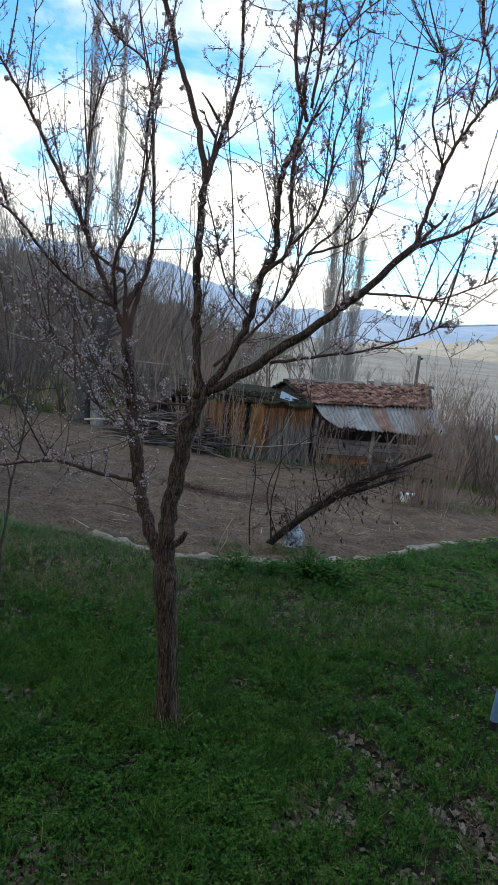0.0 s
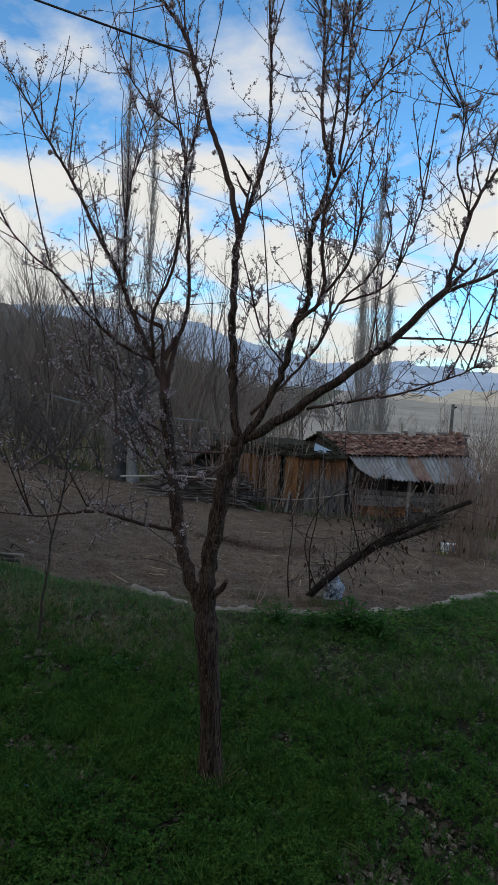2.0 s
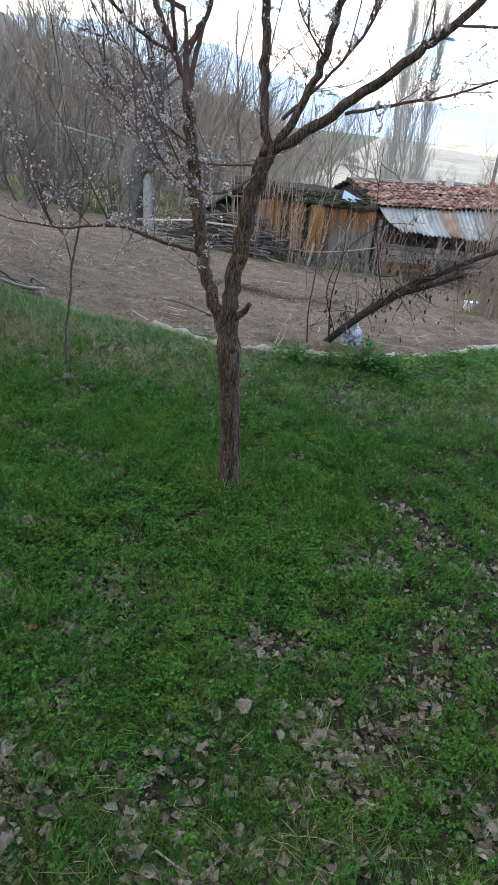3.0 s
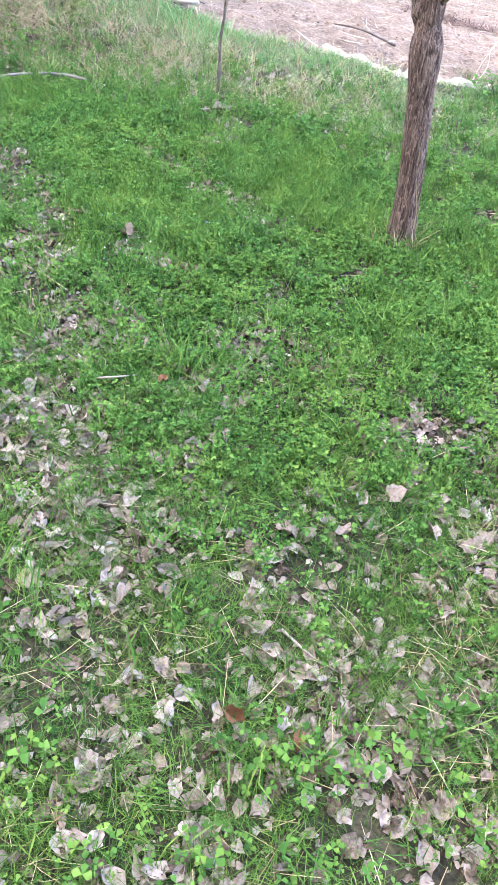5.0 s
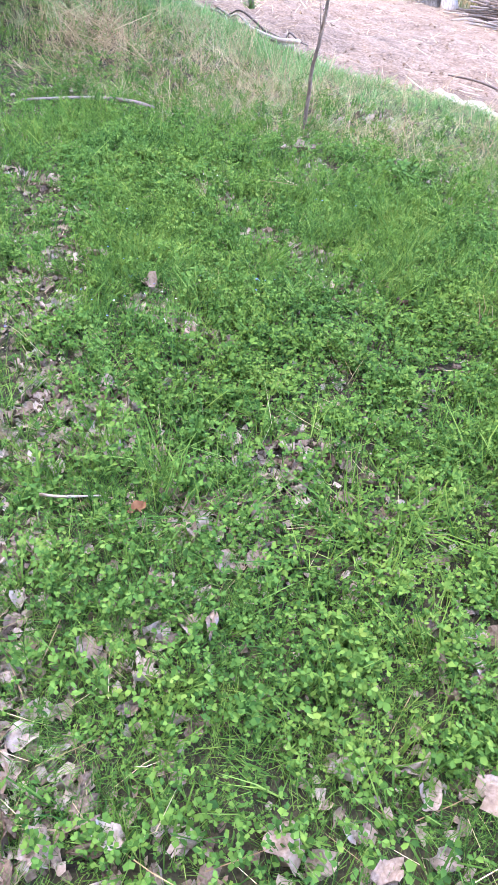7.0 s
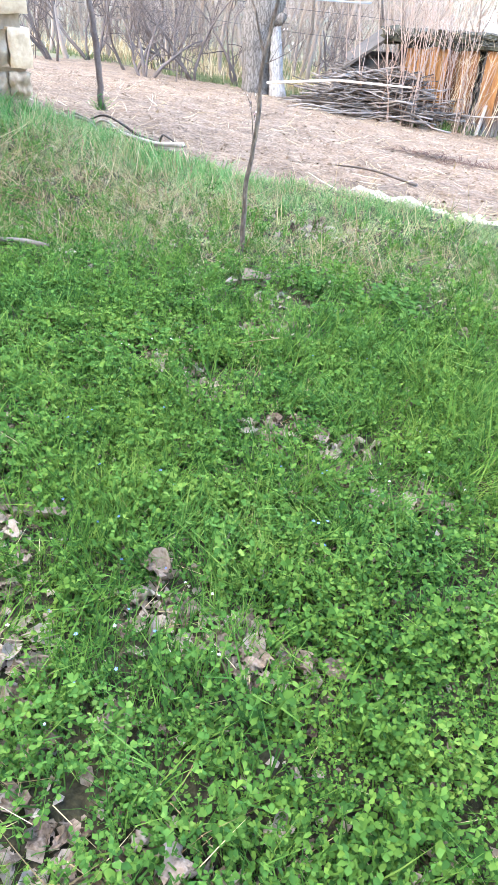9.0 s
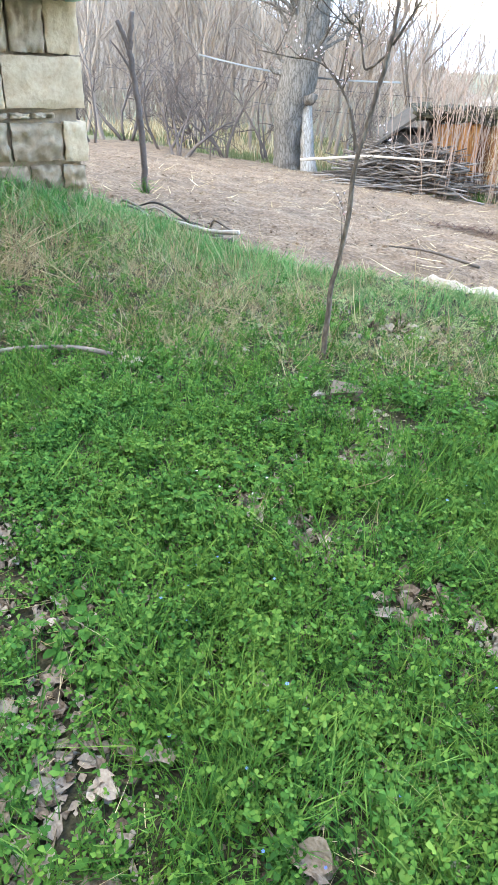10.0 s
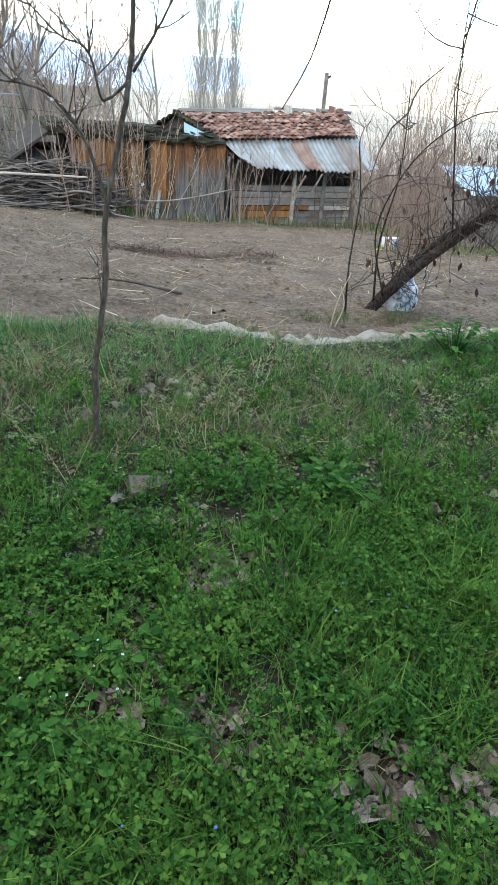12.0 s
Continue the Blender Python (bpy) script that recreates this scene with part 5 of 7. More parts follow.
shoots("bare_bush", "tall leafless shrub at the end of the shed", (3.9, 19.2), 30, 2.6, 0.6, "hedge_twig", 87, 0.28, 0.014)
shoots("bare_bush", "low dark tangle of twigs by the shed wall", (1.6, 18.2), 26, 0.9, 0.6, "brown_twig", 88, 0.6, 0.010)
shoots("dry_reeds", "straw-coloured dry stems standing along the boarded wall", (-2.2, 18.6), 30, 1.3, 0.4, "reed_twig", 74, 0.26, 0.009)
shoots("bare_bush", "tangled leafless bush at the corner of the shed", (-0.95, 18.9), 14, 2.2, 0.32, "brown_twig", 75, 0.30, 0.014)
shoots("bare_bush", "tangled leafless bush at the corner of the shed", (-0.25, 19.1), 8, 1.7, 0.30, "brown_twig", 76, 0.35, 0.012)
shoots("bare_bush", "pale leafless shrub with thin upright twigs", (1.3, 12.6), 80, 3.1, 0.32, "hedge_twig", 77, 0.17, 0.010)
shoots("bare_bush", "grey leafless hedge bush at the edge of the field", (3.6, 14.0), 40, 2.3, 0.6, "brown_twig", 78, 0.4, 0.012)
shoots("bare_bush", "grey leafless hedge bush at the edge of the field", (5.4, 15.5), 40, 2.6, 0.7, "brown_twig", 79, 0.4, 0.012)
shoots("bare_bush", "grey leafless hedge bush at the edge of the field", (4.5, 18.5), 44, 3.2, 0.8, "brown_twig", 80, 0.32, 0.014)
shoots("bare_bush", "grey leafless hedge bush at the edge of the field", (7.2, 18.5), 44, 2.8, 0.9, "brown_twig", 81, 0.4, 0.014)
shoots("bare_bush", "grey leafless hedge bush at the edge of the field", (9.5, 21.5), 44, 3.0, 1.0, "brown_twig", 82, 0.4, 0.014)


for hx, hy, hk in ((4.2, 22.5, 0), (5.6, 24.0, 1), (7.2, 23.0, 2), (8.8, 25.5, 3), (10.5, 24.0, 4), (12.5, 27.0, 5), (15.0, 26.0, 6), (17.5, 30.0, 7), (6.5, 28.0, 8), (9.5, 31.0, 9), (13.0, 34.0, 10), (3.6, 27.5, 11), (20.0, 33.0, 12), (16.0, 40.0, 13)):
    shoots("hedge_bush", "pinkish-brown leafless hedge bush beyond the shed", (hx, hy), 46, 2.5 + 0.3 * (hk % 3), 0.9, "hedge_twig", 500 + hk, 0.35, 0.016)


def thicket(name, label, bearing, dist, count, height, material, seed, r=0.012, rise=None):
    """Far scrub: a great many thin forked stems, standing in depth."""
    rng = random.Random(seed)
    g = Geo()
    for _ in range(count):
        b, d = radians(rng.uniform(*bearing)), rng.uniform(*dist)
        x, y = d * math.sin(b) - 2.5, d * math.cos(b)
        h = rng.uniform(*height) * rng.uniform(0.6, 1.0)
        z0 = gz(x, y)
        if rise:
            x, y = x + 2.5, y
            top = 130 * math.tan(radians(float(np.interp(math.degrees(b), *rise))))
            z0 = -6 + (top + 6) * ((d / 130 - 0.62) / 0.38) ** 0.8 - 0.5
        p = Vector((x, y, z0 - 0.1))
        e = Vector((rng.gauss(0, 0.28), rng.gauss(0, 0.28), 1)).normalized()
        k = r * d / 28
        pts = [p]
        for i in range(4):
            e = (e + rand_dir(rng) * 0.30).normalized()
            pts.append(pts[-1] + e * h / 4)
        g.tube(pts, [k * (1 - 0.2 * i) for i in range(5)], 3, cap=False)
        for _k in range(5):
            i = rng.randrange(1, 5)
            q = pts[i].lerp(pts[i - 1], rng.random())
            o = (e * 0.8 + rand_dir(rng) * 0.9).normalized() * rng.uniform(0.12, 0.35) * h
            g.tube([q, q + o * 0.5 + rand_dir(rng) * 0.05, q + o], [k * 0.5, k * 0.4, k * 0.2], 3, cap=False)
    ob = new(name, g.mesh(name, material))
    tagged(ob, label, "thicket", kind="stuff")


HILL = ([-100, -60, -34, -24, -14, -8, -2], [8, 8, 6.2, 5.0, 2.4, 0.6, -1])
thicket("thicket", "leafless brown woods covering the near hillside", (-46, -6), (84, 129), 1700, (3.5, 7.0), "far_twig", 903, 0.012, HILL)
thicket("thicket", "dense grey-brown leafless thicket behind the field", (-46, -3), (32, 54), 1500, (3.5, 8.0), "far_twig", 901)
thicket("thicket", "dense pinkish-brown leafless scrub beyond the shed", (4, 44), (24, 50), 650, (1.2, 3.4), "hedge_twig", 902)


def more_brush():
    rng = random.Random(31)
    spots = [(2.9, 16.6), (6.5, 16.5), (8.6, 19)]
    spots += [(-11 + rng.uniform(-3, 3), 19.5 + rng.uniform(-2.5, 4)) for _ in range(9)]
    spots += [(-8.5 + 3.2 * k + rng.uniform(-1, 1), 25.5 + rng.uniform(0, 3)) for k in range(7)]
    spots += [(rng.uniform(4.0, 15), rng.uniform(17, 34)) for _ in range(22)]
    spots += [(rng.uniform(2, 26), rng.uniform(26, 50)) for _ in range(16)]
    spots += [(-10 + rng.uniform(-5, 6), 22 + rng.uniform(0, 6)) for _ in range(16)]
    for i, (x, y) in enumerate(spots):
        place_tree(BRUSH[i % 3], "bare_bush", "leafless brown bush with fine tangled twigs", (x, y), rng.uniform(0.7, 1.25), rng.uniform(0, 360), "bush", "brush round the field")


more_brush()


def gnarled_shrub(at, height, seed):
    """Several bent dark stems from one stool, forking into crooked branches."""
    rng = random.Random(seed)
    ob = thing("gnarled_shrub", "leafless shrub with bent dark stems beyond the field", "bush", (at[0], at[1], gz(*at)), "shrubs before the grove")
    tw = Geo()

    def arm(p, d, length, r, level):
        pts, n = [p], 7
        bend = rand_dir(rng) * 0.16
        for i in range(n):
            d = (d + bend + rand_dir(rng) * 0.22 + Vector((0, 0, 0.05))).normalized()
            pts.append(pts[-1] + d * length / n)
        rad = [r * (1 - 0.7 * i / n) for i in range(n + 1)]
        if level == 0:
            g = Geo(); g.tube(pts, rad, 7, lump=0.15, rng=rng)
            part("stem", g, "brown_twig", ob, smooth=True)
        else:
            tw.tube(pts, rad, 4, cap=False)
        if level < 3:
            for _ in range(rng.randint(4, 6)):
                i = rng.randrange(2, n + 1)
                arm(pts[i], (d + rand_dir(rng) * 1.1 + Vector((0, 0, 0.3))).normalized(), length * rng.uniform(0.3, 0.6), rad[i] * 0.55 + 0.002, level + 1)
    for _ in range(rng.randint(3, 5)):
        a = rng.uniform(0, 6.28)
        arm(Vector((0.12 * math.cos(a), 0.12 * math.sin(a), -0.1)), Vector((math.cos(a) * 0.6, math.sin(a) * 0.6, 1)).normalized(), height * rng.uniform(0.7, 1.1), rng.uniform(0.035, 0.06), 0)
    part("twig_mass", tw, "brown_twig", ob, kind="stuff")


for k, (gx, gy, gh) in enumerate(((-12.9, 17.2, 2.2), (-11.6, 18.6, 2.4), (-10.7, 17.6, 1.9), (-10.2, 19.6, 2.6), (-13.8, 20.5, 2.8), (-9.6, 21.5, 2.6), (-7.2, 22.4, 2.4), (-12.2, 22.5, 3.0))):
    gnarled_shrub((gx, gy), gh, 1200 + k)


def build_leaning_tree():
    rng = random.Random(17)
    base = Vector((-1.72, 6.9, gz(-1.72, 6.9)))
    ob = thing("leaning_tree", "dark leaning trunk with tangled dead shoots and withered leaves", "tree", (base.x, base.y, base.z - 0.11))

    def loc(pts):
        return [Vector(p) - base for p in pts]
    stems = [(0.046, 0.026, [(-1.74, 6.9, -0.42), (-1.48, 6.9, -0.08), (-1.23, 6.88, 0.18), (-0.95, 6.86, 0.42), (-0.62, 6.82, 0.68), (-0.2, 6.75, 0.98), (0.2, 6.7, 1.2)]),
             (0.034, 0.020, [(-1.70, 6.98, -0.42), (-1.42, 7.0, -0.05), (-1.15, 7.0, 0.26), (-0.88, 7.0, 0.46), (-0.55, 6.95, 0.62), (-0.1, 6.9, 0.85)]),
             (0.018, 0.009, [(-1.0, 6.86, 0.38), (-0.8, 6.8, 0.62), (-0.45, 6.75, 0.84), (-0.05, 6.7, 0.98)]),
             (0.009, 0.003, [(-1.52, 6.9, -0.1), (-1.56, 6.85, 0.4), (-1.50, 6.8, 0.9), (-1.52, 6.8, 1.5)]),
             (0.007, 0.003, [(-1.45, 6.88, -0.05), (-1.62, 6.8, 0.5), (-1.45, 6.7, 1.0), (-1.1, 6.65, 1.3), (-0.8, 6.6, 1.35)]),
             (0.007, 0.003, [(-0.95, 6.86, 0.4), (-1.1, 6.75, 0.9), (-1.22, 6.7, 1.5), (-1.25, 6.7, 2.1)]),
             (0.009, 0.003, [(-1.75, 6.85, -0.35), (-1.8, 6.8, 0.2), (-1.78, 6.8, 0.7), (-1.84, 6.8, 1.1)])]
    tw, leaf = Geo(), Geo()
    for k, (r0, r1, pts) in enumerate(stems):
        sp = loc(spline(pts, 6))
        n = len(sp)
        part("trunk" if k < 2 else "branch", rough_tube(sp, [r0 + (r1 - r0) * i / (n - 1) for i in range(n)], 12, k * 2.3, 0.2), "dark_bark", ob, smooth=True)
        for _ in range(40 if k < 3 else 6):
            i = rng.randrange(n // 4, n)
            d = (rand_dir(rng) + Vector((0.15, -0.1, 0.55))).normalized()
            ln = rng.uniform(0.2, 0.8)
            pts2 = [sp[i]]
            for j in range(5):
                d = (d + rand_dir(rng) * 0.33).normalized()
                pts2.append(pts2[-1] + d * ln / 5)
            tw.tube(pts2, [0.006 * (1 - 0.8 * j / 5) for j in range(6)], 4, cap=False)
            for _k in range(4):
                q = pts2[rng.randrange(1, 6)]
                e = q + rand_dir(rng) * rng.uniform(0.08, 0.3)
                tw.tube([q, q.lerp(e, 0.5) + rand_dir(rng) * 0.015, e], [0.003, 0.0025, 0.001], 3, cap=False)
                if rng.random() < 0.45 and k < 3:
                    s = rng.uniform(0.018, 0.042)
                    a, b = rand_dir(rng), Vector((rng.gauss(0, 0.3), rng.gauss(0, 0.3), -1)).normalized()
                    leaf.add([e, e + b * s + a * s * 0.5, e + b * s * 2.0, e + b * s - a * s * 0.5], [(0, 1, 2, 3)])
    part("twig_mass", tw, "brown_twig", ob, kind="stuff")
    part("withered_leaves", leaf, "withered", ob, "brown hanging withered leaves", kind="stuff")


build_leaning_tree()


def build_bag():
    g = Geo()
    n, m = 18, 12
    for j in range(m + 1):
        for i in range(n):
            a = 2 * math.pi * i / n
            s = j / m
            r = 0.13 * (math.sin(math.pi * min(0.96, s * 0.75 + 0.22)) ** 0.7) * (1 + 0.35 * noise.noise(Vector((math.cos(a) * 1.7, math.sin(a) * 1.7, s * 4))))
            g.v.append((math.cos(a) * r * 0.8, math.sin(a) * r * 0.6, s * 0.34 + 0.03 * noise.noise(Vector((a, s * 3, 8)))))
    for j in range(m):
        for i in range(n):
            k = (i + 1) % n
            g.f.append((j * n + i, j * n + k, (j + 1) * n + k, (j + 1) * n + i)); g.m.append(0)
    g.f.append(tuple(m * n + i for i in range(n))); g.m.append(0)
    g.f.append(tuple(reversed(range(n)))); g.m.append(0)
    ob = new("plastic_bag", g.mesh("plastic_bag", "plastic_white"))
    ob.location = (-1.25, 6.95, gz(-1.25, 6.95) - 0.03)
    ob.scale = (1.25, 1.0, 1.08)
    tagged(ob, "crumpled white and blue plastic bag under the leaning trunk", "bag")


build_bag()


# ---------------------------------------------------------------- corner of the stone house
def stone(g, c, s, rng, rough=0.02):
    """A dressed or rough block with broken edges."""
    nx, nz = 14, 9
    k = len(g.v)
    for j in range(nz + 1):
        for i in range(nx + 1):
            u, w = i / nx * 2 - 1, j / nz * 2 - 1
            edge = max(abs(u), abs(w))
            q = Vector((c[0] * 3 + u * s[0] * 7, c[2] * 5 + w * s[2] * 7, s[0] * 9))
            d = -s[1] / 2 + (0.012 if edge > 0.99 else 0.0) + rough * (noise.noise(q) + 0.6 * noise.noise(q * 2.7) + 0.35 * noise.noise(q * 6.1))
            ju = 0.008 * noise.noise(Vector((w * 3, c[0] * 9, c[2]))) if abs(u) > 0.99 else 0
            jw = 0.008 * noise.noise(Vector((u * 3, c[2] * 9, c[0]))) if abs(w) > 0.99 else 0
            g.v.append((c[0] + u * s[0] / 2 + ju, c[1] + d, c[2] + w * s[2] / 2 + jw))
    row = nx + 1
    for j in range(nz):
        for i in range(nx):
            a = k + j * row + i
            g.f.append((a, a + 1, a + row + 1, a + row)); g.m.append(0)
    loop = [k + i for i in range(nx + 1)] + [k + nx + j * row for j in range(1, nz + 1)] + [k + nz * row + i for i in reversed(range(nx))] + [k + j * row for j in reversed(range(1, nz))]
    b, n = len(g.v), len(loop)
    g.v += [g.v[i] for i in loop]
    g.v += [(g.v[i][0], c[1] + s[1] / 2, g.v[i][2]) for i in loop]
    for i in range(n):
        j = (i + 1) % n
        g.f.append((b + j, b + i, b + n + i, b + n + j)); g.m.append(0)
    g.f.append(tuple(b + n + i for i in reversed(range(n)))); g.m.append(0)


def build_house():
    """Local x runs along the front away from the seen corner (negative), local y into the house."""
    rng = random.Random(44)
    ob = thing("stone_house", "corner of an old house of dressed limestone and rubble", "house", (-5.66, 5.50, 0))
    ob.rotation_euler = (0, 0, radians(49))
    g = Geo(); g.box((-2.0, 1.8, 1.45), (3.94, 3.5, 3.3)); part("wall", g, "mortar", ob, "earthy mortar core of the wall")
    g = Geo(); g.box((-2.0, 1.78, 2.45), (4.0, 3.54, 1.62)); part("upper_wall", g, "plaster", ob, "plain pale plaster upper wall")
    g = Geo(); g.box((-2.0, 1.7, 1.575), (4.16, 3.9, 0.09)); part("sill_band", g, "green_paint", ob, "faded green painted board")
    g = Geo(); g.add([(-4.4, -0.4, 3.25), (0.4, -0.4, 3.25), (0.4, 3.9, 3.25), (-4.4, 3.9, 3.25), (-3.2, 1.75, 4.3), (-0.8, 1.75, 4.3)], [(0, 1, 5, 4), (1, 2, 5), (2, 3, 4, 5), (3, 0, 4), (3, 2, 1, 0)]); part("roof", g, "roof_tile", ob)
    courses = [(0.62, 0.245, [(0.16, "limestone"), (0.34, "rubble"), (0.18, "rubble"), (0.5, "limestone"), (0.4, "rubble"), (0.5, "rubble"), (0.4, "limestone"), (0.5, "rubble"), (0.4, "rubble"), (0.4, "rubble")]),
               (0.935, 0.295, [(0.50, "limestone"), (0.46, "limestone"), (0.4, "rubble"), (0.55, "limestone"), (0.5, "limestone"), (0.4, "rubble"), (0.6, "limestone"), (0.4, "rubble")]),
               (1.235, 0.285, [(0.21, "limestone"), (0.22, "rubble"), (0.25, "rubble"), (0.3, "rubble"), (0.5, "limestone"), (0.3, "rubble"), (0.4, "rubble"), (0.5, "limestone"), (0.5, "rubble"), (0.5, "rubble")])]
    for z, h, row in courses:
        x = 0.02
        for w, m in row:
            g = Geo()
            rough = 0.014 if m == "limestone" else 0.05
            dy = 0.0 if m == "limestone" else rng.uniform(0.0, 0.02)
            gap = 0.008 if m == "limestone" else 0.018
            stone(g, (x - w / 2, 0.11 + dy, z + h / 2), (w - gap, 0.26, h - gap * (0.9 if m == "limestone" else rng.uniform(0.8, 1.6))), rng, rough)
            part("block", g, m, ob, smooth=True)
            x -= w
            if x < -3.95:
                break
    # thin levelling stones and the low rubble foot
    for z, h, w0, w1 in ((0.87, 0.05, 0.08, 0.2), (0.44, 0.17, 0.12, 0.3), (0.24, 0.19, 0.15, 0.35), (0.04, 0.19, 0.15, 0.35)):
        x = -0.17 if h < 0.1 else 0.0
        while x > -3.9:
            w = rng.uniform(w0, w1)
            g = Geo()
            stone(g, (x - w / 2, 0.12 + rng.uniform(0, 0.03), z + h / 2), (w - 0.02, 0.26, h - 0.02), rng, 0.04)
            part("rubble_stone", g, "rubble", ob, smooth=True)
            x -= w
    # side face of the corner
    for z, h, _ in courses:
        y = 0.24
        while y < 3.4:
            w = rng.uniform(0.3, 0.6)
            g = Geo()
            stone(g, (0, 0, 0), (w - 0.02, 0.2, h - 0.015), rng, 0.02)
            b = part("block", g, "limestone", ob, smooth=True)
            b.location, b.rotation_euler = (-0.075, y + w / 2, z + h / 2), (0, 0, radians(90))
            y += w


build_house()


def build_shade_wall():
    """An unseen plain wall, added behind the walk to shade the lawn."""
    ob = thing("shade_wall", "unseen plain plastered wall added to shade the lawn", "wall", (-1.0, -3.4, 0), kind="structure")
    g = Geo(); g.box((0, -0.15, 3.8), (22, 0.3, 8.0)); part("wall", g, "plaster", ob)


build_shade_wall()


# ---------------------------------------------------------------- small things on the ground
def rock(name, label, category, at, size, material, seed, turn=0.0, tilt=0.0):
    g = Geo()
    n, m = 12, 7
    for j in range(m + 1):
        for i in range(n):
            a, b = 2 * math.pi * i / n, math.pi * (j / m - 0.5)
            p = Vector((math.copysign(abs(math.cos(a)) ** 0.6, math.cos(a)) * math.cos(b) ** 0.6, math.copysign(abs(math.sin(a)) ** 0.6, math.sin(a)) * math.cos(b) ** 0.6, math.sin(b)))
            p *= 1 + 0.18 * noise.noise(p * 1.7 + Vector((seed, 0, 0)))
            g.v.append((p.x * size[0] / 2, p.y * size[1] / 2, p.z * size[2] / 2))
    for j in range(m):
        for i in range(n):
            k = (i + 1) % n
            g.f.append((j * n + i, j * n + k, (j + 1) * n + k, (j + 1) * n + i)); g.m.append(0)
    ob = new(name, g.mesh(name, material))
    ob.location = (at[0], at[1], gz(*at) + size[2] * 0.3)
    ob.rotation_euler = (tilt, 0, turn)
    return tagged(ob, label, category)


def build_brick():
    g = Geo()
    g.box((0, 0, 0.02), (0.115, 0.07, 0.030), jit=0.010, rng=random.Random(4))
    ob = new("brick", g.mesh("brick", "old_brick"))
    ob.location, ob.rotation_euler = (-3.45, 3.82, gz(-3.45, 3.82) + 0.012), (0.16, 0.06, 0.25)
    tagged(ob, "broken weathered pink-grey brick lying in the grass", "brick")


build_brick()
rock("flat_stone", "flat pale grey stone beside a stick", "stone", (-4.43, 3.79), (0.13, 0.09, 0.05), "concrete", 5, 0.2)
rock("pebble", "grey flat stone among dead leaves", "stone", (-2.42, 0.50), (0.05, 0.06, 0.03), "concrete", 7)
rock("pebble", "brown flat stone chip among dead leaves", "stone", (-2.32, 0.14), (0.06, 0.06, 0.02), "rubble", 8)
rock("pebble", "small pale stone by the sapling", "stone", (-3.30, 4.72), (0.07, 0.05, 0.04), "concrete", 9)
rock("pebble", "small pale stone by the sapling", "stone", (-3.24, 4.60), (0.05, 0.05, 0.03), "concrete", 10)
rock("pebble", "small round white stone in the leaf litter", "stone", (-1.73, 0.36), (0.022, 0.022, 0.018), "plaster", 11)


def lying_stick(name, label, pts, r, material="stick", category="stick"):
    g = Geo()
    sp = spline([(x, y, gz(x, y) + z) for x, y, z in pts], 5)
    n = len(sp)
    g = rough_tube(sp, [r * (1 - 0.45 * i / (n - 1)) for i in range(n)], 8, r * 90, 0.12)
    return tagged(new(name, g.mesh(name, material, True)), label, category)


lying_stick("stick", "curved pale grey stick lying in the grass", [(-4.50, 3.76, 0.05), (-4.68, 3.74, 0.055), (-4.90, 3.66, 0.05), (-5.05, 3.52, 0.05), (-5.2, 3.30, 0.06)], 0.013, "stick")
lying_stick("log", "dead branch lying at the lawn edge", [(-4.95, 6.2, 0.05), (-5.3, 6.25, 0.09), (-5.7, 6.4, 0.07), (-6.1, 6.75, 0.10), (-6.3, 7.0, 0.05)], 0.018)
lying_stick("log", "cut log lying on dead branches at the lawn edge", [(-4.78, 6.08, 0.12), (-5.05, 6.14, 0.11), (-5.35, 6.12, 0.06)], 0.020, "log_wood")
lying_stick("log", "dark short log at the lawn edge", [(-4.80, 6.02, 0.06), (-5.1, 6.02, 0.05), (-5.5, 5.98, 0.04)], 0.020)
lying_stick("log", "thin dead branch at the lawn edge", [(-5.1, 6.3, 0.03), (-5.6, 6.45, 0.16), (-6.0, 6.8, 0.10)], 0.012)
for k in range(9):
    r2 = random.Random(640 + k)
    cx, cy, cw = r2.uniform(-6.0, -5.05), r2.uniform(6.1, 6.7), r2.uniform(-0.9, 0.6)
    ln, hz = r2.uniform(0.15, 0.40), r2.uniform(0.03, 0.12)
    lying_stick("stick", "broken grey branch in the heap at the lawn edge", [(cx - ln * math.cos(cw), cy - ln * math.sin(cw), 0.02), (cx - 0.1, cy + r2.uniform(-0.06, 0.06), hz), (cx + ln * 0.4 * math.cos(cw), cy + ln * 0.4 * math.sin(cw) + r2.uniform(-0.05, 0.05), hz * 0.8), (cx + ln * math.cos(cw), cy + ln * math.sin(cw), 0.04)],
                r2.uniform(0.007, 0.016), "stick" if k % 3 else "pale_wood")
lying_stick("stick", "thin dry stick on the field", [(-3.05, 7.2, 0.02), (-3.5, 7.5, 0.03), (-3.9, 7.7, 0.02)], 0.014)
lying_stick("stick", "thin dry stick on the field", [(-1.0, 10.2, 0.02), (-0.85, 10.6, 0.03), (-0.8, 10.9, 0.02)], 0.012, "pale_wood")
lying_stick("stick", "thin twig lying on the clover", [(-2.62, 0.96, 0.05), (-2.56, 0.98, 0.06), (-2.50, 1.05, 0.04)], 0.004, "pale_wood")
lying_stick("stick", "thin twig among dead leaves", [(-1.60, 0.30, 0.02), (-1.50, 0.26, 0.025), (-1.42, 0.25, 0.02)], 0.004, "pale_wood")


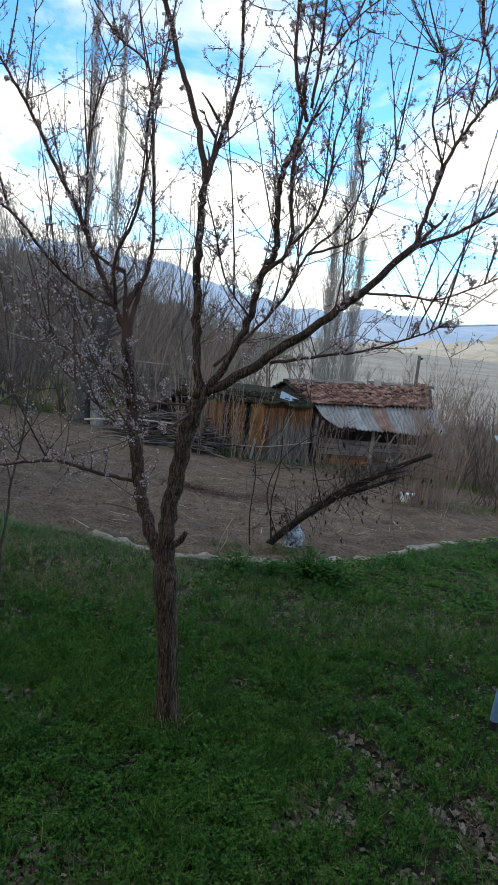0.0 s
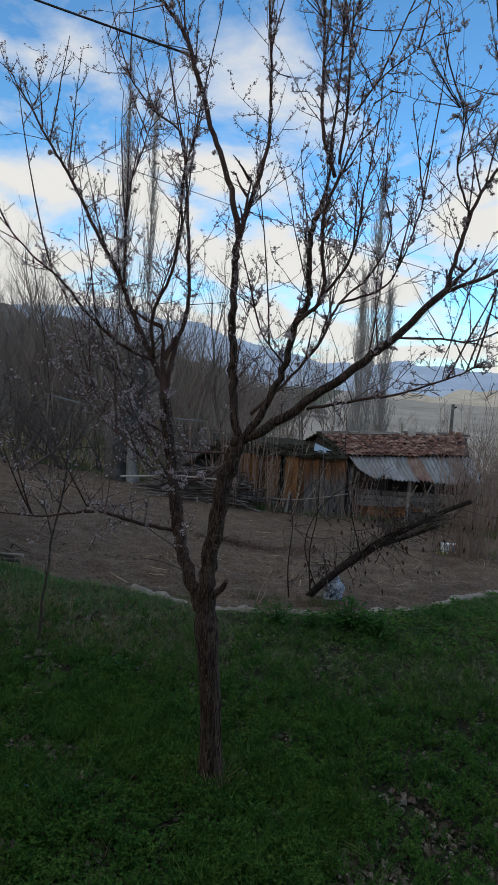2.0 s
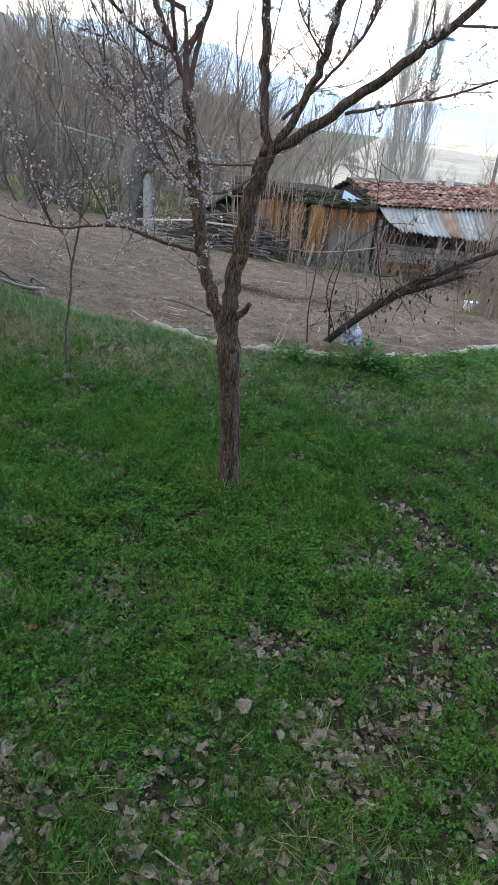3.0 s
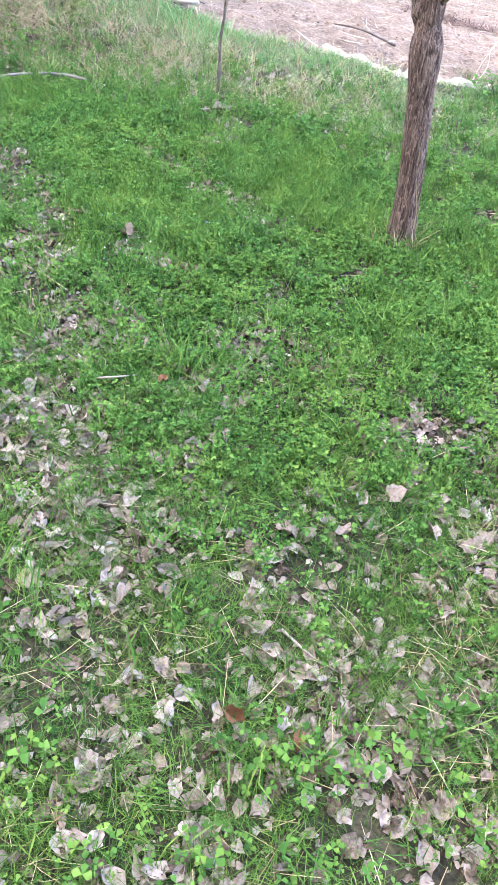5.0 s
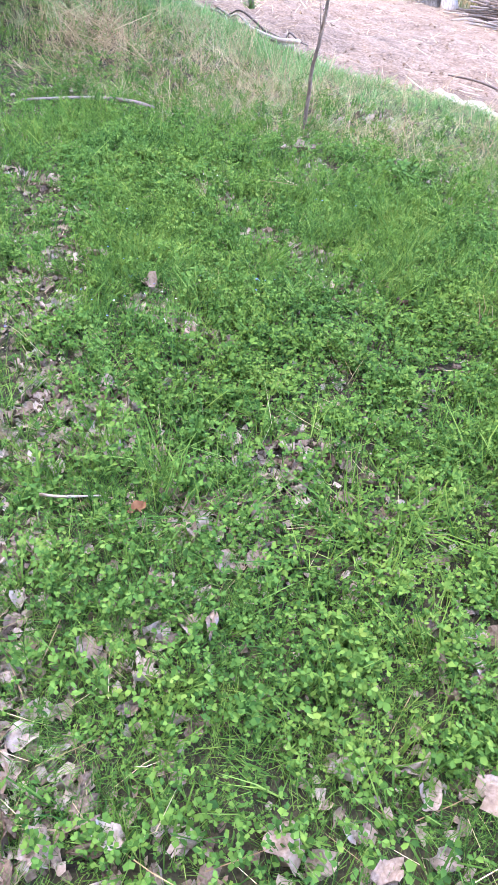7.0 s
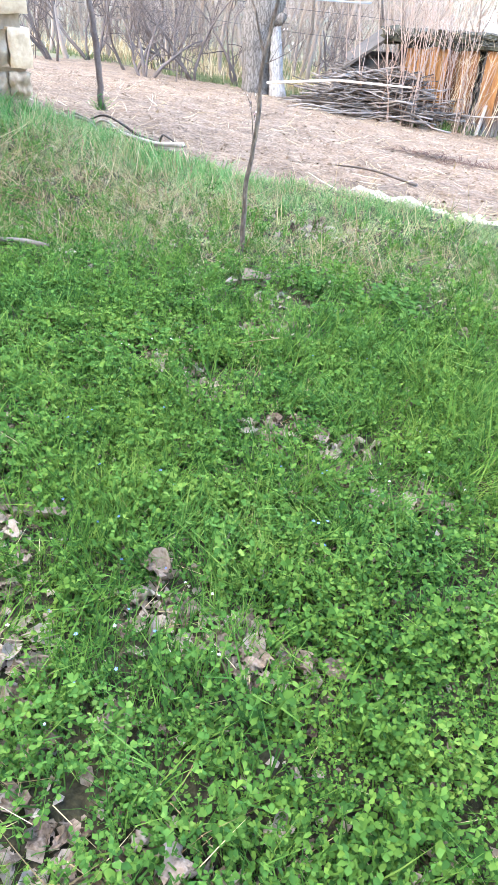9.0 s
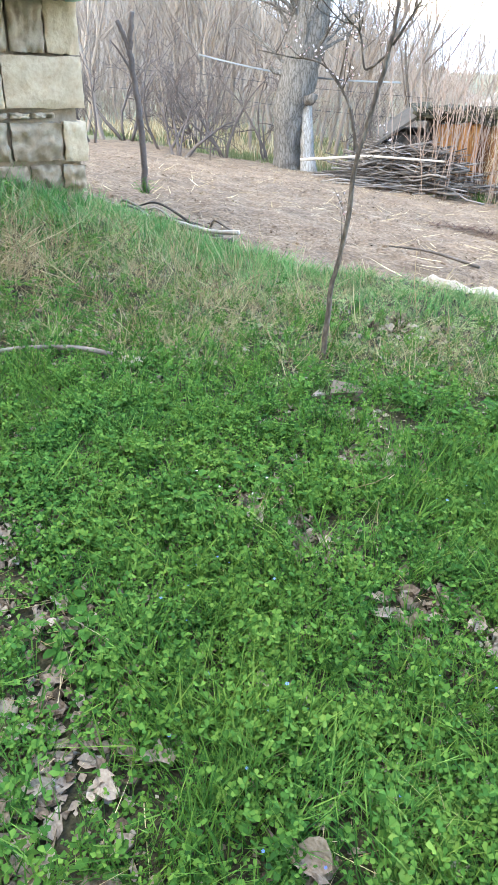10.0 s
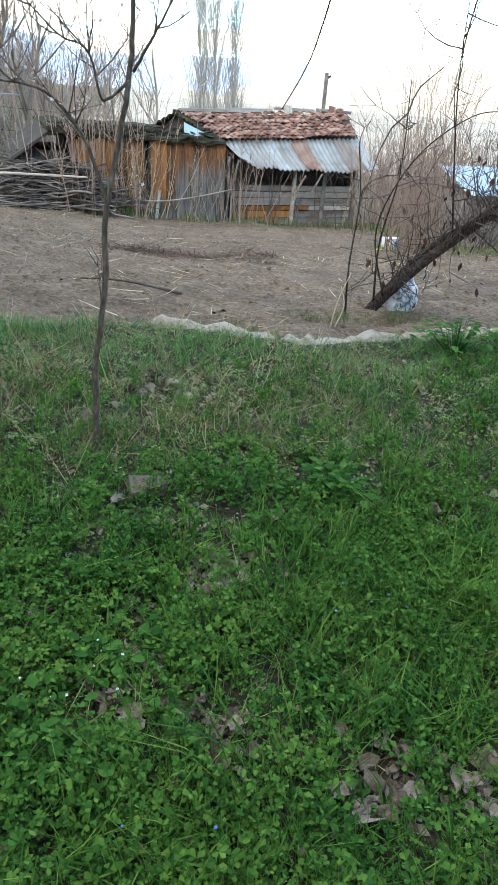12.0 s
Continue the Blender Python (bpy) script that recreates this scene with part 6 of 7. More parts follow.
def build_pipe():
    ob = thing("pipe", "blue plastic pipe end sticking out beside the lawn", "pipe", (-0.255, 2.0, gz(-0.255, 2.0) + 0.08))
    g = Geo()
    g.tube(spline([(0.75, 0.12, -0.15), (0.72, 0.12, 0.5), (0.60, 0.1, 0.82), (0.30, 0.05, 0.93), (0.08, 0.01, 0.88), (0.01, 0, 0.74), (-0.005, 0, 0.54)], 4), [0.019] * 25, 14)
    part("tube", g, "pipe_blue", ob, smooth=True)
    g = Geo()
    g.tube([(-0.006, 0, 0.535), (-0.004, 0, 0.575)], [0.0215, 0.0215], 14)
    part("collar", g, "cable", ob, "dark collar")


build_pipe()


def hang_cable(name, label, a, b, r, sag, knob=None):
    a, b = Vector(a), Vector(b)
    ob = thing(name, label, "cable", tuple(a))
    g = Geo()
    pts = [(b - a) * (i / 40) - Vector((0, 0, sag * 4 * (i / 40) * (1 - i / 40))) for i in range(41)]
    g.tube(pts, [r] * 41, 6)
    part("wire", g, "cable", ob, smooth=True)
    if knob is not None:
        p = (b - a) * knob - Vector((0, 0, sag * 4 * knob * (1 - knob)))
        d = (b - a).normalized()
        g = Geo()
        g.tube([p - d * 0.07, p - d * 0.04, p, p + d * 0.04, p + d * 0.07], [0.008, 0.026, 0.031, 0.026, 0.008], 10)
        part("insulator", g, "cable", ob, "dark egg-shaped insulator", smooth=True)


hang_cable("overhead_cable", "black cable with a bulbous insulator tied to the fruit tree", (-6.8, 2.72, 4.93), (-2.43, 2.61, 4.30), 0.007, 0.03, 0.835)
hang_cable("overhead_cable", "thin black cable tied to the fruit tree", (-6.8, 2.72, 5.58), (-2.18, 2.66, 3.93), 0.006, 0.03)
hang_cable("overhead_cable", "thick black overhead cable crossing above the lawn", (-4.77, 3.05, 8.45), (4.33, 2.95, 0.95), 0.015, 0.0)
hang_cable("overhead_cable", "thin wire strung far across the valley side", (-14, 30, 12.5), (22, 30, 3.2), 0.014, 0.6)


def fence_tape():
    ob = thing("fence_tape", "pale slack tape strung between trees beyond the field", "tape", (-11.2, 20.0, 1.45))
    g, n = Geo(), 30
    for i in range(n + 1):
        s = i / n
        x, z = 5.4 * s, -0.52 * s - 0.16 * math.sin(s * math.pi)
        tw = 0.5 * math.sin(s * 9)
        for k in (-1, 1):
            g.v.append((x, 0.04 * k * math.sin(tw) + 0.002, z + 0.022 * k * math.cos(tw)))
    for i in range(n):
        g.f.append((2 * i, 2 * i + 2, 2 * i + 3, 2 * i + 1)); g.m.append(0)
    t = part("band", g, "tape", ob, smooth=True)
    so = t.modifiers.new("thickness", "SOLIDIFY"); so.thickness = 0.003
    for dz in (-0.45, -0.95):
        g = Geo()
        g.tube([(-3, 0.3, dz + 0.1), (0, 0.1, dz), (3, 0.1, dz - 0.25), (6.2, 0.2, dz - 0.4)], [0.006] * 4, 4)
        part("wire", g, "cable", ob)


fence_tape()


def rope():
    g = Geo()
    g.tube(spline([(-3.3, 17.6, -0.98), (-2.6, 17.9, -1.02), (-1.8, 18.2, -0.94), (-0.9, 18.5, -0.78)], 6), [0.016] * 19, 6)
    ob = new("pole_rail", g.mesh("pole_rail", "pale_wood", True))
    tagged(ob, "thin pale pole tied as a rail before the shed", "rail")
    for x, y in ((-3.25, 17.62), (-0.92, 18.49)):
        g = Geo()
        g.tube([(0, 0, -0.2), (0, 0, 0.62)], [0.025, 0.02], 6)
        s = new("stake", g.mesh("stake", "log_wood"))
        s.location = (x, y + 0.03, gz(x, y))
        tagged(s, "short grey stake holding the rail", "stake")


rope()


# ---------------------------------------------------------------- lawn plants
def polyline_dist(x, y, line):
    best = np.full(x.shape, 9.0)
    for (ax, ay), (bx, by) in zip(line, line[1:]):
        dx, dy = bx - ax, by - ay
        t = np.clip(((x - ax) * dx + (y - ay) * dy) / (dx * dx + dy * dy), 0, 1)
        best = np.minimum(best, np.hypot(x - ax - t * dx, y - ay - t * dy))
    return best


PATCHES = [(-2.10, 1.48, 0.21), (-1.02, 2.05, 0.15), (-2.74, 1.27, 0.17), (-1.38, 3.12, 0.10), (-3.22, 3.40, 0.12), (-0.83, 2.65, 0.13), (-0.17, 2.12, 0.2), (-0.56, 2.39, 0.12),
           (-3.08, 1.95, 0.09), (-2.84, 1.84, 0.09), (-2.76, 2.62, 0.08), (-3.32, 4.72, 0.14), (-3.3, 3.64, 0.10), (-3.62, 2.95, 0.10), (-3.34, 2.84, 0.08), (-3.0, 2.67, 0.10),
           (-1.36, 1.27, 0.11), (-1.18, 0.85, 0.12), (-2.31, 1.17, 0.10), (-2.92, 1.32, 0.12), (-3.05, 1.3, 0.15), (-2.56, 2.5, 0.08)]


def litter_amount(x, y):
    """0 to 1: how much fallen leaf covers the ground."""
    wx, wy = x + wobble(x, y, 11.0, 0.05), y + wobble(y, x, 13.0, 0.05)
    a = np.clip(1.15 - polyline_dist(wx, wy, [(-1.0, 0.1), (-1.5, 0.15), (-2.05, 0.12), (-2.4, 0.5), (-2.75, 0.85), (-3.4, 1.65), (-3.7, 2.1), (-4.3, 2.5)]) / np.where(y < 0.75, 0.34, 0.20), 0, 1)
    b = np.clip(1.1 - polyline_dist(wx, wy, [(-1.3, 0.62), (-0.75, 1.15), (-0.45, 1.55), (0.1, 2.0)]) / 0.26, 0, 1) * 0.85
    c = np.clip(0.35 - y, 0, 1) * 1.2 * np.clip((y + 1.9 + lumps(x, y, 1.7) * 0.5) / 1.0, 0, 1)
    d = np.zeros_like(x)
    for px, py, r in PATCHES:
        d = np.maximum(d, np.clip(1.5 - np.hypot((wx - px) * 0.8, wy - py) / r, 0, 1))
    e = np.clip((1.75 - y) / 1.3, 0, 0.6) * np.clip(0.45 + 0.9 * lumps(x, y, 5.0) + 0.4 * lumps(x, y, 13.0), 0, 1)
    n = 0.9 + wobble(x, y, 17.0, 0.35) + wobble(x + 3, y, 31.0, 0.2)
    return np.clip(np.maximum(np.maximum(np.maximum(a, b), np.maximum(c, d)) * n, e), 0, 1)


def scatter(rs, count, x0, x1, y0, y1, keep):
    x, y = rs.uniform(x0, x1, count), rs.uniform(y0, y1, count)
    ok = (rs.uniform(0, 1, count) < keep(x, y)) & (y < edge_y(x) - 0.06)
    ok &= np.hypot(x + 1.86, y - 2.61) > 0.055
    return x[ok], y[ok]


def spread(tmpl, faces, x, y, rs, size, z=0.0, lean=0.25, grow=None):
    """Copies a small template over the ground as one array of corners and faces."""
    n, k = len(x), len(tmpl)
    yaw, s = rs.uniform(0, 2 * np.pi, n), rs.uniform(size[0], size[1], n)
    if grow is not None:
        s = s * grow(x, y)
    tx, ty = rs.normal(0, lean, n), rs.normal(0, lean, n)
    t = tmpl[None] * s[:, None, None]
    c, q = np.cos(yaw)[:, None], np.sin(yaw)[:, None]
    px, py, pz = t[..., 0] * c - t[..., 1] * q, t[..., 0] * q + t[..., 1] * c, t[..., 2]
    X = px + pz * tx[:, None] + x[:, None]
    Y = py + pz * ty[:, None] + y[:, None]
    Z = pz + (px * -tx[:, None] + py * -ty[:, None]) * 0.5 + (ground_z(x, y) + z)[:, None]
    v = np.stack([X, Y, Z], -1).reshape(-1, 3)
    f = (faces[None] + (np.arange(n) * k)[:, None, None]).reshape(-1, faces.shape[1])
    return v, f


def sprig_template(seed, leaves, h, leaflet, fine=False):
    """A clover or lucerne sprig: stems that end in three folded leaflets; fine ones are rounded and notched."""
    rng = random.Random(seed)
    v, f = [], []
    for k in range(leaves):
        a = 2 * math.pi * k / leaves + rng.uniform(-0.5, 0.5)
        hh, out = h * rng.uniform(0.35, 1.0), rng.uniform(0.1, 0.8) * h
        tip = Vector((math.cos(a) * out, math.sin(a) * out, hh))
        i = len(v)
        w = Vector((-math.sin(a), math.cos(a), 0)) * 0.0011
        if fine:
            v += [Vector((0, 0, -0.01)) - w, Vector((0, 0, -0.01)) + w, tip + w, tip - w]
            f.append((i, i + 1, i + 2, i + 3))
        big = rng.uniform(0.6, 1.3)
        tilt = rng.uniform(-0.7, 0.9)
        for m in (-1, 0, 1):
            b = a + m * rng.uniform(1.3, 2.1)
            e = Vector((math.cos(b), math.sin(b), tilt * (1 if m == 0 else 0.4) + rng.uniform(-0.15, 0.15))).normalized()
            s = Vector((-math.sin(b), math.cos(b), rng.uniform(-0.7, 0.7))).normalized()
            ln = leaflet * big * rng.uniform(0.85, 1.15)
            i = len(v)
            cup = Vector((0, 0, ln * rng.uniform(0.05, 0.25)))
            if fine:
                wd = rng.uniform(0.30, 0.46)
                mid = tip + e * ln * 0.92
                v += [tip, tip + e * ln * 0.45 + s * ln * wd + cup, tip + e * ln * 0.95 + s * ln * wd * 0.75 + cup * 0.8, mid,
                      tip + e * ln * 0.95 - s * ln * wd * 0.75 + cup * 0.8, tip + e * ln * 0.45 - s * ln * wd + cup]
                f += [(i, i + 1, i + 2, i + 3), (i, i + 3, i + 4, i + 5)]
            else:
                v += [tip, tip + e * ln * 0.62 + s * ln * 0.40 + cup, tip + e * ln, tip + e * ln * 0.62 - s * ln * 0.40 + cup]
                f.append((i, i + 1, i + 2, i + 3))
    return np.array([tuple(p) for p in v]), np.array(f)


def blade_template(bend, width):
    """A grass blade that curves over; two quads."""
    v = [(-width, 0, -0.02), (width, 0, -0.02), (width * 0.85, bend * 0.25, 0.5), (-width * 0.85, bend * 0.25, 0.5),
         (width * 0.15, bend, 0.95), (-width * 0.15, bend, 0.95)]
    return np.array(v), np.array([(0, 1, 2, 3), (3, 2, 4, 5)])


def tuft_template(seed, n, bend, width, spread_r):
    rng = random.Random(seed)
    vs, fs = [], []
    for _ in range(n):
        v, f = blade_template(bend * rng.uniform(0.3, 1.4), width * rng.uniform(0.7, 1.3))
        a, h = rng.uniform(0, 6.28), rng.uniform(0.5, 1.0)
        c, s = math.cos(a), math.sin(a)
        o = (rng.gauss(0, spread_r), rng.gauss(0, spread_r))
        w = np.stack([v[:, 0] * c - v[:, 1] * h * s + o[0], v[:, 0] * s + v[:, 1] * h * c + o[1], v[:, 2] * h], 1)
        fs.append(f + len(vs) * 6)
        vs.append(w)
    return np.concatenate(vs), np.concatenate(fs)


def leaf_template(seed):
    """A dry crumpled leaf: folded along the midrib, curled, with a torn uneven edge."""
    rng = random.Random(seed)
    curl, roll, fold, twist = rng.uniform(-0.9, 1.2), rng.uniform(-0.6, 1.6), rng.uniform(-0.2, 0.7), rng.uniform(-1.2, 1.2)
    wide, bite = rng.uniform(0.22, 0.46), rng.uniform(0, 6.3)
    n, m = 7, 6
    v = []
    for i in range(n):
        u = i / (n - 1)
        w = wide * math.sin(math.pi * min(1, u * 0.94 + 0.05)) ** 0.6 * (1.15 - 0.35 * u)
        for j in range(m):
            q = j / (m - 1) * 2 - 1
            side = 1 if q > 0 else -1
            w2 = w * (1 + 0.20 * math.sin(u * 7 + bite * side) + rng.uniform(-0.07, 0.05))
            x, y = u - 0.5 + 0.10 * math.sin(q * 3 + bite), q * w2
            z = 0.10 + curl * x * x + roll * y * y * 1.6 + fold * abs(q) * w * 0.6 + twist * x * y
            z += 0.30 * noise.fractal(Vector((u * 4.6 + seed, q * 3.2, seed * 0.37)), 0.7, 2.1, 4)
            v.append((x * (1 - 0.2 * abs(curl)), y * (1 - 0.25 * min(1, abs(roll))), z))
    f = [(i * m + j, i * m + j + 1, (i + 1) * m + j + 1, (i + 1) * m + j) for i in range(n - 1) for j in range(m - 1)]
    return np.array(v), np.array(f)


def stuff(name, label, category, pieces, material, smooth=False):
    vs, fs, k = [], [], 0
    for v, f in pieces:
        vs.append(v); fs.append(f + k); k += len(v)
    ob = new(name, bulk(name, np.concatenate(vs), np.concatenate(fs), [material], None, smooth))
    return tagged(ob, label, category, kind="stuff")


def lush(x, y):
    """How thick the green cover stands."""
    n = 0.82 + wobble(x, y, 4.1, 0.22) + wobble(x - y, x + y, 8.7, 0.16)
    return np.clip(n * (1 - 0.93 * litter_amount(x, y)) * np.clip(0.32 + 0.65 * (y - 0.25), 0.32, 1), 0.02, 1)


def clump(x, y, cell=0.14):
    """Lumps in the green cover: 1 in the middle of a plant's dome, near 0 in the gaps between the domes."""
    i, j = np.floor(x / cell), np.floor(y / cell)
    best = np.full(np.shape(x), 9.0)
    for a in (-1, 0, 1):
        for b in (-1, 0, 1):
            h = np.sin((i + a) * 127.1 + (j + b) * 311.7) * 43758.5
            k = np.sin((i + a) * 269.5 + (j + b) * 183.3) * 24634.6
            cx, cy = (i + a + 0.1 + 0.8 * (h - np.floor(h))) * cell, (j + b + 0.1 + 0.8 * (k - np.floor(k))) * cell
            r = 0.75 + 0.5 * (h * 7 - np.floor(h * 7))
            best = np.minimum(best, np.hypot(x - cx, y - cy) / (cell * r))
    return np.clip(1.12 - best * best * 1.6, 0.0, 1.0)


def lucerne_template(seed, stems, h, leaflet):
    """A lucerne plant: upright stems, each with tufts of three small leaflets up to the tip."""
    rng = random.Random(seed)
    v, f = [], []
    for k in range(stems):
        a = 2 * math.pi * k / stems + rng.uniform(-0.6, 0.6)
        out, hh = h * rng.uniform(0.1, 0.55), h * rng.uniform(0.6, 1.0)
        tip = Vector((math.cos(a) * out, math.sin(a) * out, hh))
        i = len(v)
        w = Vector((-math.sin(a), math.cos(a), 0)) * 0.0011
        v += [Vector((0, 0, -0.01)) - w, Vector((0, 0, -0.01)) + w, tip + w, tip - w]
        f.append((i, i + 1, i + 2, i + 3))
        for q in (0.45, 0.75, 1.0):
            b0 = rng.uniform(0, 6.28)
            p = tip * q + Vector((math.cos(b0), math.sin(b0), 0.3)) * leaflet * rng.uniform(0.3, 0.9)
            for m in (-1, 0, 1):
                b = b0 + m * rng.uniform(0.8, 1.5)
                rise = rng.uniform(-0.5, 1.2)
                e = Vector((math.cos(b), math.sin(b), rise)).normalized()
                sd = Vector((-math.sin(b), math.cos(b), rng.uniform(-0.7, 0.7))).normalized()
                ln, wd = leaflet * rng.uniform(0.8, 1.3), rng.uniform(0.26, 0.40)
                cup = Vector((0, 0, ln * rng.uniform(0.0, 0.22)))
                i = len(v)
                v += [p, p + e * ln * 0.66 + sd * ln * wd + cup, p + e * ln, p + e * ln * 0.66 - sd * ln * wd + cup]
                f.append((i, i + 1, i + 2, i + 3))
    return np.array([tuple(p) for p in v]), np.array(f)


def plant_lawn():
    rs = np.random.RandomState(3)
    near = lambda x, y: lush(x, y) * np.clip(1.15 - 0.8 * np.clip(y - 3.75, 0, 2), 0.12, 1) * np.clip(1.25 + 0.45 * (x + 3.9), 0.3, 1) * (1 - 0.35 * np.clip((y - 3.75) / 0.4, 0, 1))
    dome = lambda x, y: 0.50 + 0.90 * clump(x, y)
    full = lambda x, y: near(x, y) * (0.30 + 0.70 * clump(x, y))
    pieces = []
    for k in range(6):
        t, f = lucerne_template(400 + k, 4, 0.054, 0.0082)
        x, y = scatter(rs, 3700, -5.3, 1.4, 0.1, 4.9, full)
        pieces.append(spread(t, f, x, y, rs, (0.7, 1.35), lean=0.35, grow=dome))
        t, f = sprig_template(60 + k, 5, 0.040, 0.0080, True)
        x, y = scatter(rs, 1500, -4.4, -1.2, 0.7, 3.5, full)
        pieces.append(spread(t, f, x, y, rs, (0.6, 1.45), lean=0.4, grow=dome))
        t, f = sprig_template(80 + k, 6, 0.028, 0.0066)
        x, y = scatter(rs, 2600, -4.6, -0.8, 0.0, 3.9, near)
        pieces.append(spread(t, f, x, y, rs, (0.6, 1.4), lean=0.4))
        t, f = sprig_template(90 + k, 5, 0.034, 0.0085)
        x, y = scatter(rs, 1500, -5.3, 1.4, -0.5, 4.9, near)
        pieces.append(spread(t, f, x, y, rs, (0.6, 1.4), lean=0.4))
    t, f = sprig_template(99, 5, 0.07, 0.03)
    x, y = scatter(rs, 5000, 1.5, 7.0, 1.0, 11, lambda x, y: np.full(x.shape, 0.8))
    pieces.append(spread(t, f, x, y, rs, (0.9, 1.5)))
    x, y = scatter(rs, 3000, -1.2, 2.0, 4.7, 8, lambda x, y: np.full(x.shape, 0.8))
    pieces.append(spread(t, f, x, y, rs, (0.5, 1.0)))
    # the lawn goes on round the walk, coarser
    outer = lambda x, y: 0.85 * np.clip(np.maximum(np.maximum(-4.7 - x, x - 0.9), 0.1 - y) / 0.7 + wobble(x, y, 3.7, 0.35), 0, 1) * (x < 1.9 + wobble(y, x, 2.0, 0.4))
    for k in range(3):
        t, f = sprig_template(95 + k, 7, 0.055, 0.016)
        x, y = scatter(rs, 9000, -9.5, 3.0, -3.3, 5.0, outer)
        pieces.append(spread(t, f, x, y, rs, (0.6, 1.4), lean=0.4))
    stuff("clover", "thick low green clover and lucerne covering the lawn", "clover", pieces, "clover")

    pieces = []
    blot = lambda x, y, cx, cy, r, q: np.exp(-(((x - cx) / r) ** 2 + ((y - cy) / q) ** 2))
    mat_ = lambda x, y: np.clip(1.5 * blot(x, y, -5.0, 4.15, 0.60, 0.36) + 1.1 * blot(x, y, -5.75, 4.55, 0.4, 0.35), 0, 1)
    edge = lambda x, y: np.clip((y - 3.7) / 0.5, 0, 1)
    gaps = lambda x, y: np.clip(0.55 + 0.9 * lumps(x, y, 3.3) + 0.5 * lumps(x + 9, y, 8.0), 0.05, 1)
    for k in range(6):
        t, f = tuft_template(100 + k, 9, 0.5, 0.013, 0.16)
        x, y = scatter(rs, 2600, -5.4, 2.2, -0.6, 4.0, lambda x, y: np.clip(0.12 + 0.25 * (y < 1.0) + wobble(x, y, 5.0, 0.2), 0, 1))
        pieces.append(spread(t, f, x, y, rs, (0.04, 0.11), lean=0.4))
        x, y = scatter(rs, 1500, -4.9, -1.0, 1.0, 3.6, lambda x, y: np.clip(0.3 + wobble(x, y, 3.1, 0.7), 0, 1) * (1 - 0.8 * litter_amount(x, y)))
        pieces.append(spread(t, f, x, y, rs, (0.07, 0.14), lean=0.45))
        x, y = scatter(rs, 1500, -4.0, -0.6, -0.6, 1.2, lambda x, y: 0.42 + wobble(x, y, 6.1, 0.45))
        pieces.append(spread(t, f, x, y, rs, (0.03, 0.085), lean=0.5))
        t, f = tuft_template(104 + k, 9, 0.8, 0.018, 0.30)
        x, y = scatter(rs, 2600, -3.6, -0.4, -0.8, 1.1, lambda x, y: np.clip(0.55 + wobble(x, y, 7.1, 0.6) + wobble(x + y, y, 15.0, 0.3), 0, 1))
        pieces.append(spread(t, f, x, y, rs, (0.02, 0.055), lean=0.7))
    for k in range(3):
        t, f = tuft_template(110 + k, 12, 0.75, 0.012, 0.12)
        x, y = scatter(rs, 700, -5.0, 0.8, 0.0, 4.8, lambda x, y: np.clip(0.25 + wobble(x + 1, y, 2.6, 0.8), 0.02, 1))
        pieces.append(spread(t, f, x, y, rs, (0.10, 0.19), lean=0.4))
    for k in range(3):
        t, f = tuft_template(116 + k, 9, 0.7, 0.02, 0.22)
        x, y = scatter(rs, 8000, -9.5, 7.0, -3.3, 5.2, lambda x, y: 0.8 * np.clip(np.maximum(np.maximum(-4.7 - x, x - 0.9), 0.1 - y) / 0.7 + wobble(x, y, 2.9, 0.4), 0, 1))
        pieces.append(spread(t, f, x, y, rs, (0.04, 0.12), lean=0.5))
    stuff("grass", "short green grass among the clover", "grass", pieces, "grass")

    # grey-green mixed grass and small weeds along the lawn's edge
    pieces = []
    for k in range(6):
        t, f = tuft_template(200 + k, 10, 0.75, 0.016, 0.22)
        x, y = scatter(rs, 3600, -6.5, 2.2, 3.6, 6.8, lambda x, y: edge(x, y) * gaps(x, y) * (1 - 0.8 * mat_(x, y)))
        pieces.append(spread(t, f, x, y, rs, (0.03, 0.085), lean=0.6))
        t, f = sprig_template(210 + k, 5, 0.034, 0.0085)
        x, y = scatter(rs, 2600, -5.6, 2.0, 3.5, 6.6, lambda x, y: edge(x, y) * (1.05 - gaps(x, y)) * (1 - mat_(x, y)))
        pieces.append(spread(t, f, x, y, rs, (0.6, 1.4), lean=0.5))
    stuff("edge_grass", "short pale grey-green grass and weeds along the lawn edge", "grass", pieces, "edge_grass")

    pieces = []
    bank = lambda x, y: np.clip(np.exp(-(((x + 5.95) / 0.55) ** 2 + ((y - 5.3) / 0.62) ** 2)) * 1.8, 0, 1)
    for k in range(4):
        t, f = tuft_template(120 + k, 10, 0.55, 0.015, 0.16)
        x, y = scatter(rs, 2300, -8.5, -3.5, 2.8, 8.0, bank)
        pieces.append(spread(t, f, x, y, rs, (0.08, 0.18), lean=0.35))
        x, y = scatter(rs, 2600, -5.4, 1.2, 4.0, 7.6, lambda x, y: np.clip(1.15 - np.abs(y - edge_y(x) + 0.34) / 0.40, 0, 1) * np.clip(0.65 + wobble(x, y, 4.0, 0.7) + 0.4 * (x < -2.9), 0, 1))
        pieces.append(spread(t, f, x, y, rs, (0.045, 0.10), lean=0.4, grow=lambda x, y: 1 + 0.5 * np.clip((-3.0 - x) / 1.2, 0, 1)))
    stuff("tall_grass", "tall fresh green grass on the bank and along the kerb", "grass", pieces, "tall_grass")

    # dry grass: matted on the bank, bent stems along the edge, a few tufts in the lawn
    pieces = []
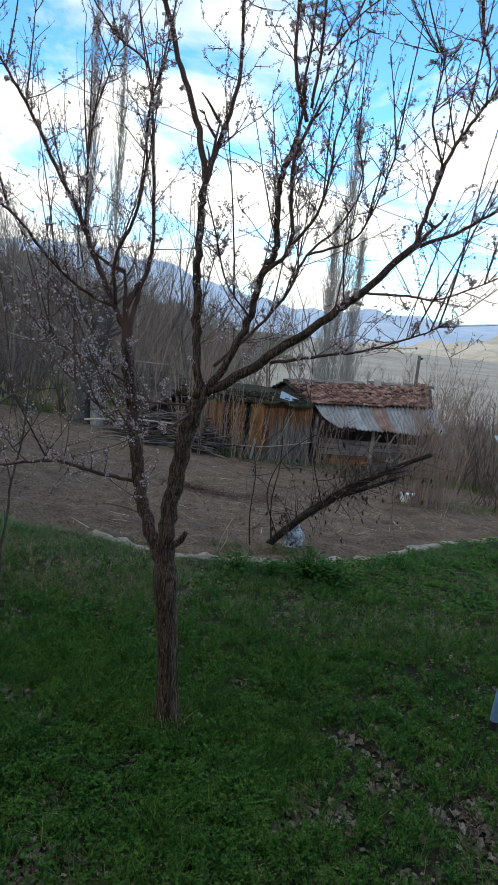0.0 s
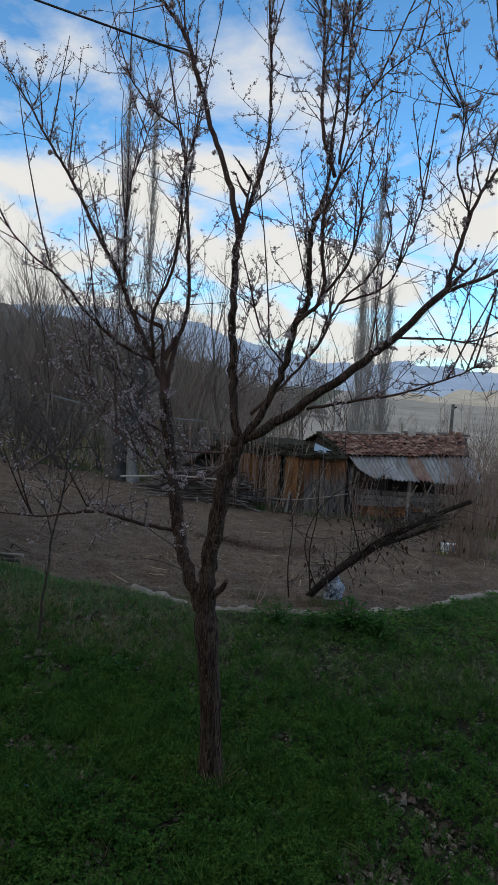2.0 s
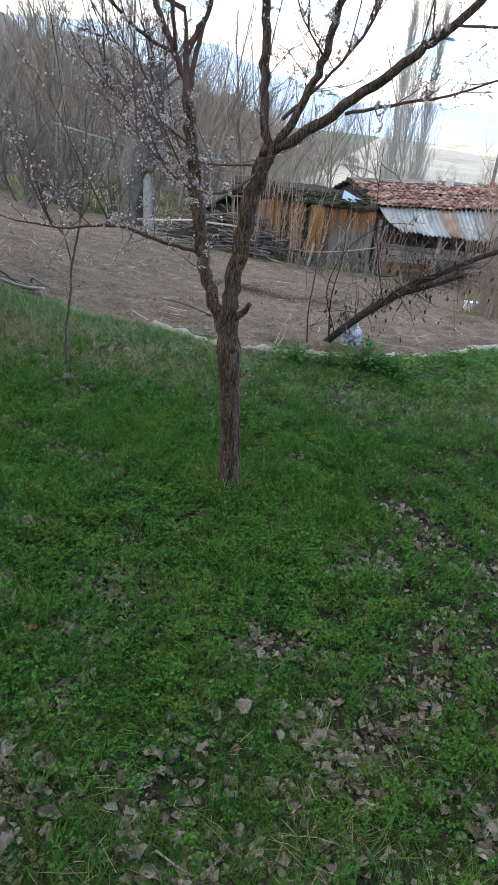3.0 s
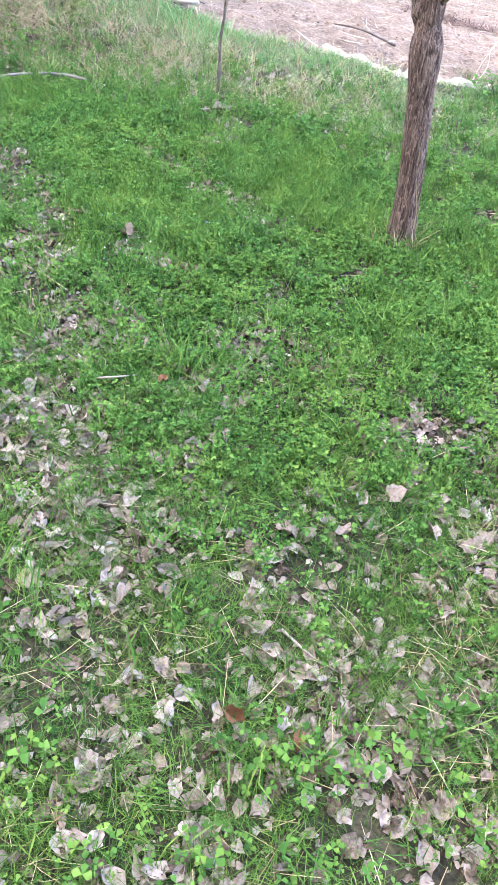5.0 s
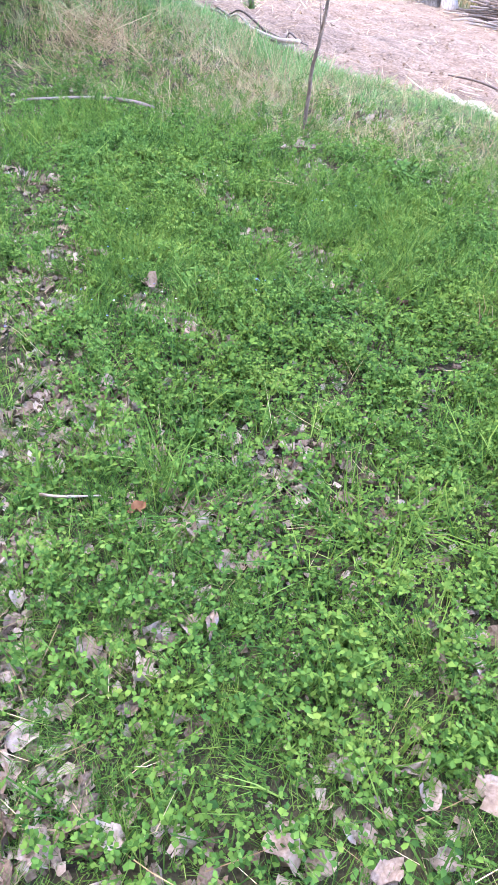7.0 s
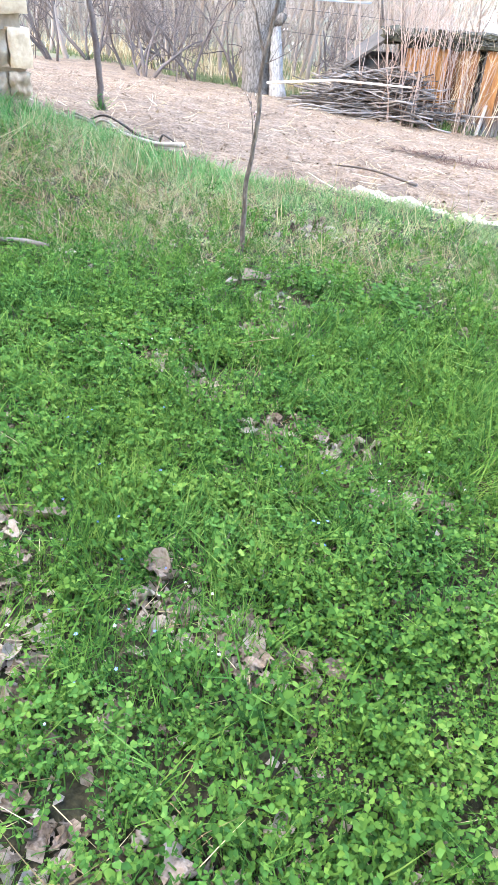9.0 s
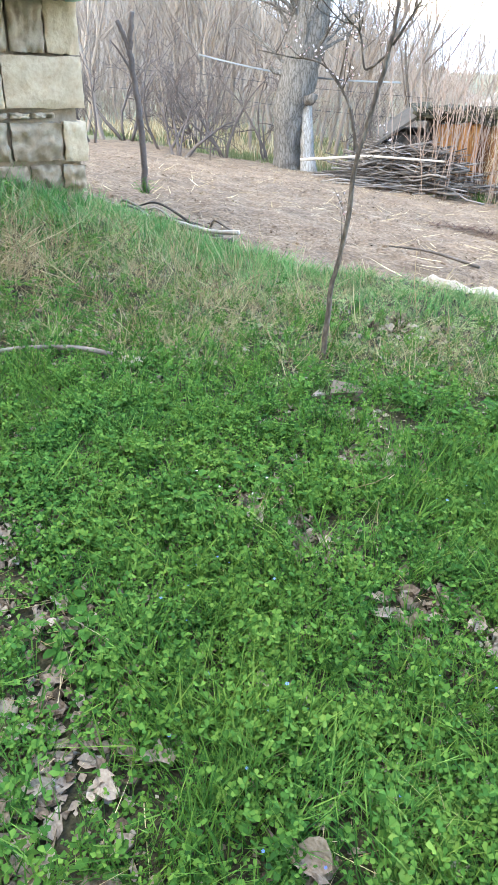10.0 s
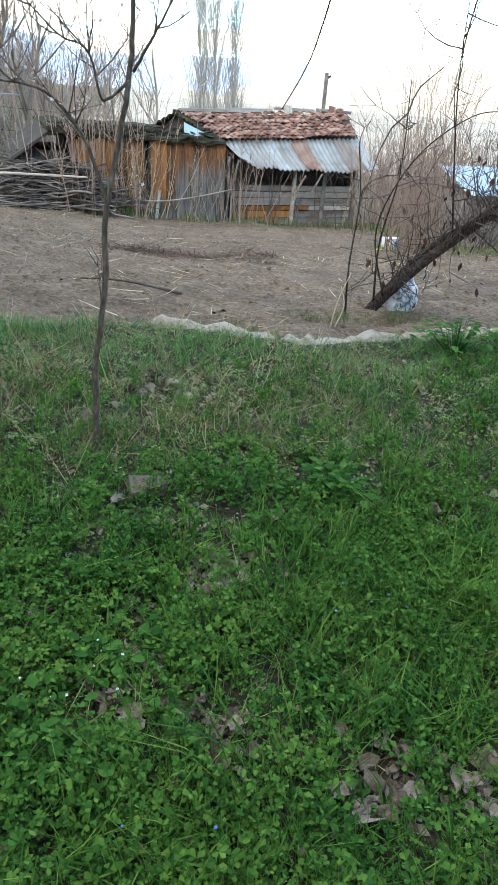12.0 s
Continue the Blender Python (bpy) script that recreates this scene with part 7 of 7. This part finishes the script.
    dry = lambda x, y: np.clip(mat_(x, y) + 0.75 * blot(x, y, -4.8, 4.7, 0.9, 0.5) + 0.5 * blot(x, y, -5.2, 5.9, 0.5, 0.4) + 0.6 * blot(x, y, -5.4, 5.6, 0.35, 0.45) + 0.6 * blot(x, y, -1.12, 0.5, 0.16, 0.24) + 0.6 * blot(x, y, -1.86, 2.60, 0.11, 0.11) + 0.5 * blot(x, y, -0.8, 0.75, 0.15, 0.15)
                               + 0.40 * np.clip((-2.0 - x) / 0.6, 0.12, 1) * edge(x, y) * gaps(x + 4, y) + 0.012 + 0.03 * litter_amount(x, y), 0, 1)
    for k in range(4):
        t, f = tuft_template(140 + k, 6, 0.9, 0.0065, 0.22)
        x, y = scatter(rs, 8000, -7.0, 1.0, -0.6, 6.4, dry)
        pieces.append(spread(t, f, x, y, rs, (0.04, 0.14), lean=0.8))
        t, f = tuft_template(150 + k, 4, 0.35, 0.006, 0.25)
        x, y = scatter(rs, 900, -6.6, -2.2, 3.9, 6.6, lambda x, y: np.clip(0.22 * edge(x, y) * np.clip(0.4 + wobble(x, y, 4.4, 0.9), 0, 1) + 0.55 * blot(x, y, -5.0, 5.3, 0.75, 0.5) * gaps(x, y) + 0.3 * blot(x, y, -4.4, 4.9, 0.6, 0.4), 0, 1))
        pieces.append(spread(t, f, x, y, rs, (0.08, 0.24), lean=0.38))
    # a mound of long arching dry grass on the bank
    for k in range(3):
        t, f = tuft_template(180 + k, 8, 1.1, 0.006, 0.22)
        x, y = rs.normal(-5.62, 0.22, 70), rs.normal(4.45, 0.20, 70)
        pieces.append(spread(t, f, x, y, rs, (0.08, 0.22), lean=0.9))
    # pale withered stalks round the foot of the tree
    t, f = tuft_template(155, 5, 0.8, 0.014, 0.10)
    x, y = rs.normal(-1.86, 0.07, 14), rs.normal(2.57, 0.05, 14)
    pieces.append(spread(t, f, x, y, rs, (0.08, 0.20), lean=0.25))
    # long bent stalks
    t, f = blade_template(0.45, 0.006)
    x = np.array([-3.93, -3.90, -3.86, -3.08, -3.02, -3.12, -3.62, -3.70, -3.3, -4.3, -4.5, -2.6, -1.80, -1.92, -1.83])
    y = np.array([4.30, 4.36, 4.40, 4.42, 4.40, 4.50, 4.14, 4.30, 4.9, 4.6, 4.9, 4.6, 2.55, 2.54, 2.68])
    pieces.append(spread(t, f, x, y, rs, (0.22, 0.42), lean=0.35))
    # flat straw stems
    t, f = blade_template(0.10, 0.007)
    t = np.stack([t[:, 0], t[:, 2], t[:, 1] * 0.6 + 0.12], 1)
    x, y = scatter(rs, 21000, -6.5, 1.5, -0.8, 6.2, lambda x, y: np.clip(0.06 + 0.8 * litter_amount(x, y) + mat_(x, y) + 0.3 * edge(x, y) * (1.05 - gaps(x, y)), 0, 1))
    pieces.append(spread(t, f, x, y, rs, (0.03, 0.15), z=0.006, lean=0.25))
    stuff("dry_grass", "bleached dry grass and straw", "grass", pieces, "straw")

    pieces = []
    for k in range(14):
        t, f = leaf_template(160 + k)
        x, y = scatter(rs, 3900, -5.6, 1.8, -2.0, 5.0, lambda x, y: np.clip(0.014 + 1.15 * litter_amount(x, y) ** 1.3 * np.clip(0.62 + 1.0 * lumps(x, y, 6.5), 0.15, 1), 0, 1))
        pieces.append(spread(t, f, x, y, rs, (0.016, 0.072), z=0.012, lean=0.5))
    # crumbs of broken leaf and bark under the litter
    crumbs = []
    for k in range(4):
        r2 = random.Random(700 + k)
        t = np.array([(math.cos(q * 1.05) * r2.uniform(0.2, 0.7), math.sin(q * 1.05) * r2.uniform(0.15, 0.5), r2.uniform(-0.05, 0.3)) for q in range(6)])
        x, y = scatter(rs, 36000, -5.6, 1.8, -2.0, 5.0, lambda x, y: 0.14 + 0.80 * litter_amount(x, y) * np.clip(0.55 + 0.9 * lumps(x, y, 6.5), 0.15, 1))
        crumbs.append(spread(t, np.array([(0, 1, 2, 3), (0, 3, 4, 5)]), x, y, rs, (0.008, 0.042), z=0.004, lean=0.55))
    stuff("leaf_crumbs", "broken brown crumbs of leaf and stalk on the soil", "leaves", crumbs, "litter")
    stuff("leaf_litter", "crumpled pale brown fallen leaves among the clover", "leaves", pieces, "litter", True)


plant_lawn()


def dead_leaf(x, y, size, seed, label, material="litter", lift=0.035):
    v, f = leaf_template(seed)
    me = bulk("dead_leaf", v * size, f, [material], None, True)
    ob = new("dead_leaf", me)
    ob.location = (x, y, gz(x, y) + lift)
    ob.rotation_euler = (0.25 * math.sin(seed), 0.25 * math.cos(seed * 2), seed * 1.7)
    tagged(ob, label, "leaf")


for i, (x, y, s) in enumerate(((-1.43, 0.91, 0.085), (-1.71, 0.63, 0.09), (-1.55, 0.68, 0.07), (-2.25, 1.09, 0.06), (-2.86, 2.66, 0.07), (-3.10, 1.97, 0.085),
                               (-2.80, 1.41, 0.075), (-2.76, 1.29, 0.06), (-2.04, 0.20, 0.08), (-1.28, 1.20, 0.07), (-2.05, 0.90, 0.06), (-3.42, 2.05, 0.07))):
    dead_leaf(x, y, s, 200 + i, "crumpled pale dead leaf lying on the clover")
dead_leaf(-2.39, 1.06, 0.055, 230, "curled orange-brown dead leaf on the clover", "russet")
dead_leaf(-1.62, 0.02, 0.06, 231, "curled russet-brown dead leaf in the litter", "russet")
dead_leaf(-1.45, 0.03, 0.055, 232, "curled russet-brown dead leaf in the litter", "russet")


def weed(at, r, h, seed, label, count=46, leaf=0.05, material="leafy"):
    """A leafy weed clump: many broad leaves on stems."""
    rng = random.Random(seed)
    ob = thing("weed_clump", label, "weed", (at[0], at[1], gz(*at)))
    g = Geo()
    for _ in range(count):
        a, q = rng.uniform(0, 6.28), rng.random()
        tip = Vector((math.cos(a) * r * q, math.sin(a) * r * q, h * rng.uniform(0.3, 1.0) * (1 - 0.4 * q)))
        b = a + rng.uniform(-0.7, 0.7)
        e = Vector((math.cos(b), math.sin(b), rng.uniform(-0.3, 0.4))).normalized()
        s = e.cross(Vector((0, 0, 1))).normalized()
        ln = leaf * rng.uniform(0.6, 1.2)
        g.tube([(tip.x * 0.2, tip.y * 0.2, -0.01), tip], [0.002, 0.001], 3, cap=False)
        up = Vector((0, 0, 1))
        g.add([tip, tip + e * ln * 0.35 + s * ln * 0.34 + up * ln * 0.1, tip + e * ln * 0.75 + s * ln * 0.24 + up * ln * 0.06, tip + e * ln,
               tip + e * ln * 0.75 - s * ln * 0.24 + up * ln * 0.06, tip + e * ln * 0.35 - s * ln * 0.34 + up * ln * 0.1], [(0, 1, 2, 3), (0, 3, 4, 5)])
    part("leaves", g, material, ob, kind="stuff")


for at, r, h, k, c in (((-1.74, 5.05), 0.22, 0.22, 1, 120), ((-1.10, 5.10), 0.26, 0.32, 2, 240), ((-0.82, 4.98), 0.22, 0.22, 9, 150), ((-1.42, 5.0), 0.18, 0.18, 10, 110), ((-0.15, 5.6), 0.3, 0.16, 3, 90), ((0.9, 6.1), 0.3, 0.2, 4, 90), ((-2.85, 3.75), 0.17, 0.12, 5, 110),
                       ((-6.95, 8.7), 0.16, 0.2, 6, 60), ((-3.4, 17.2), 0.3, 0.3, 7, 70), ((-0.9, 5.2), 0.15, 0.2, 8, 60)):
    weed(at, r, h, k + 300, "bright green leafy weed clump by the kerb" if k < 5 or k >= 8 else "bright green leafy weed clump", c, 0.05 if k < 3 or k > 7 else 0.036)
for at, r, h, k, c in (((-3.58, 3.05), 0.20, 0.10, 331, 70), ((-3.70, 2.85), 0.18, 0.09, 332, 60), ((-3.15, 3.85), 0.16, 0.10, 333, 60), ((-3.72, 2.30), 0.13, 0.07, 334, 40), ((-3.02, 3.55), 0.14, 0.08, 335, 40)):
    weed(at, r, h, k, "low mallow plant with rounded green leaves", c, 0.034)
weed((-1.45, 0.02), 0.10, 0.05, 320, "broad-leaved green plant in the litter", 26, 0.028)
weed((-2.30, -0.02), 0.12, 0.06, 321, "broad-leaved green plant in the litter", 30, 0.03)
weed((-1.15, 0.25), 0.12, 0.07, 323, "broad-leaved green plant in the litter", 34, 0.03)


# ---------------------------------------------------------------- stalks and clods on the field
def field_litter():
    rs = np.random.RandomState(8)
    pieces = []
    t, f = blade_template(0.12, 0.026)
    t = np.stack([t[:, 0], t[:, 2], t[:, 1] * 0.5 + 0.05], 1)
    x, y = rs.uniform(-11, 5, 52000), rs.uniform(4.5, 20, 52000)
    ok = (y > edge_y(x) + 0.15) & (rs.uniform(0, 1, 52000) < np.clip(0.35 + 0.5 * lumps(x, y, 0.45) + 0.3 * lumps(x, y, 1.3) + 0.04 * (y - 6), 0.06, 1))
    pieces.append(spread(t, f, x[ok], y[ok], rs, (0.03, 0.15), lean=0.45))
    t, f = blade_template(0.15, 0.02)
    t = np.stack([t[:, 0], t[:, 2], t[:, 1] * 0.5 + 0.05], 1)
    x, y = rs.uniform(-9, 4, 3600), rs.uniform(4.8, 18, 3600)
    ok = (y > edge_y(x) + 0.2) & (rs.uniform(0, 1, 3600) < np.clip(0.4 + 0.7 * lumps(x, y, 0.6), 0.05, 1))
    bright = spread(t, f, x[ok], y[ok], rs, (0.08, 0.30), z=0.012, lean=0.35)
    stuff("pale_stalks", "bleached broken maize stalks lying on the field", "straw", [bright], "straw")
    stuff("field_straw", "pale broken stalks and straw scattered on the field", "straw", pieces, "stalk")
    t = np.array([(1, 0, 0.1), (0, 1, 0), (-1, 0, 0.1), (0, -1, 0), (0.1, 0, 0.8), (0, 0, -0.6)])
    fc = np.array([(0, 1, 4), (1, 2, 4), (2, 3, 4), (3, 0, 4)])
    lump = []
    for count, size in ((30000, (0.006, 0.020)), (3000, (0.018, 0.038))):
        x, y = rs.uniform(-11, 5, count), rs.uniform(4.5, 20, count)
        ok = (y > edge_y(x) + 0.12) & (rs.uniform(0, 1, count) < np.clip(0.5 + 0.6 * lumps(x, y, 0.8) + 0.4 * lumps(x, y, 2.3), 0.08, 1))
        lump.append(spread(t * np.array([1, 0.8, 0.8]), fc, x[ok], y[ok], rs, size, lean=0.5))
    stuff("clods", "crumbled clods of brown soil", "soil", lump, "field_soil")
    # green fringe by the shed and under the trees
    pieces = []
    for k in range(3):
        t, f = tuft_template(170 + k, 8, 0.4, 0.03, 0.2)
        x, y = rs.uniform(-16, 9, 5200), rs.uniform(15, 34, 5200)
        line = 17.9 + 0.27 * (x + 2.7)
        keep = ((np.abs(y - line) < 0.45) & (x > -4.5) & (x < 6)) | ((x < -5) & (y > 20.3) & (wobble(x, y, 0.8, 1) > -0.8)) | ((x > 2) & (y > 17) & (y < 21))
        pieces.append(spread(t, f, x[keep], y[keep], rs, (0.10, 0.26), lean=0.2))
    t, f = tuft_template(175, 9, 0.5, 0.02, 0.2)
    x, y = rs.uniform(0.8, 6.0, 2200), rs.uniform(11.6, 15.5, 2200)
    keep = np.abs(y - 13.1 - 0.2 * (x - 1)) < 0.55
    pieces.append(spread(t, f, x[keep], y[keep], rs, (0.06, 0.16), lean=0.3))
    t, f = tuft_template(176, 9, 0.5, 0.012, 0.2)
    for px, py, q in ((-1.95, 6.45, 0.16), (-1.4, 6.6, 0.14), (-0.7, 17.2, 0.5), (0.6, 17.4, 0.6), (-2.9, 6.0, 0.12)):
        x, y = rs.normal(px, q, 60), rs.normal(py, q * 0.5, 60)
        pieces.append(spread(t, f, x, y, rs, (0.05, 0.12), lean=0.35))
    stuff("field_edge_grass", "sparse green grass along the far field edge", "grass", pieces, "wild_grass")
    pieces = []
    t, f = tuft_template(190, 7, 0.3, 0.02, 0.3)
    x, y = rs.uniform(-18, -4, 600), rs.uniform(21, 32, 600)
    pieces.append(spread(t, f, x, y, rs, (0.3, 0.7), lean=0.25))
    stuff("far_dry_grass", "tall pale dry grass among the far trees", "grass", pieces, "straw")


field_litter()


def speedwell():
    """Tiny blue and white flowers scattered in the clover."""
    rs = np.random.RandomState(12)
    for name, label, material, spots in (("blue_flowers", "tiny blue speedwell flowers in the clover", "flower_blue", ((-3.09, 1.74), (-2.92, 3.15), (-3.3, 2.2), (-2.75, 2.3), (-3.5, 2.6))),
                                         ("white_flowers", "tiny white flowers in the clover", "box_white", ((-3.0, 1.77), (-2.5, 2.6), (-3.6, 3.0)))):
        v = [(0, 0, 0.2)]
        f = []
        for k in range(5):
            a = k * 1.2566
            i = len(v)
            v += [(math.cos(a - 0.5) * 0.7, math.sin(a - 0.5) * 0.7, 0.35), (math.cos(a), math.sin(a), 0.3), (math.cos(a + 0.5) * 0.7, math.sin(a + 0.5) * 0.7, 0.35)]
            f.append((0, i, i + 1, i + 2))
        x = np.concatenate([rs.normal(px, 0.10, 9) for px, py in spots])
        y = np.concatenate([rs.normal(py, 0.10, 9) for px, py in spots])
        stuff(name, label, "flowers", [spread(np.array(v), np.array(f), x, y, rs, (0.003, 0.005), z=0.055, lean=0.3)], material)


speedwell()


# ---------------------------------------------------------------- a row of dark rotting debris on the field
def field_debris():
    rs = np.random.RandomState(23)
    t, f = blade_template(0.20, 0.05)
    t = np.stack([t[:, 0], t[:, 2], t[:, 1] * 0.6 + 0.08], 1)
    u = rs.uniform(0, 1, 900)
    x, y = -3.75 + 2.2 * u + rs.normal(0, 0.12, 900), 10.75 - 0.35 * u + 0.18 * np.sin(u * 9) + rs.normal(0, 0.20, 900) * (0.5 + u)
    stuff("field_debris", "row of dark rotting stalks and twigs on the field", "debris", [spread(t, f, x, y, rs, (0.05, 0.19), z=0.004, lean=0.22)], "withered")
    k = np.arange(900) % 9 == 0
    stuff("debris_straw", "pale broken stalks among the dark debris", "straw", [spread(t * np.array([0.5, 1, 1]), f, x[k], y[k], rs, (0.06, 0.22), z=0.012, lean=0.12)], "stalk")


field_debris()
lying_stick("stick", "dry pale stalk leaning at the kerb", [(-2.09, 6.2, 0.0), (-2.04, 6.25, 0.20), (-1.95, 6.3, 0.41)], 0.006, "reed_twig")
lying_stick("stick", "dry pale stalk leaning at the kerb", [(-2.06, 6.2, 0.0), (-1.99, 6.25, 0.18), (-2.01, 6.3, 0.31)], 0.005, "reed_twig")
